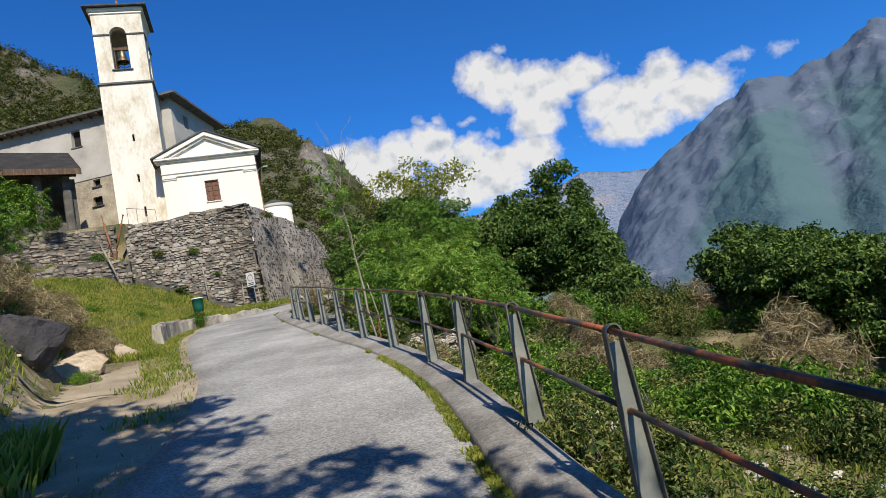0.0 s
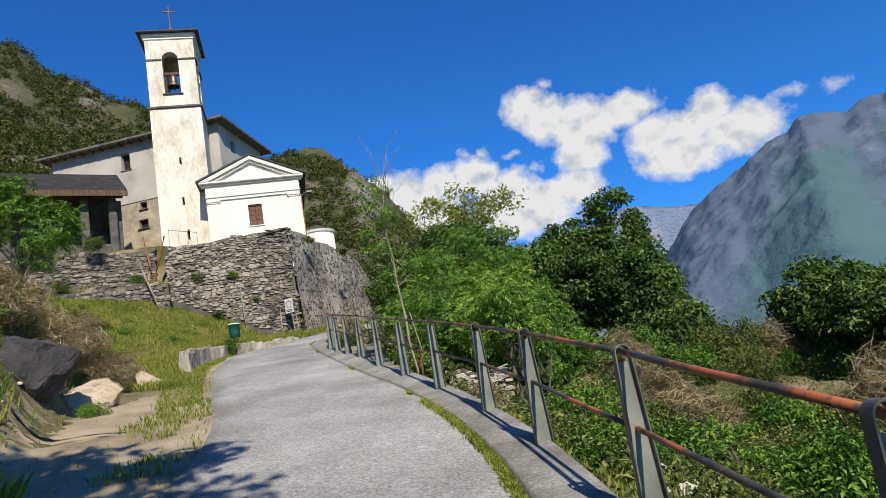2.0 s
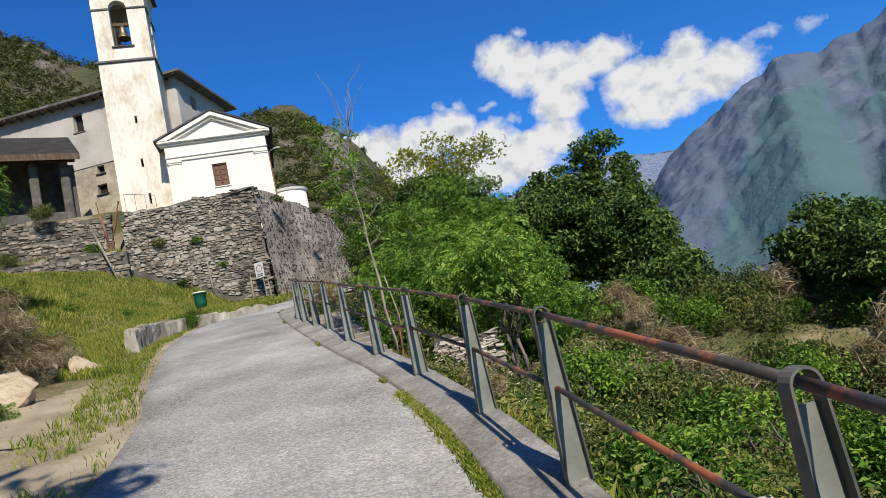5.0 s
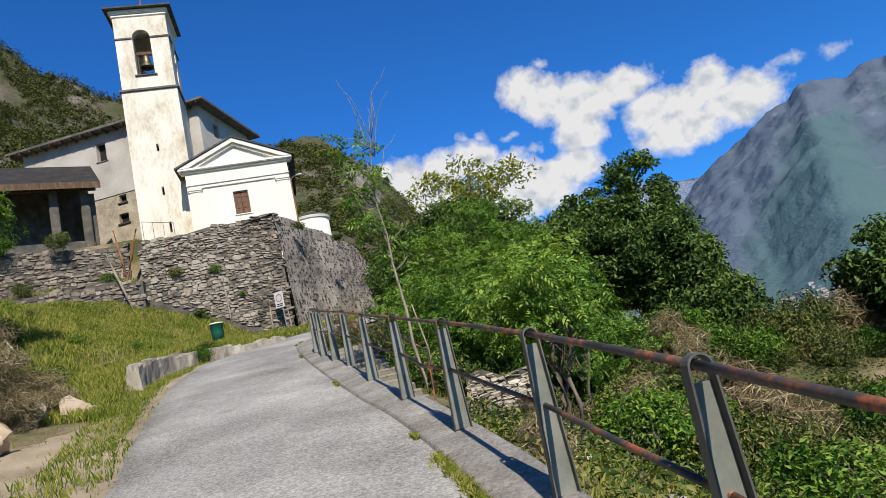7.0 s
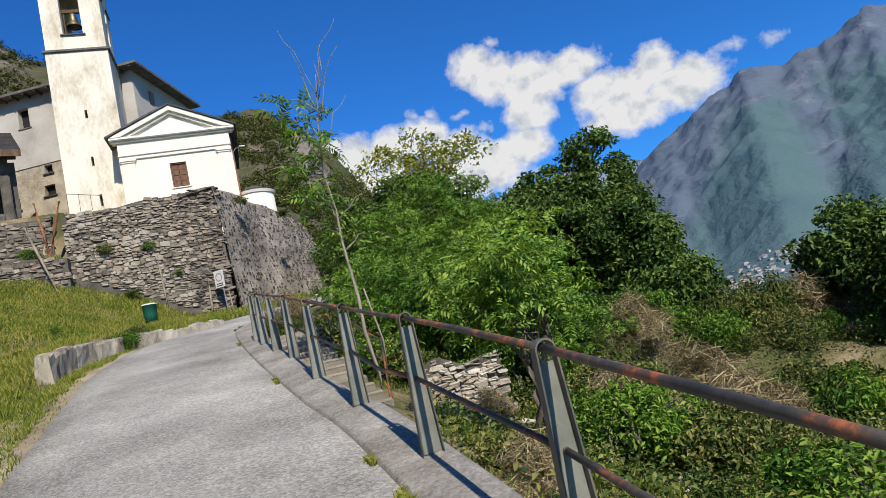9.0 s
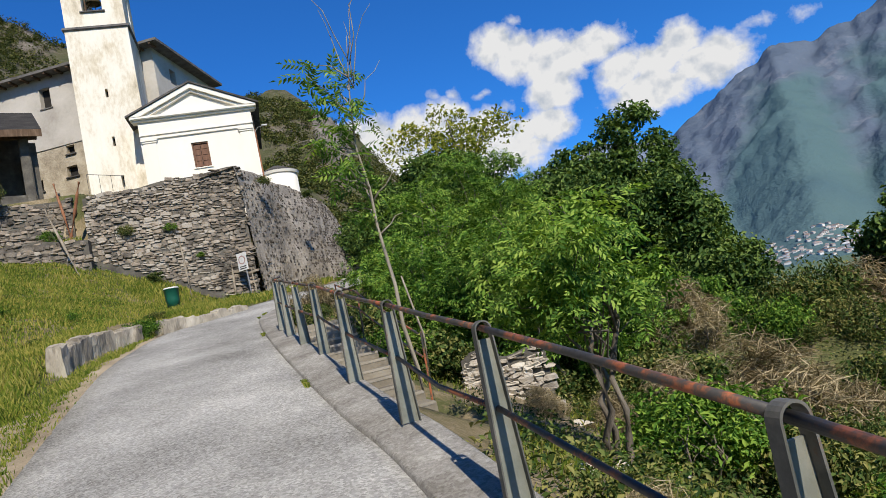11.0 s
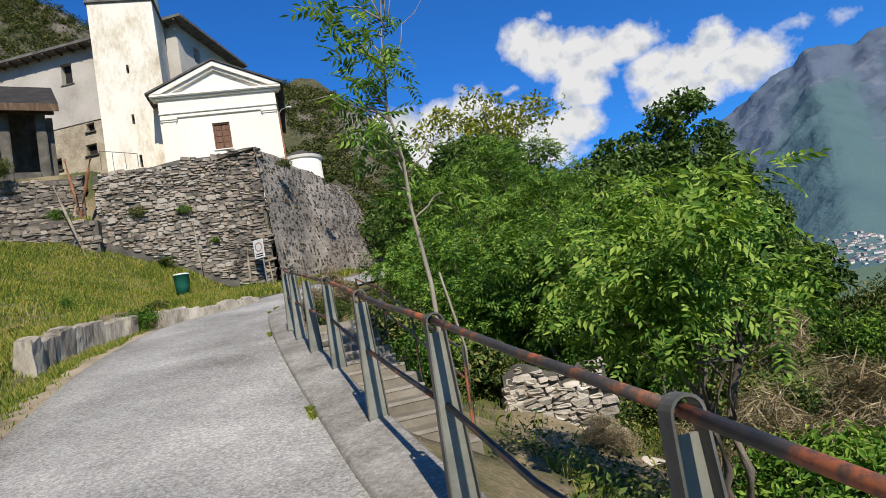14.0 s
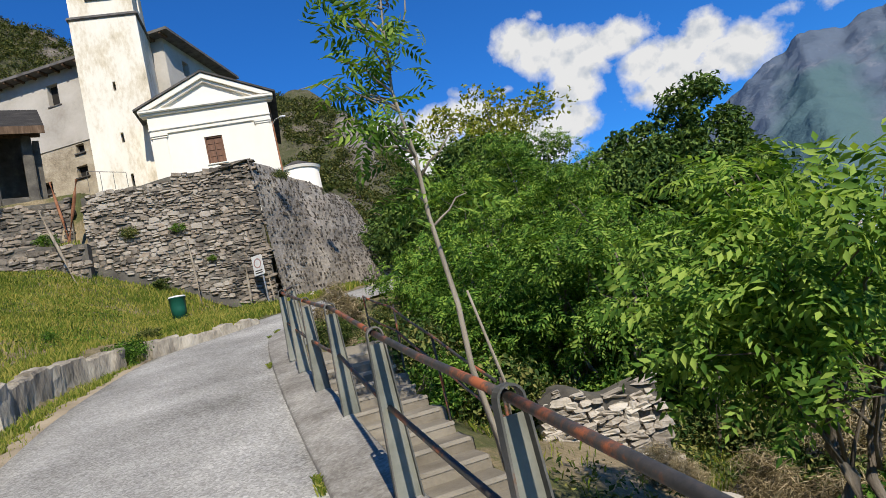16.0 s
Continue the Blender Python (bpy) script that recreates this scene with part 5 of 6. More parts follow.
def build_stairs():
    """The long shallow flight that climbs beside the railing to join the lane."""
    top = Vector((-7.35, 22.85, plane(-7.5, 22.8) + 0.03))
    d = Vector((-0.497, 0.868, 0)).normalized()
    r = Vector((d.y, -d.x, 0))
    st = new("stairs")
    st.matrix_basis = Matrix.Translation(top)
    tagged(st, "long flight of shallow worn concrete steps with pale edges", "stairs", kind="structure")
    rnd = random.Random(8)
    run, rise, width = 0.42, 0.125, 1.08
    turn = Matrix((r, d, Vector((0, 0, 1)))).transposed().to_4x4()
    for k in range(12):
        bm = bmesh.new()
        box(bm, -0.05, width + rnd.uniform(-.04, .05), -run * (k + 1) - 0.02, -run * k, -rise * (k + 1) - 0.5, -rise * (k + 1), 0.015)
        bmesh.ops.subdivide_edges(bm, edges=[e for e in bm.edges if e.calc_length() > 0.3], cuts=4)
        for v in bm.verts:
            v.co.z += 0.012 * noise.noise(v.co * 5)
        s = part("step", bm, STAIR, st)
        s.matrix_basis = turn
        bm = bmesh.new()
        box(bm, 0.0, width - 0.02, -run * (k + 1) - 0.03, -run * (k + 1) + 0.015, -rise * (k + 1) - 0.04, -rise * (k + 1) + 0.006, 0.008)
        e = part("nosing", bm, STAIR_EDGE, s, "pale worn step edge")
    landing = part("landing", boxed(-0.3, width + 0.5, 0.003, 3.4, -0.9, -0.002, 0.02), STAIR, st)
    landing.matrix_basis = turn
    # handrail on the outer side
    hr = new("stair_rail")
    hr.matrix_basis = Matrix.Translation(top)
    tagged(hr, "thin rusty pipe handrail beside the steps", "handrail")
    pts = [r * (width + 0.12) + d * (0.6 - 1.7 * k) + Vector((0, 0, -rise / run * max(0, 1.7 * k - 0.6))) for k in range(4)]
    for k, p in enumerate(pts):
        lean = r * 0.05 * (k % 2)
        v, f = tube([p + Vector((0, 0, -0.3)), p + lean + Vector((0, 0, 0.78))], 0.016, 8)
        put("post", mesh_of("post", v, f, RUST), hr)
    for h in (0.76, 0.42):
        for a, b in zip(pts[:-1], pts[1:]):
            v, f = tube([a + Vector((0, 0, h)), (a + b) / 2 + Vector((0, 0, h - 0.02)), b + Vector((0, 0, h))], 0.016, 8)
            put("rail", mesh_of("rail", v, f, RUST), hr)


build_stairs()


def rock(name, place, size, mat, label, seed=0, rot=0.0, flat=0.25, sub=4, category="rock", rough=1.0):
    """An angular boulder: a rounded block cut by random planes and roughened."""
    rnd = random.Random(seed)
    bm = bmesh.new()
    bmesh.ops.create_icosphere(bm, subdivisions=sub, radius=1.0)
    cuts = [(Vector([rnd.gauss(0, 1) for _ in range(3)]).normalized(), rnd.uniform(0.35, 0.72)) for _ in range(14)]
    for v in bm.verts:
        for n, h in cuts:
            d = v.co.dot(n)
            if d > h:
                v.co -= n * (d - h) * 0.98
        v.co += v.co.normalized() * rough * (0.06 * noise.noise(v.co * 2.3 + Vector((seed, 0, 0))) + 0.06 * noise.fractal(v.co * 5 + Vector((0, seed, 0)), 1.0, 2.0, 4))
        v.co = Vector((v.co.x * size[0], v.co.y * size[1], v.co.z * size[2]))
    me = bpy.data.meshes.new(name)
    bm.to_mesh(me)
    bm.free()
    me.materials.append(mat)
    ob = put(name, me, None, pose(*place, 0, 0, rot))
    return tagged(ob, label, category)


def on_ground(x, y, dz=0.0):
    return (x, y, ground_at(x, y) + dz)


rock("boulder", on_ground(-9.75, 15.55, 0.2), (0.85, 0.5, 0.5), BOULDER, "large tan boulder lying on the grassy verge", 3, 30)
rock("rock_outcrop", (-9.75, 14.1, 2.65), (1.05, 1.1, 1.25), ROCK_DARK, "dark grey schist outcrop in the bank, darkened further for tree shade", 8, 20)
rock("rock_outcrop", on_ground(-11.3, 18.0, 0.0), (0.9, 0.8, 0.75), BOULDER, "tan broken rock face in the eroded bank", 5, 60)
rock("rock_outcrop", on_ground(-10.9, 16.9, 0.1), (0.7, 0.5, 0.55), BOULDER, "tan crumbling rock in the eroded bank", 9, 100)
rock("rock_outcrop", on_ground(-10.7, 18.7, 0.05), (0.6, 0.45, 0.4), BOULDER, "low tan rock at the foot of the bank", 12, 40)
rock("pale_block", (-0.5, 23.5, -0.26), (0.42, 0.35, 0.66), PALE_STONE, "upright pale stone block among dry brush", 4, 15)
rock("pale_block", (-1.75, 22.7, -0.42), (0.38, 0.32, 0.34), PALE_STONE, "squared pale stone lying on the slope", 6, 40)
rnd_r = random.Random(21)
for k in range(46):
    x, y = rnd_r.uniform(-2.3, 3.5), rnd_r.uniform(9, 22.0)
    d = float(beside(np.array([x]), np.array([y]))[0][0])
    if d < 1.0 or d > 6.5:
        continue
    s = rnd_r.uniform(0.09, 0.3)
    rock("loose_stone", on_ground(x, y, s * 0.25), (s, s * rnd_r.uniform(0.6, 1), s * 0.6), PALE_STONE, "loose pale stone on the slope below the kerb", k, rnd_r.uniform(0, 180), sub=2)
for k in range(26):
    y = rnd_r.uniform(8, 19)
    x = -4.6 - (y - 8) * 0.46 - rnd_r.uniform(0.4, 3.0)
    s = rnd_r.uniform(0.03, 0.09)
    rock("loose_stone", on_ground(x, y, s * 0.3), (s, s * 0.8, s * 0.6), BOULDER, "small stone on the sandy verge", k + 60, rnd_r.uniform(0, 180), sub=2)
for k in range(8):
    x, y = -12.6 + k * 0.55 + rnd_r.uniform(-.3, .3), 33.5 + rnd_r.uniform(-.8, 2.2)
    s = rnd_r.uniform(0.12, 0.3)
    rock("loose_stone", on_ground(x, y, s * 0.3), (s, s, s * 0.7), PALE_STONE, "pale stone at the foot of the terrace", k + 90, k * 40, sub=3)

for k in range(34):
    x, y = 3.0 + rnd_r.gauss(0, 0.75), 11.6 + rnd_r.gauss(0, 0.9)
    s = rnd_r.uniform(0.06, 0.22)
    rock("loose_stone", on_ground(x, y, s * 0.3), (s, s * rnd_r.uniform(0.6, 1), s * 0.6), PALE_STONE, "pale stone in a bare clearing on the slope", k + 120, rnd_r.uniform(0, 180), sub=2)

# ruined wall below the steps, in two limbs
stone_wall("ruined_wall", (-4.05, 22.75), (0.985, 0.17), 1.65, lambda x: -0.9, lambda x: 1.35 + 0.12 * math.sin(x * 5) - 0.35 * max(0, x - 1.1), "ruined pale stone wall overgrown at its top", PALE_STONES, PALE_STONE, 0.5, 31, 0.04, size=(0.11, 0.32), course=(0.07, 0.15), singles=300)
stone_wall("ruined_wall", (-4.6, 24.6), (0.29, -0.957), 1.9, lambda x: -0.6, lambda x: 1.2 + 0.1 * math.sin(x * 4), "ruined pale stone wall running back into the bushes", PALE_STONES, PALE_STONE, 0.5, 32, 0.04, size=(0.11, 0.32), course=(0.07, 0.15), singles=200)


# ---- small things ----
def stake(x, y, z, h, tilt_x, tilt_y, r, mat, label, name="wooden_stake"):
    v, f = tube([(0, 0, -0.2), (0.01, 0.0, h * 0.4), (-0.01, 0.01, h * 0.75), (0, 0, h)], [r, r * 0.95, r * 0.9, r * 0.75], 8)
    ob = put(name, mesh_of(name, v, f, mat), None, pose(x, y, z, tilt_x, tilt_y, 0))
    return tagged(ob, label, "stake")


stake(-15.6, 37.3, ground_at(-15.6, 37.3), 2.1, 2, 4, 0.055, WOOD_PALE, "upright weathered wooden stake before the terrace wall")
stake(-17.2, 36.5, ground_at(-17.2, 36.5), 2.7, -2, -3, 0.045, WOOD_PALE, "tall thin weathered stake on the meadow")
stake(-14.7, 37.6, ground_at(-14.7, 37.6), 1.6, 1, -2, 0.035, WOOD_PALE, "short pale stake beside the road sign")
stake(-20.7, 34.35, ground_at(-20.7, 34.35), 3.5, -4, -22, 0.06, WOOD_PALE, "leaning bare pole on the grass bank")
stake(-21.7, 35.6, ground_at(-21.7, 35.6) + 0.4, 2.3, 6, 24, 0.07, WOOD_RED, "reddish broken beam leaning in the wall gap", "broken_beam")
stake(-22.0, 35.9, ground_at(-22.0, 35.9) + 0.3, 2.6, 2, -8, 0.06, WOOD_RED, "reddish upright beam in the wall gap", "broken_beam")


def build_sign():
    x, y = -14.88, 37.45
    z = ground_at(x, y)
    s = thing("road_sign", (x, y, z), "faded white rectangular road sign on a leaning pole", "road sign", rz=-18)
    v, f = tube([(0, 0, -0.2), (-0.05, 0, 1.7), (-0.1, 0, 2.25)], 0.03, 8)
    put("pole", mesh_of("pole", v, f, GALV), s)
    plate = part("plate", boxed(-0.45, 0.12, -0.055, -0.035, 1.55, 2.35, 0.006), SIGN_WHITE, s)
    n, bm = 28, bmesh.new()
    a = [[bm.verts.new((-0.165 + r * math.cos(2 * math.pi * k / n), -0.06, 2.03 + r * math.sin(2 * math.pi * k / n))) for k in range(n)] for r in (0.15, 0.2)]
    for k in range(n):
        bm.faces.new((a[0][k], a[0][(k + 1) % n], a[1][(k + 1) % n], a[1][k]))
    part("red_ring", bm, SIGN_RED, plate, "faded grey-red ring")
    for k in range(2):
        part("text_bar", boxed(-0.36, 0.03, -0.059, -0.0555, 1.62 + k * 0.09, 1.665 + k * 0.09), DARK, plate, "illegible dark line of writing")


build_sign()


def build_bin():
    x, y = -16.45, 33.8
    z = ground_at(x, y)
    b = thing("litter_bin", (x, y, z), "dark green metal litter bin standing in the grass", "bin")
    n, prof = 24, ((0.0, 0.12), (0.22, 0.12), (0.26, 0.5), (0.275, 0.86), (0.29, 0.87), (0.29, 0.9), (0.265, 0.9), (0.25, 0.5))
    verts = [(r * math.cos(2 * math.pi * k / n), r * math.sin(2 * math.pi * k / n), zz) for r, zz in prof for k in range(n)]
    faces = [(i * n + k, i * n + (k + 1) % n, (i + 1) * n + (k + 1) % n, (i + 1) * n + k) for i in range(len(prof) - 1) for k in range(n)]
    put("body", mesh_of("body", verts, faces, GREEN_PAINT, True), b)
    bm = bmesh.new()
    bmesh.ops.create_cone(bm, cap_ends=True, segments=24, radius1=0.3, radius2=0.27, depth=0.05)
    bmesh.ops.translate(bm, vec=(0, 0, 0.925), verts=bm.verts)
    part("rim", bm, SIGN_WHITE, b, "pale rim")
    v, f = tube([(0, 0.32, -0.2), (0, 0.32, 0.95)], 0.025, 8)
    put("post", mesh_of("post", v, f, GALV), b)


build_bin()

# thin iron hand rail at the foot of the tower
hr = thing("terrace_rail", (*along(-6.6, 1.2), 11.2), "thin iron railing at the terrace end", "railing")
for k in range(4):
    v, f = tube([(k * 0.5 * UA[0], k * 0.5 * UA[1], 0), (k * 0.5 * UA[0], k * 0.5 * UA[1], 0.95 - 0.1 * k)], 0.012, 6)
    put("baluster", mesh_of("baluster", v, f, STEEL), hr)
v, f = tube([(0, 0, 0.95), (1.5 * UA[0], 1.5 * UA[1], 0.65)], 0.015, 6)
put("top_rail", mesh_of("top_rail", v, f, STEEL), hr)


# ---- plants ----
def leaves(points, normals, size, rng, shape=0.45, droop=0.25, jitter=0.8):
    """Folded four-cornered leaves, one at each point, roughly facing the normals. Returns verts and loops of triangles."""
    n = len(points)
    nrm = normals + rng.normal(0, jitter, (n, 3))
    nrm /= np.linalg.norm(nrm, axis=1)[:, None] + 1e-9
    a = np.cross(nrm, rng.normal(0, 1, (n, 3)))
    a /= np.linalg.norm(a, axis=1)[:, None] + 1e-9
    b = np.cross(nrm, a)
    s = (size * rng.uniform(0.6, 1.35, n))[:, None]
    fold = min(0.1, shape * 0.3)
    droop = min(droop, shape)
    base = points - a * s * 0.5
    tip = points + a * s * 0.5 - nrm * s * droop
    l = points + b * s * shape * 0.5 + nrm * s * fold
    r = points - b * s * shape * 0.5 + nrm * s * fold
    verts = np.stack([base, l, tip, r], 1).reshape(-1, 3)
    i = np.arange(n)[:, None] * 4
    loops = (i + np.array([0, 1, 2, 0, 2, 3])).reshape(-1)
    return verts, loops


def pinnate(points, normals, length, rng, pairs=4, width=0.42):
    """Compound leaves: a row of leaflet pairs and an end leaflet along each arched stalk."""
    n = len(points)
    nrm = normals + rng.normal(0, 0.5, (n, 3))
    nrm /= np.linalg.norm(nrm, axis=1)[:, None]
    a = np.cross(nrm, rng.normal(0, 1, (n, 3)))
    a /= np.linalg.norm(a, axis=1)[:, None]
    b = np.cross(nrm, a)
    L = (length * rng.uniform(0.7, 1.25, n))[:, None]
    vs = []
    for k in range(pairs + 1):
        t = (k + 0.6) / (pairs + 0.6)
        spine = points + a * L * t - nrm * L * 0.35 * t * t
        for s in ((-1, 1) if k < pairs else (0,)):
            dirn = b * s * 0.86 + a * (0.5 if s else 1.0) - nrm * 0.25
            ll = L * 0.36 * (1.1 - 0.35 * abs(t - 0.55))
            side = np.cross(nrm, dirn)
            tip, mid = spine + dirn * ll, spine + dirn * ll * 0.45
            vs += [spine, mid + side * ll * width * 0.5 + nrm * ll * 0.05, tip - nrm * ll * 0.1, mid - side * ll * width * 0.5 + nrm * ll * 0.05]
    verts = np.stack(vs, 1).reshape(-1, 3)
    q = len(verts) // 4
    loops = (np.arange(q)[:, None] * 4 + np.array([0, 1, 2, 0, 2, 3])).reshape(-1)
    return verts, loops


def limb(a, b, r0, r1, rng, bend=0.12, sides=7, n=6):
    """A crooked tapered branch."""
    a, b = np.array(a, float), np.array(b, float)
    L = np.linalg.norm(b - a)
    pts = [a + (b - a) * t + rng.normal(0, bend * L * 0.25, 3) * math.sin(math.pi * t) + np.array((0, 0, 0.10 * L * math.sin(math.pi * t))) for t in np.linspace(0, 1, n)]
    return tube(pts, [r0 + (r1 - r0) * t for t in np.linspace(0, 1, n)], sides)


def crown_tree(name, place, height, radius, crown_low, mat, bark, label, seed, clusters=60, per=160, leaf=0.22, cluster_r=0.85, trunk_r=0.2, pin=False, lean=(0, 0), category="tree", squash=1.0, gap=0.0, stems=1, group="", bare=0.0, top_bias=0.5, shape=0.5, kind=""):
    """A tree or shrub: tapered trunk, limbs, and a crown of leaf clusters with gaps. Heights are above its foot."""
    rng = np.random.default_rng(seed)
    tree = thing(name, place, label, category, group)
    mid = np.array((lean[0], lean[1], (height + crown_low) / 2))
    half = np.array((radius, radius * squash, (height - crown_low) / 2))
    centres = []
    lobes = rng.normal(0, 1, (7, 3))
    lobes /= np.linalg.norm(lobes, axis=1)[:, None]
    while len(centres) < clusters:
        v = rng.normal(0, 1, 3)
        v /= np.linalg.norm(v)
        reach = 0.78 + 0.30 * max(0, float(np.max(lobes @ v)) - 0.55) / 0.45 - 0.12 * rng.random()
        rad = rng.random() ** top_bias * reach
        c = mid + v * half * rad
        if gap and noise.noise(Vector(c * 0.9) + Vector((seed, 0, 0))) < gap - 0.5:
            if rng.random() < 0.7:
                continue
        centres.append(c)
    centres = np.array(centres)
    wood = []
    for k in range(stems):
        off = np.array((0, 0, 0)) if stems == 1 else np.array((rng.uniform(-.25, .25), rng.uniform(-.25, .25), 0))
        fork = np.array((lean[0] * 0.45, lean[1] * 0.45, crown_low + (height - crown_low) * 0.28)) + (off * 3 if stems > 1 else 0)
        wood.append(limb(off + (0, 0, -0.4), fork, trunk_r, trunk_r * 0.6, rng, 0.1, 9, 8))
        wood.append(limb(fork, mid + half * np.array((rng.uniform(-.2, .2), rng.uniform(-.2, .2), 0.75)), trunk_r * 0.6, trunk_r * 0.12, rng, 0.15, 7, 7))
        order = rng.permutation(len(centres))[:max(6, min(26, clusters // 2)) // stems]
        for i in order:
            start = np.array((0, 0, crown_low * 0.75)) * 0 + fork * (0.55 + 0.45 * rng.random())
            wood.append(limb(start, centres[i], trunk_r * 0.34, trunk_r * 0.05, rng, 0.25, 5, 6))
    v, f = merge(wood)
    put("trunk", mesh_of("trunk", v, f, bark, True), tree, None, "branching trunk")
    pts, nrm = [], []
    for c in centres:
        if rng.random() < bare:
            continue
        r = cluster_r * rng.uniform(0.65, 1.3)
        k = int(per * rng.uniform(0.6, 1.3))
        u = rng.normal(0, 1, (k, 3))
        u /= np.linalg.norm(u, axis=1)[:, None]
        rr = rng.random(k) ** 0.45
        pts.append(c + u * rr[:, None] * np.array((r, r, r * 0.62)))
        out = (c - mid) / half
        nrm.append(u * 0.5 + np.array((0, 0, 0.75)) + out * 0.35)
    pts, nrm = np.concatenate(pts), np.concatenate(nrm)
    verts, loops = pinnate(pts, nrm, leaf, rng) if pin else leaves(pts, nrm, leaf, rng, shape)
    me = fast_mesh("crown", verts, loops, 3, mat)
    put("crown", me, tree)
    return tree


def spot(az, dist, base=(-1.58, 9.08)):
    return base[0] + dist * math.sin(radians(az)), base[1] + dist * math.cos(radians(az))


def plant(kind_fn, az, dist, top, **k):
    """Set a tree by bearing and distance with its top at a true height."""
    x, y = spot(az, dist)
    z = ground_at(x, y)
    return crown_tree(place=(x, y, z), height=top - z, **k)


# the tall chestnuts: bearing, distance, top, radius, seed, label
CHESTNUTS = ((6.4, 31, 9.7, 3.6, 1, "tall dark green chestnut tree with a dense uneven crown"), (2.0, 29, 7.8, 3.0, 3, "dark green chestnut tree among brighter bushes"), (9.2, 29, 6.4, 2.9, 2, "broad dark green chestnut tree on the slope"),
             (11.4, 27, 2.8, 1.9, 11, "dark green chestnut tree lower on the slope"), (13.2, 25, -0.9, 1.4, 12, "dark green chestnut tree low on the slope"), (-2.5, 31, 7.6, 2.6, 13, "dark green chestnut tree behind the thicket"))
for az, dist, top, rad, seed, label in CHESTNUTS:
    plant(crown_tree, az, dist, top, name="chestnut_tree", radius=rad, crown_low=0.6, mat=LEAF_CHESTNUT, bark=BARK, label=label, seed=seed, clusters=int(90 + 42 * rad), per=165, leaf=0.22, cluster_r=0.68, trunk_r=0.32, top_bias=0.28, shape=0.5, squash=0.9, group="chestnuts below the lane")
for az, dist, top, rad, seed, gap in ((25.6, 25, 3.1, 2.4, 4, 0.5), (31.0, 23, 2.7, 2.8, 5, 0.0), (29.0, 30, 3.0, 2.6, 6, 0.0), (38, 24, 2.0, 3.4, 16, 0.0), (35, 31, 2.0, 3.2, 17, 0.0), (46, 24, 1.0, 3.4, 19, 0.0)):
    plant(crown_tree, az, dist, top, name="broadleaf_tree", radius=rad, crown_low=1.6 if gap else 0.5, mat=LEAF_CHESTNUT, bark=BARK_PALE, label="green broadleaf tree with a pale forked trunk" if gap else "leafy green broadleaf tree on the valley slope", seed=seed, clusters=130, per=140, leaf=0.19, cluster_r=0.6, trunk_r=0.13, gap=gap, top_bias=0.33, group="trees of the valley slope")
# feathery tree against the clouds
plant(crown_tree, -6.0, 33, 12.4, name="feathery_tree", radius=4.4, crown_low=6.5, mat=LEAF_SPARSE, bark=BARK_PALE, label="airy olive-green tree with thin feathery branches", seed=7, clusters=85, per=34, leaf=0.22, cluster_r=0.75, trunk_r=0.14, gap=0.42, top_bias=0.4, squash=0.8)
# bright thicket between
thicket = ((-13.4, 21, 5.0, 1.7, LEAF_ROBINIA), (-11.6, 18, 4.6, 1.8, LEAF_ROBINIA), (-9.0, 22, 6.9, 2.5, LEAF_ROBINIA), (-5.2, 24, 8.0, 2.8, LEAF_ROBINIA), (-7.0, 17, 4.4, 1.9, LEAF_ROBINIA), (-2.6, 20, 5.0, 2.4, LEAF_ROBINIA), (1.8, 18, 2.8, 1.9, LEAF_ROBINIA),
           (-11.8, 28, 7.6, 2.3, LEAF_CHESTNUT), (-17.3, 15.8, 2.9, 0.75, LEAF_BRAMBLE), (-13.0, 14.6, 2.0, 0.8, LEAF_BRAMBLE), (4.5, 21, 1.8, 1.8, LEAF_CHESTNUT), (8.5, 22, 1.0, 1.8, LEAF_CHESTNUT),
           (-13.2, 36, 8.6, 2.6, LEAF_CHESTNUT), (-10.5, 37, 9.6, 2.8, LEAF_CHESTNUT), (-15.4, 44, 9.0, 2.6, LEAF_CHESTNUT), (-7.8, 30, 9.2, 2.6, LEAF_CHESTNUT), (-4.0, 29.5, 8.6, 2.5, LEAF_CHESTNUT), (-9.8, 28, 9.0, 2.4, LEAF_CHESTNUT),
           (13.0, 17, -1.0, 1.6, LEAF_BRAMBLE), (9.0, 15, -0.6, 1.3, LEAF_BRAMBLE), (18.0, 16, -1.6, 1.5, LEAF_BRAMBLE), (23.0, 15, -1.8, 1.5, LEAF_BRAMBLE), (5.0, 16, 0.6, 1.3, LEAF_BRAMBLE), (28.0, 13, -1.6, 1.3, LEAF_BRAMBLE), (14.0, 21, -1.9, 1.7, LEAF_CHESTNUT), (20.5, 20, -2.4, 1.9, LEAF_BRAMBLE), (26.5, 18, -1.2, 1.8, LEAF_BRAMBLE), (33, 15, -1.8, 1.6, LEAF_BRAMBLE))
for k, (az, dist, top, rad, m) in enumerate(thicket):
    bright = m is LEAF_ROBINIA
    low = m is LEAF_BRAMBLE
    plant(crown_tree, az, dist, top, name="young_robinia" if bright else "shrub" if low else "bushy_tree", radius=rad, crown_low=0.2 if dist < 30 else 2, mat=m, bark=BARK_PALE if bright else BARK, label="bright green young robinia in the thicket" if bright else "leafy green shrub below the railing" if low else "green bushy tree in the thicket",
          seed=40 + k, clusters=int(24 + 16 * rad), per=50 if bright else 180, leaf=0.25 if bright else 0.11 if low else 0.18, cluster_r=0.45 if low else 0.62, trunk_r=0.03 if low else 0.07, pin=bright, group="thicket beside the steps", top_bias=0.4, category="shrub" if low else "tree")


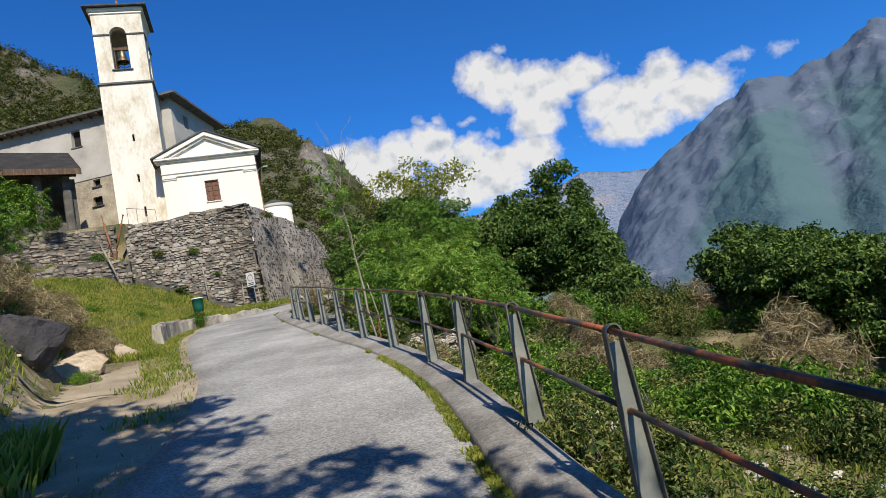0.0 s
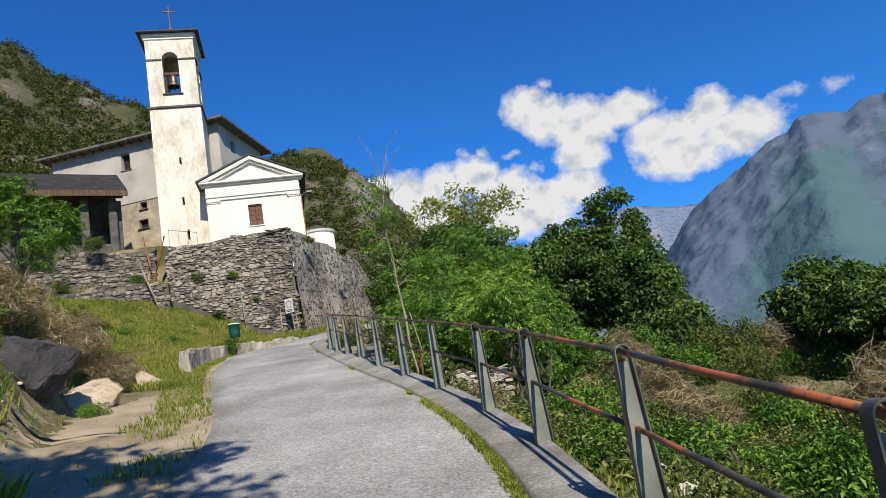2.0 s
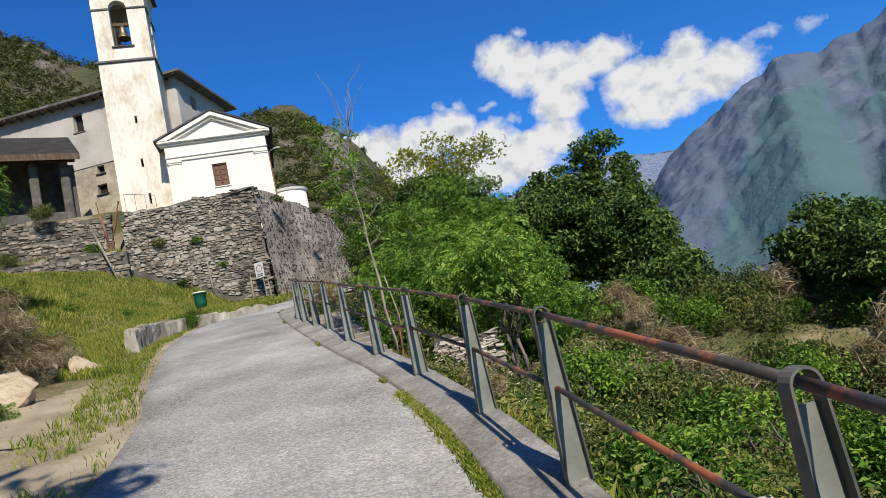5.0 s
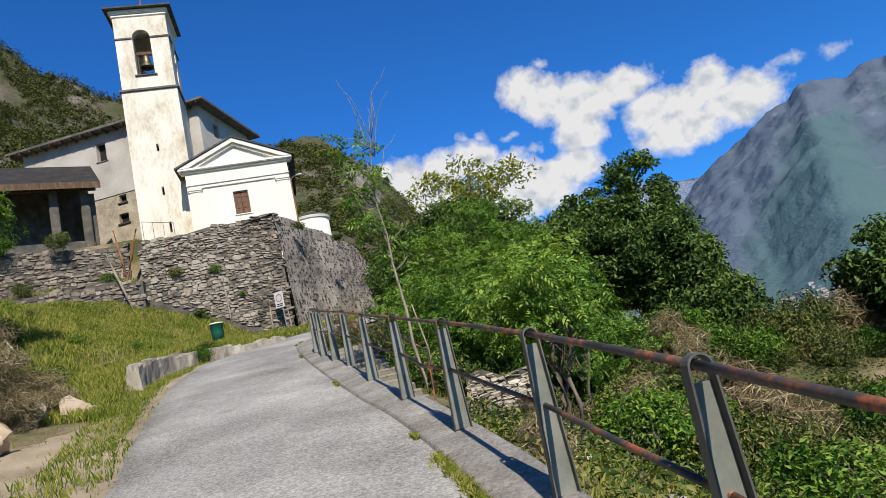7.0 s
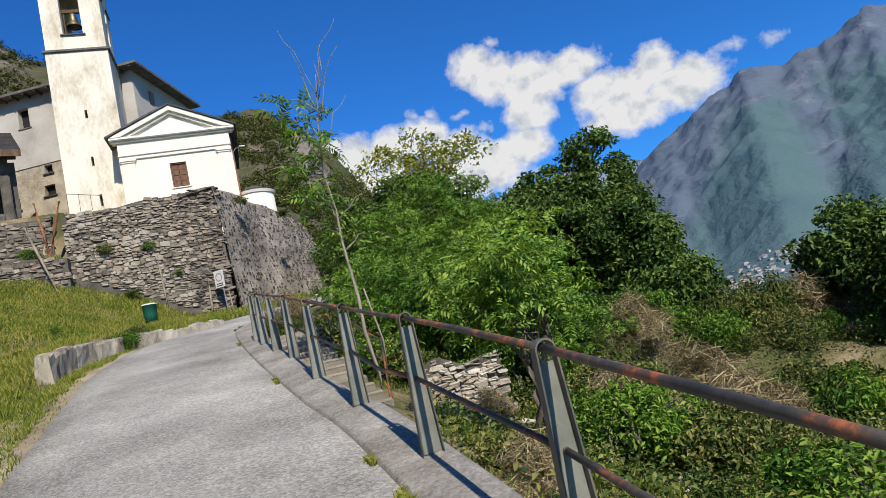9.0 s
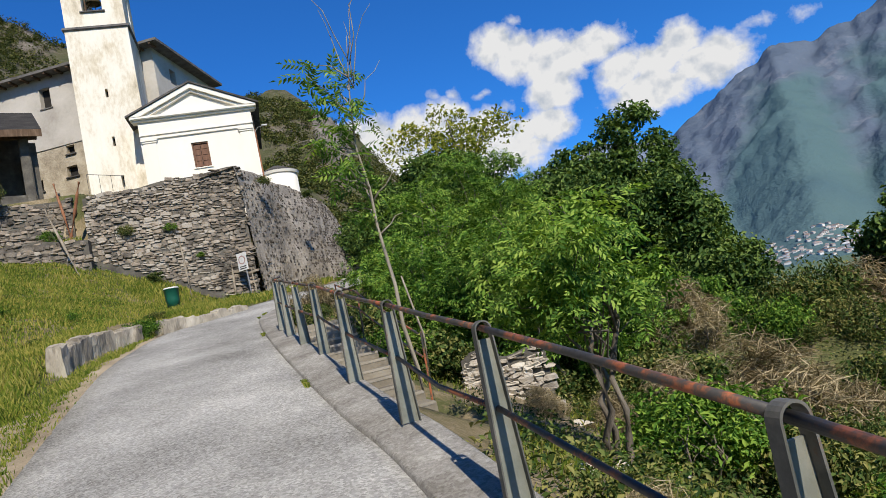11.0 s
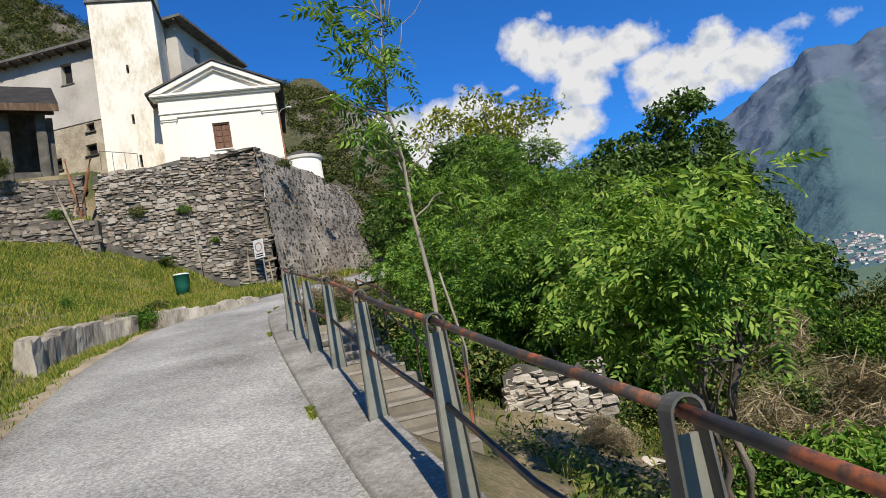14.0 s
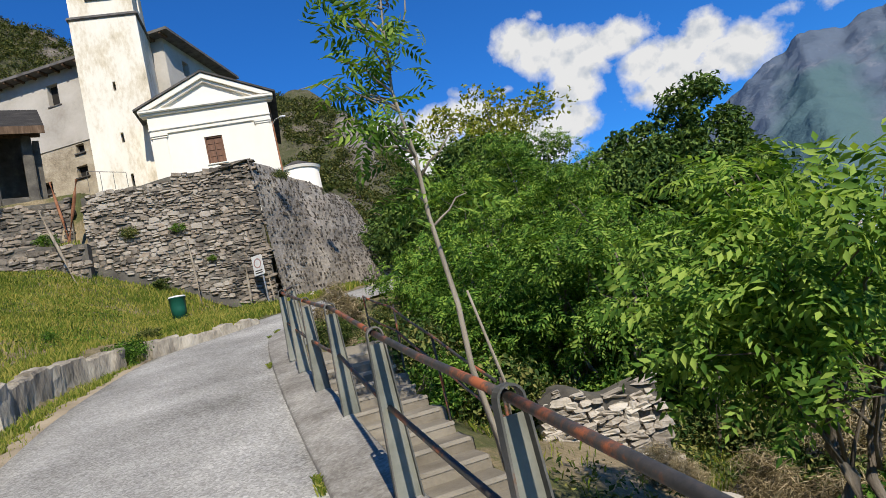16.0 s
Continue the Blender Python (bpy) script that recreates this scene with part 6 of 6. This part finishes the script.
# the pale sapling beside the steps
def build_sapling():
    rng = np.random.default_rng(77)
    x, y = -4.25, 19.62
    z = 0.9
    t = thing("sapling", (x, y, z), "slender pale-barked young ash with bare twigs at its top", "tree")
    stem = [(0.05, 0, -0.4), (0.06, 0, 0.7), (-0.03, 0.02, 1.4), (-0.02, 0.02, 2.0), (-0.1, 0.02, 2.9), (-0.09, 0.0, 3.5), (-0.17, 0.0, 4.2), (-0.1, 0.04, 5.0), (0.05, 0.0, 5.9)]
    wood = [tube(stem, [0.034, 0.032, 0.03, 0.027, 0.023, 0.02, 0.016, 0.011, 0.005], 9)]
    wood.append(tube([(0.18, -0.05, -0.4), (0.25, -0.05, 1.2), (0.1, 0, 2.1)], [0.02, 0.018, 0.012], 7))
    ends = []
    for k in range(20):
        h = rng.uniform(2.6, 5.3)
        a = rng.uniform(1.6, 5.2) if h > 3.4 else rng.uniform(0, 6.28)
        L = rng.uniform(0.35, 0.95)
        s = np.array((np.interp(h, [p[2] for p in stem], [p[0] for p in stem]), 0.02, h))
        e = s + np.array((math.cos(a) * L, math.sin(a) * L, L * rng.uniform(0.3, 0.8)))
        wood.append(limb(s, e, 0.016, 0.004, rng, 0.2, 5, 5))
        ends += [e, (s + e) / 2]
    for k in range(7):
        s = np.array((0.0, 0, rng.uniform(4.6, 5.6)))
        e = s + np.array((rng.uniform(-.5, .75), rng.uniform(-.3, .3), rng.uniform(0.7, 1.4)))
        wood.append(limb(s, e, 0.010, 0.003, rng, 0.15, 5, 5))
    v, f = merge(wood)
    put("trunk", mesh_of("trunk", v, f, BARK_PALE, True), t)
    keep = [e for e in ends if rng.random() < 0.8]
    pts = np.concatenate([e + rng.normal(0, 0.14, (5, 3)) for e in keep])
    verts, loops = pinnate(pts, np.tile((0, 0, 0.8), (len(pts), 1)), 0.30, rng, 5, 0.36)
    put("crown", fast_mesh("crown", verts, loops, 3, LEAF_ASH), t)


build_sapling()
crown_tree("young_ash", (-1.85, 18.35, 0.15), 3.5, 1.3, 0.95, LEAF_ASH, BARK, "many-stemmed young ash with fresh compound leaves", 81, clusters=44, per=30, leaf=0.235, gap=0.45, cluster_r=0.42, trunk_r=0.05, pin=True, stems=3, top_bias=0.45)
crown_tree("young_ash", (-2.7, 24.4, 0.2), 4.4, 1.3, 1.4, LEAF_ASH, BARK, "slim young ash rising behind the railing", 82, clusters=42, per=34, leaf=0.26, cluster_r=0.42, trunk_r=0.045, pin=True, stems=2, top_bias=0.45)
crown_tree("young_ash", (-1.9, 25.2, -0.3), 3.4, 1.2, 0.9, LEAF_ASH, BARK, "fresh green young ash on the slope", 83, clusters=42, per=34, leaf=0.26, cluster_r=0.42, trunk_r=0.045, pin=True, stems=2, top_bias=0.45)
# tree on the bank by the shed, and the tree that shades the lane's lower end
crown_tree("bank_tree", on_ground(-16.3, 21.0), 5.6, 1.9, 2.2, LEAF_ROBINIA, BARK, "small leafy tree leaning on the bank", 84, clusters=38, per=50, leaf=0.26, cluster_r=0.6, trunk_r=0.07, pin=True, gap=0.5)
crown_tree("shade_tree", on_ground(4.2, -1.6), 11.2, 3.7, 6.2, LEAF_CHESTNUT, BARK, "tall tree that overhangs the lower end of the lane", 85, clusters=70, per=70, leaf=0.34, cluster_r=0.8, trunk_r=0.22, lean=(-3.2, 0.6), gap=0.5)


crown_tree("shade_tree", on_ground(-7.0, -2.3), 9.6, 4.0, 5.0, LEAF_CHESTNUT, BARK, "leafy tree that shades the lower verge", 86, clusters=170, per=80, leaf=0.34, cluster_r=0.8, trunk_r=0.2, lean=(3.9, 2.9))


# shrubs of the right-hand slope, as a few shapes set many times
def shrub_kinds():
    out = []
    for k, (mat, leaf, label) in enumerate(((LEAF_BRAMBLE, 0.13, "tangled green bramble bush on the slope"), (LEAF_BRAMBLE, 0.16, "leafy green shrub on the slope"), (LEAF_DRY, 0.16, "dry brown brush on the slope"), (LEAF_ROBINIA, 0.14, "bright green low bush on the slope"))):
        s = crown_tree("bush", (0, 0, -60), 1.15, 0.95, 0.0, mat, BARK, label, 90 + k, clusters=34, per=95 if k != 2 else 200, leaf=leaf * 0.68 if k != 2 else 0.3, cluster_r=0.36, trunk_r=0.02, stems=2, category="bush", group="bushes of the slope", top_bias=0.5, shape=0.42 if k != 2 else 0.04)
        out.append(s)
    return out


SHRUBS = shrub_kinds()
rng_s = random.Random(17)
used = [0, 0, 0, 0]
count = 0
while count < 240:
    dd = rng_s.uniform(0.7, 1.0) if rng_s.random() < 0.12 else 1.2 + 19 * rng_s.random() ** 1.2
    s = rng_s.uniform(-1, 34)
    i = int(np.argmin(np.abs(SMOOTH[:, 1] - s)))
    p = SMOOTH[i] + RIGHT[i] * (dd + 0.5)
    x, y = float(p[0]) + rng_s.uniform(-.5, .5), float(p[1]) + rng_s.uniform(-.5, .5)
    if (-5.2 < x < -1.2 and 20.2 < y < 23.2 and rng_s.random() < 0.93) or (-7.6 < x < -2.6 and 14.5 < y < 25 and dd < 2.4):
        continue
    if math.hypot(x - 3.0, y - 11.6) < 1.7:
        continue
    k = rng_s.choice((0, 0, 0, 1, 1, 2, 3, 3))
    if dd < 3.5 and -3.5 < x < 1.5 and 12 < y < 24 and rng_s.random() < 0.6:
        continue
    sc = rng_s.uniform(0.35, 0.7) if dd < 3.5 else rng_s.uniform(0.7, 1.6)
    m = pose(x, y, ground_at(x, y) - 0.05, rng_s.uniform(-6, 6), rng_s.uniform(-6, 6), rng_s.uniform(0, 360)) @ Matrix.Diagonal((sc, sc, sc * rng_s.uniform(0.8, 1.3), 1))
    if used[k] == 0:
        SHRUBS[k].matrix_basis = m
    else:
        copy_thing(SHRUBS[k], m)
    used[k] += 1
    count += 1
# weeds on the walls and bank
for x, y, z, sc, k in ((-19.6, 36.25, 8.7, 0.55, 0), (-17.9, 37.0, 8.6, 0.4, 3), (-16.9, 37.4, 7.2, 0.25, 3), (-14.2, 39.6, 10.3, 0.5, 0), (-12.9, 41.5, 9.6, 0.5, 1), (-24.5, 34.6, 11.2, 0.9, 0), (-27.0, 33.6, 11.3, 1.0, 3), (-30, 32.4, 11.2, 1.1, 0), (-22.6, 35.4, 9.0, 0.6, 3), (-25.5, 33.2, 9.0, 0.7, 0), (-28, 32.2, 9.0, 0.7, 3),
                       (-18.5, 36.2, 6.4, 0.55, 1), (-13.3, 27.6, 4.0, 0.45, 1), (-12.2, 25.3, 3.3, 0.6, 3), (-12.4, 18.2, 4.2, 0.8, 2), (-11.4, 16.7, 3.6, 0.75, 2), (-12.6, 16.6, 3.6, 0.8, 2), (-11.9, 19.2, 3.6, 0.55, 2), (-14.6, 19.5, 5.0, 0.9, 0), (-13.6, 15.0, 4.8, 0.9, 0), (-12.6, 13.2, 3.8, 0.8, 1), (-10.6, 14.0, 2.2, 0.5, 3), (-9.0, 14.6, 1.75, 0.35, 3), (-15.8, 17.6, 5.6, 1.0, 0), (-11.2, 11.4, 3.0, 0.8, 0), (-9.4, 9.6, 2.0, 0.7, 1), (-16.9, 23.4, 6.2, 0.8, 0),
                       (-10.6, 15.6, 0, 0.7, 2), (-11.0, 14.6, 0, 0.8, 2), (-10.9, 17.3, 0, 0.6, 2), (-11.7, 15.7, 0, 0.9, 1), (-12.0, 17.3, 0, 0.8, 0),
                       (-4.2, 23.5, 0, 0.9, 1), (-5.3, 22.6, 0, 0.95, 3), (-5.9, 24.0, 0, 1.1, 1), (-3.3, 24.4, 0, 1.2, 3), (-6.3, 25.4, 0, 1.2, 0),
                       (-1.4, 22.2, 0, 0.6, 2), (-0.6, 21.6, 0, 0.7, 2), (-2.6, 21.6, 0, 0.35, 2), (0.3, 22.6, 0, 0.8, 2), (-1.1, 23.6, 0, 0.8, 1),
                       (-13.2, 18.6, 0, 0.9, 0), (-13.8, 17.0, 0, 1.1, 1), (-14.8, 16.0, 0, 1.0, 0), (-12.9, 19.8, 0, 0.6, 1), (-11.6, 18.2, 0, 0.6, 2), (-12.4, 15.2, 0, 0.9, 2), (-13.2, 20.9, 0, 0.5, 3), (-10.2, 14.9, 0, 0.45, 3),
                       (-17.5, 27.0, 0, 0.35, 1), (-15.0, 26.4, 0, 0.3, 3), (-19.0, 26.6, 0, 0.4, 0), (-14.2, 24.0, 0, 0.3, 1), (-16.2, 25.2, 0, 0.3, 3), (-18.0, 22.4, 0, 0.5, 1)):
    z = ground_at(x, y) - 0.05 if y < 28 else z
    copy_thing(SHRUBS[k], pose(x, y, z, 0, 0, rng_s.uniform(0, 360)) @ Matrix.Diagonal((sc, sc, sc, 1)))


# ---- grass ----
def blades(name, n, place, height, mat, label, seed, width=0.012, lean=0.5, level=ground):
    """Grass as many thin bent blades; place(rng, n) gives x, y and a height factor."""
    rng = np.random.default_rng(seed)
    x, y, k = place(rng, n)
    z = level(x, y)
    n = len(x)
    h = height * k * rng.uniform(0.5, 1.3, n)
    a = rng.uniform(0, 2 * np.pi, n)
    dx, dy = np.cos(a), np.sin(a)
    tip = lean * h * rng.uniform(0.2, 1.2, n)
    b = rng.uniform(0, 2 * np.pi, n)
    w = width * (0.6 + 0.8 * rng.random(n)) * np.maximum(1.0, np.hypot(x + 1.5, y - 8) / 15)
    p0 = np.stack([x - dy * w, y + dx * w, z - 0.03], -1)
    p1 = np.stack([x + dy * w, y - dx * w, z - 0.03], -1)
    p2 = np.stack([x + np.cos(b) * tip * 0.35 + dy * w * 0.7, y + np.sin(b) * tip * 0.35 - dx * w * 0.7, z + h * 0.6], -1)
    p3 = np.stack([x + np.cos(b) * tip, y + np.sin(b) * tip, z + h], -1)
    verts = np.stack([p0, p1, p2, p3], 1).reshape(-1, 3)
    loops = (np.arange(n)[:, None] * 4 + np.array([0, 1, 2, 0, 2, 3])).reshape(-1)
    return tagged(put(name, fast_mesh(name, verts, loops, 3, mat)), label, "grass", kind="stuff")


def meadow(rng, n):
    x, y = rng.uniform(-31, -9, n), rng.uniform(18, 38, n)
    d, fx, fy = beside(x, y)
    dl = -d - road_width(fy)
    q = -((x - CORNER[0]) * UN[0] + (y - CORNER[1]) * UN[1])
    ok = (dl > 1.0 + 0.8 * wob(x, y, 1.2, 7)) & (dl > 0.3) & (q < -0.1) & (rng.random(n) < 0.55 + 0.45 * np.clip(wob(x, y, 0.8, 6) + 0.5, 0, 1))
    k = 0.6 + 0.6 * np.clip(wob(x, y, 0.6, 3) + 0.5, 0, 1)
    return x[ok], y[ok], k[ok]


def bank(rng, n):
    x, y = rng.uniform(-20, -4, n), rng.uniform(3, 21, n)
    d, fx, fy = beside(x, y)
    dl = -d - road_width(fy)
    tuft = ((x + 7.05 + (y - 14.2) * 0.25) / 0.75) ** 2 + ((y - 14.2) / 1.9) ** 2 < 0.7 + 0.5 * wob(x, y, 3.0, 4)
    tuft |= ((x + 5.5) / 0.5) ** 2 + ((y - 11.1) / 0.9) ** 2 < 0.6 + 0.5 * wob(x, y, 3.0, 1)
    face = (dl > 2.4) & (dl < 4.0) & (y > 12.5) & (y < 19.5)
    inner = 1.1 + 1.5 * step(19.5, 17.5, y) + 0.4 * wob(x, y, 1.7, 2)
    ok = (dl > inner) & (wob(x, y, 0.9, 9) > np.where(face, 0.25, -0.35)) | ((dl > 0.0) & tuft) | ((dl > 0.02) & (dl < inner) & (rng.random(n) < 0.05 + 0.35 * (dl < 0.22 + 0.25 * wob(x, y, 2.1, 8))))
    k = np.where(dl > inner, 0.95, np.where(tuft, 0.62, 0.4))
    return x[ok], y[ok], k[ok]


def verge(rng, n):
    y = rng.uniform(17, 29, n)
    i = np.clip(np.searchsorted(SMOOTH[:, 1], y), 0, len(SMOOTH) - 1)
    o = -road_width(y) - 0.16 - 0.8 * rng.random(n) ** 1.5
    return SMOOTH[i, 0] + RIGHT[i, 0] * o, y + RIGHT[i, 1] * o, np.full(n, 0.4)


def slope(rng, n):
    x, y = rng.uniform(-6, 8, n), rng.uniform(0, 26, n)
    d, fx, fy = beside(x, y)
    ok = (d > 0.6) & (d < 9) & (wob(x, y, 0.9, 1.5) > -0.45)
    ok &= ~((x > -7.4) & (x < -3.0) & (y > 15.8) & (d < 2.3))
    ok &= ~((x > -4.6) & (x < -1.2) & (y > 19.5) & (y < 23.4) & (rng.random(n) < 0.85))
    return x[ok], y[ok], np.full(int(ok.sum()), 0.55)


blades("meadow_grass", 330000, meadow, 0.17, GRASS, "tall yellow-green meadow grass on the bank", 1, 0.006)
blades("bank_grass", 110000, bank, 0.2, GRASS_FRESH, "grass and weeds on the near bank", 2, 0.005)
def corner_grass(rng, n):
    x, y = rng.uniform(-9.5, -4.3, n), rng.uniform(5.2, 9.6, n)
    ok = -beside(x, y)[0] - road_width(y) > 0.9 + 0.4 * wob(x, y, 2, 1)
    ok &= ((x + 7.4) / 2.6) ** 2 + ((y - 7.2) / 2.2) ** 2 < 0.75 + 0.5 * wob(x, y, 1.1, 3) + 0.2 * rng.random(n)
    return x[ok], y[ok], np.ones(int(ok.sum()))


blades("tall_grass", 26000, corner_grass, 0.45, GRASS_FRESH, "tall dark grass at the lane's lower corner", 12, 0.004)
blades("verge_grass", 12000, verge, 0.24, GRASS_FRESH, "short grass along the lane's edge", 3, 0.005)
blades("slope_grass", 70000, slope, 0.3, GRASS_FRESH, "weedy grass on the slope below the railing", 4, 0.0045)


def joint(rng, n):
    y = rng.uniform(3, 27, n)
    i = np.clip(np.searchsorted(SMOOTH[:, 1], y), 1, len(SMOOTH) - 1)
    ok = (wob(y * 2.0, y, 1.0, 2.2) > np.where(y < 13.5, -0.6, 0.5))
    o = -0.035 + 0.035 * rng.standard_normal(n) * np.where(y < 13.5, 1.0, 0.4)
    t = (y - SMOOTH[i - 1, 1]) / (SMOOTH[i, 1] - SMOOTH[i - 1, 1])
    x = SMOOTH[i - 1, 0] + (SMOOTH[i, 0] - SMOOTH[i - 1, 0]) * t
    return (x + RIGHT[i, 0] * o)[ok], (y + RIGHT[i, 1] * o)[ok], np.where(y < 13.5, 1.0, 0.8)[ok]


blades("kerb_moss", 16000, joint, 0.036, GRASS_FRESH, "mossy grass growing in the kerb joint", 5, 0.006, 1.2, lambda x, y: plane(x, y) + 0.02)


# leaf litter and low weeds hugging the ground of the right-hand slope
def low_weeds(name, n, mat, label, seed, size, box_, test, rise):
    rng = np.random.default_rng(seed)
    x, y = rng.uniform(box_[0], box_[1], n), rng.uniform(box_[2], box_[3], n)
    ok = test(x, y)
    x, y = x[ok], y[ok]
    p = np.stack([x, y, ground(x, y) + rise * rng.random(len(x)) ** 1.5], -1)
    v, l = leaves(p, np.tile((0.0, 0.0, 1.0), (len(p), 1)), size, rng, 0.5, 0.2, 0.55)
    return tagged(put(name, fast_mesh(name, v, l, 3, mat)), label, "weeds", kind="stuff")


def slope_test(x, y):
    d, fx, fy = beside(x, y)
    return (d > 0.65) & (d < 22) & (wob(x, y, 0.7, 4.4) > -0.62) & ~((x > -7.4) & (x < -3.0) & (y > 15.8) & (d < 2.3)) & ~((x > -4.5) & (x < -1) & (y > 20.5) & (y < 23.2))


low_weeds("low_weeds", 260000, LEAF_BRAMBLE, "low leafy weeds covering the slope", 6, 0.075, (-7, 22, -2, 36), slope_test, 0.45)
low_weeds("bank_weeds", 60000, LEAF_ROBINIA, "low green weeds on the bank", 7, 0.06, (-22, -6, 4, 36), lambda x, y: (-beside(x, y)[0] - road_width(y) > 2.3) & (wob(x, y, 0.7, 8.4) > 0.0) & (ground(x, y) < 8.2), 0.3)


# ---- woods of the hillside ----
def hill_woods():
    rng = np.random.default_rng(5)
    pts, nrm = [], []
    for _ in range(12500):
        a = rng.uniform(-62, -6)
        r = 66 + 172 * rng.random() ** 0.8
        x, y = EYE[0] + r * math.sin(radians(a)), EYE[1] + r * math.cos(radians(a))
        patch = noise.noise(Vector((x / 22, y / 22, 4)))
        steep = 1 if -27 < a < -13 and r > 120 else 0
        crag = math.exp(-((a + 15.8) / 2.4) ** 2) if 145 < r < 238 else 0
        if patch < (-0.22 if steep else -0.35) or rng.random() < crag * 0.8:
            continue
        z = wooded(a, r, x, y)
        s = rng.uniform(0.7, 2.3)
        k = 42
        u = rng.normal(0, 1, (k, 3))
        u /= np.linalg.norm(u, axis=1)[:, None]
        pts.append(np.array((x, y, z + s * 0.5)) + u * (rng.random(k) ** 0.4)[:, None] * np.array((s, s, s * 0.95)))
        nrm.append(u * 0.8 + (0, 0, 0.6))
    pts, nrm = np.concatenate(pts), np.concatenate(nrm)
    v, l = leaves(pts, nrm, 0.56, rng, 0.7, 0.2, 0.7)
    tagged(put("hill_woods", fast_mesh("hill_woods", v, l, 3, LEAF_FAR)), "mixed green woods covering the hillside", "woods", kind="stuff")


hill_woods()


# ---- the village in the valley ----
def village():
    rng = random.Random(3)
    first = None
    for k in range(170):
        a = rng.uniform(15.5, 25.5)
        r = rng.uniform(1370, 1620)
        x, y = EYE[0] + r * math.sin(radians(a)), EYE[1] + r * math.cos(radians(a))
        z = big_mountain(a, r, x, y)
        m = pose(x, y, z - 2, 0, 0, rng.uniform(0, 180)) @ Matrix.Diagonal((rng.uniform(0.7, 1.4), rng.uniform(0.6, 1.1), rng.uniform(0.6, 1.2), 1))
        if first is None:
            first = thing("village_house", (0, 0, 0), "small pale house with a tiled roof in the valley village", "house", "houses of the valley village")
            part("wall", boxed(-5, 5, -4, 4, 0, 8), HOUSE_FAR, first)
            part("roof", prism(bmesh.new(), [(-5.6, 8), (5.6, 8), (0, 10.8)], -4.6, 4.6), ROOF_FAR, first)
            for wx in (-3, 0, 3):
                for wz in (2.2, 5.2):
                    part("window", boxed(wx - 0.6, wx + 0.6, -4.06, -4.01, wz - 0.8, wz + 0.8), DARK, first)
            first.matrix_basis = m
        else:
            copy_thing(first, m)


village()
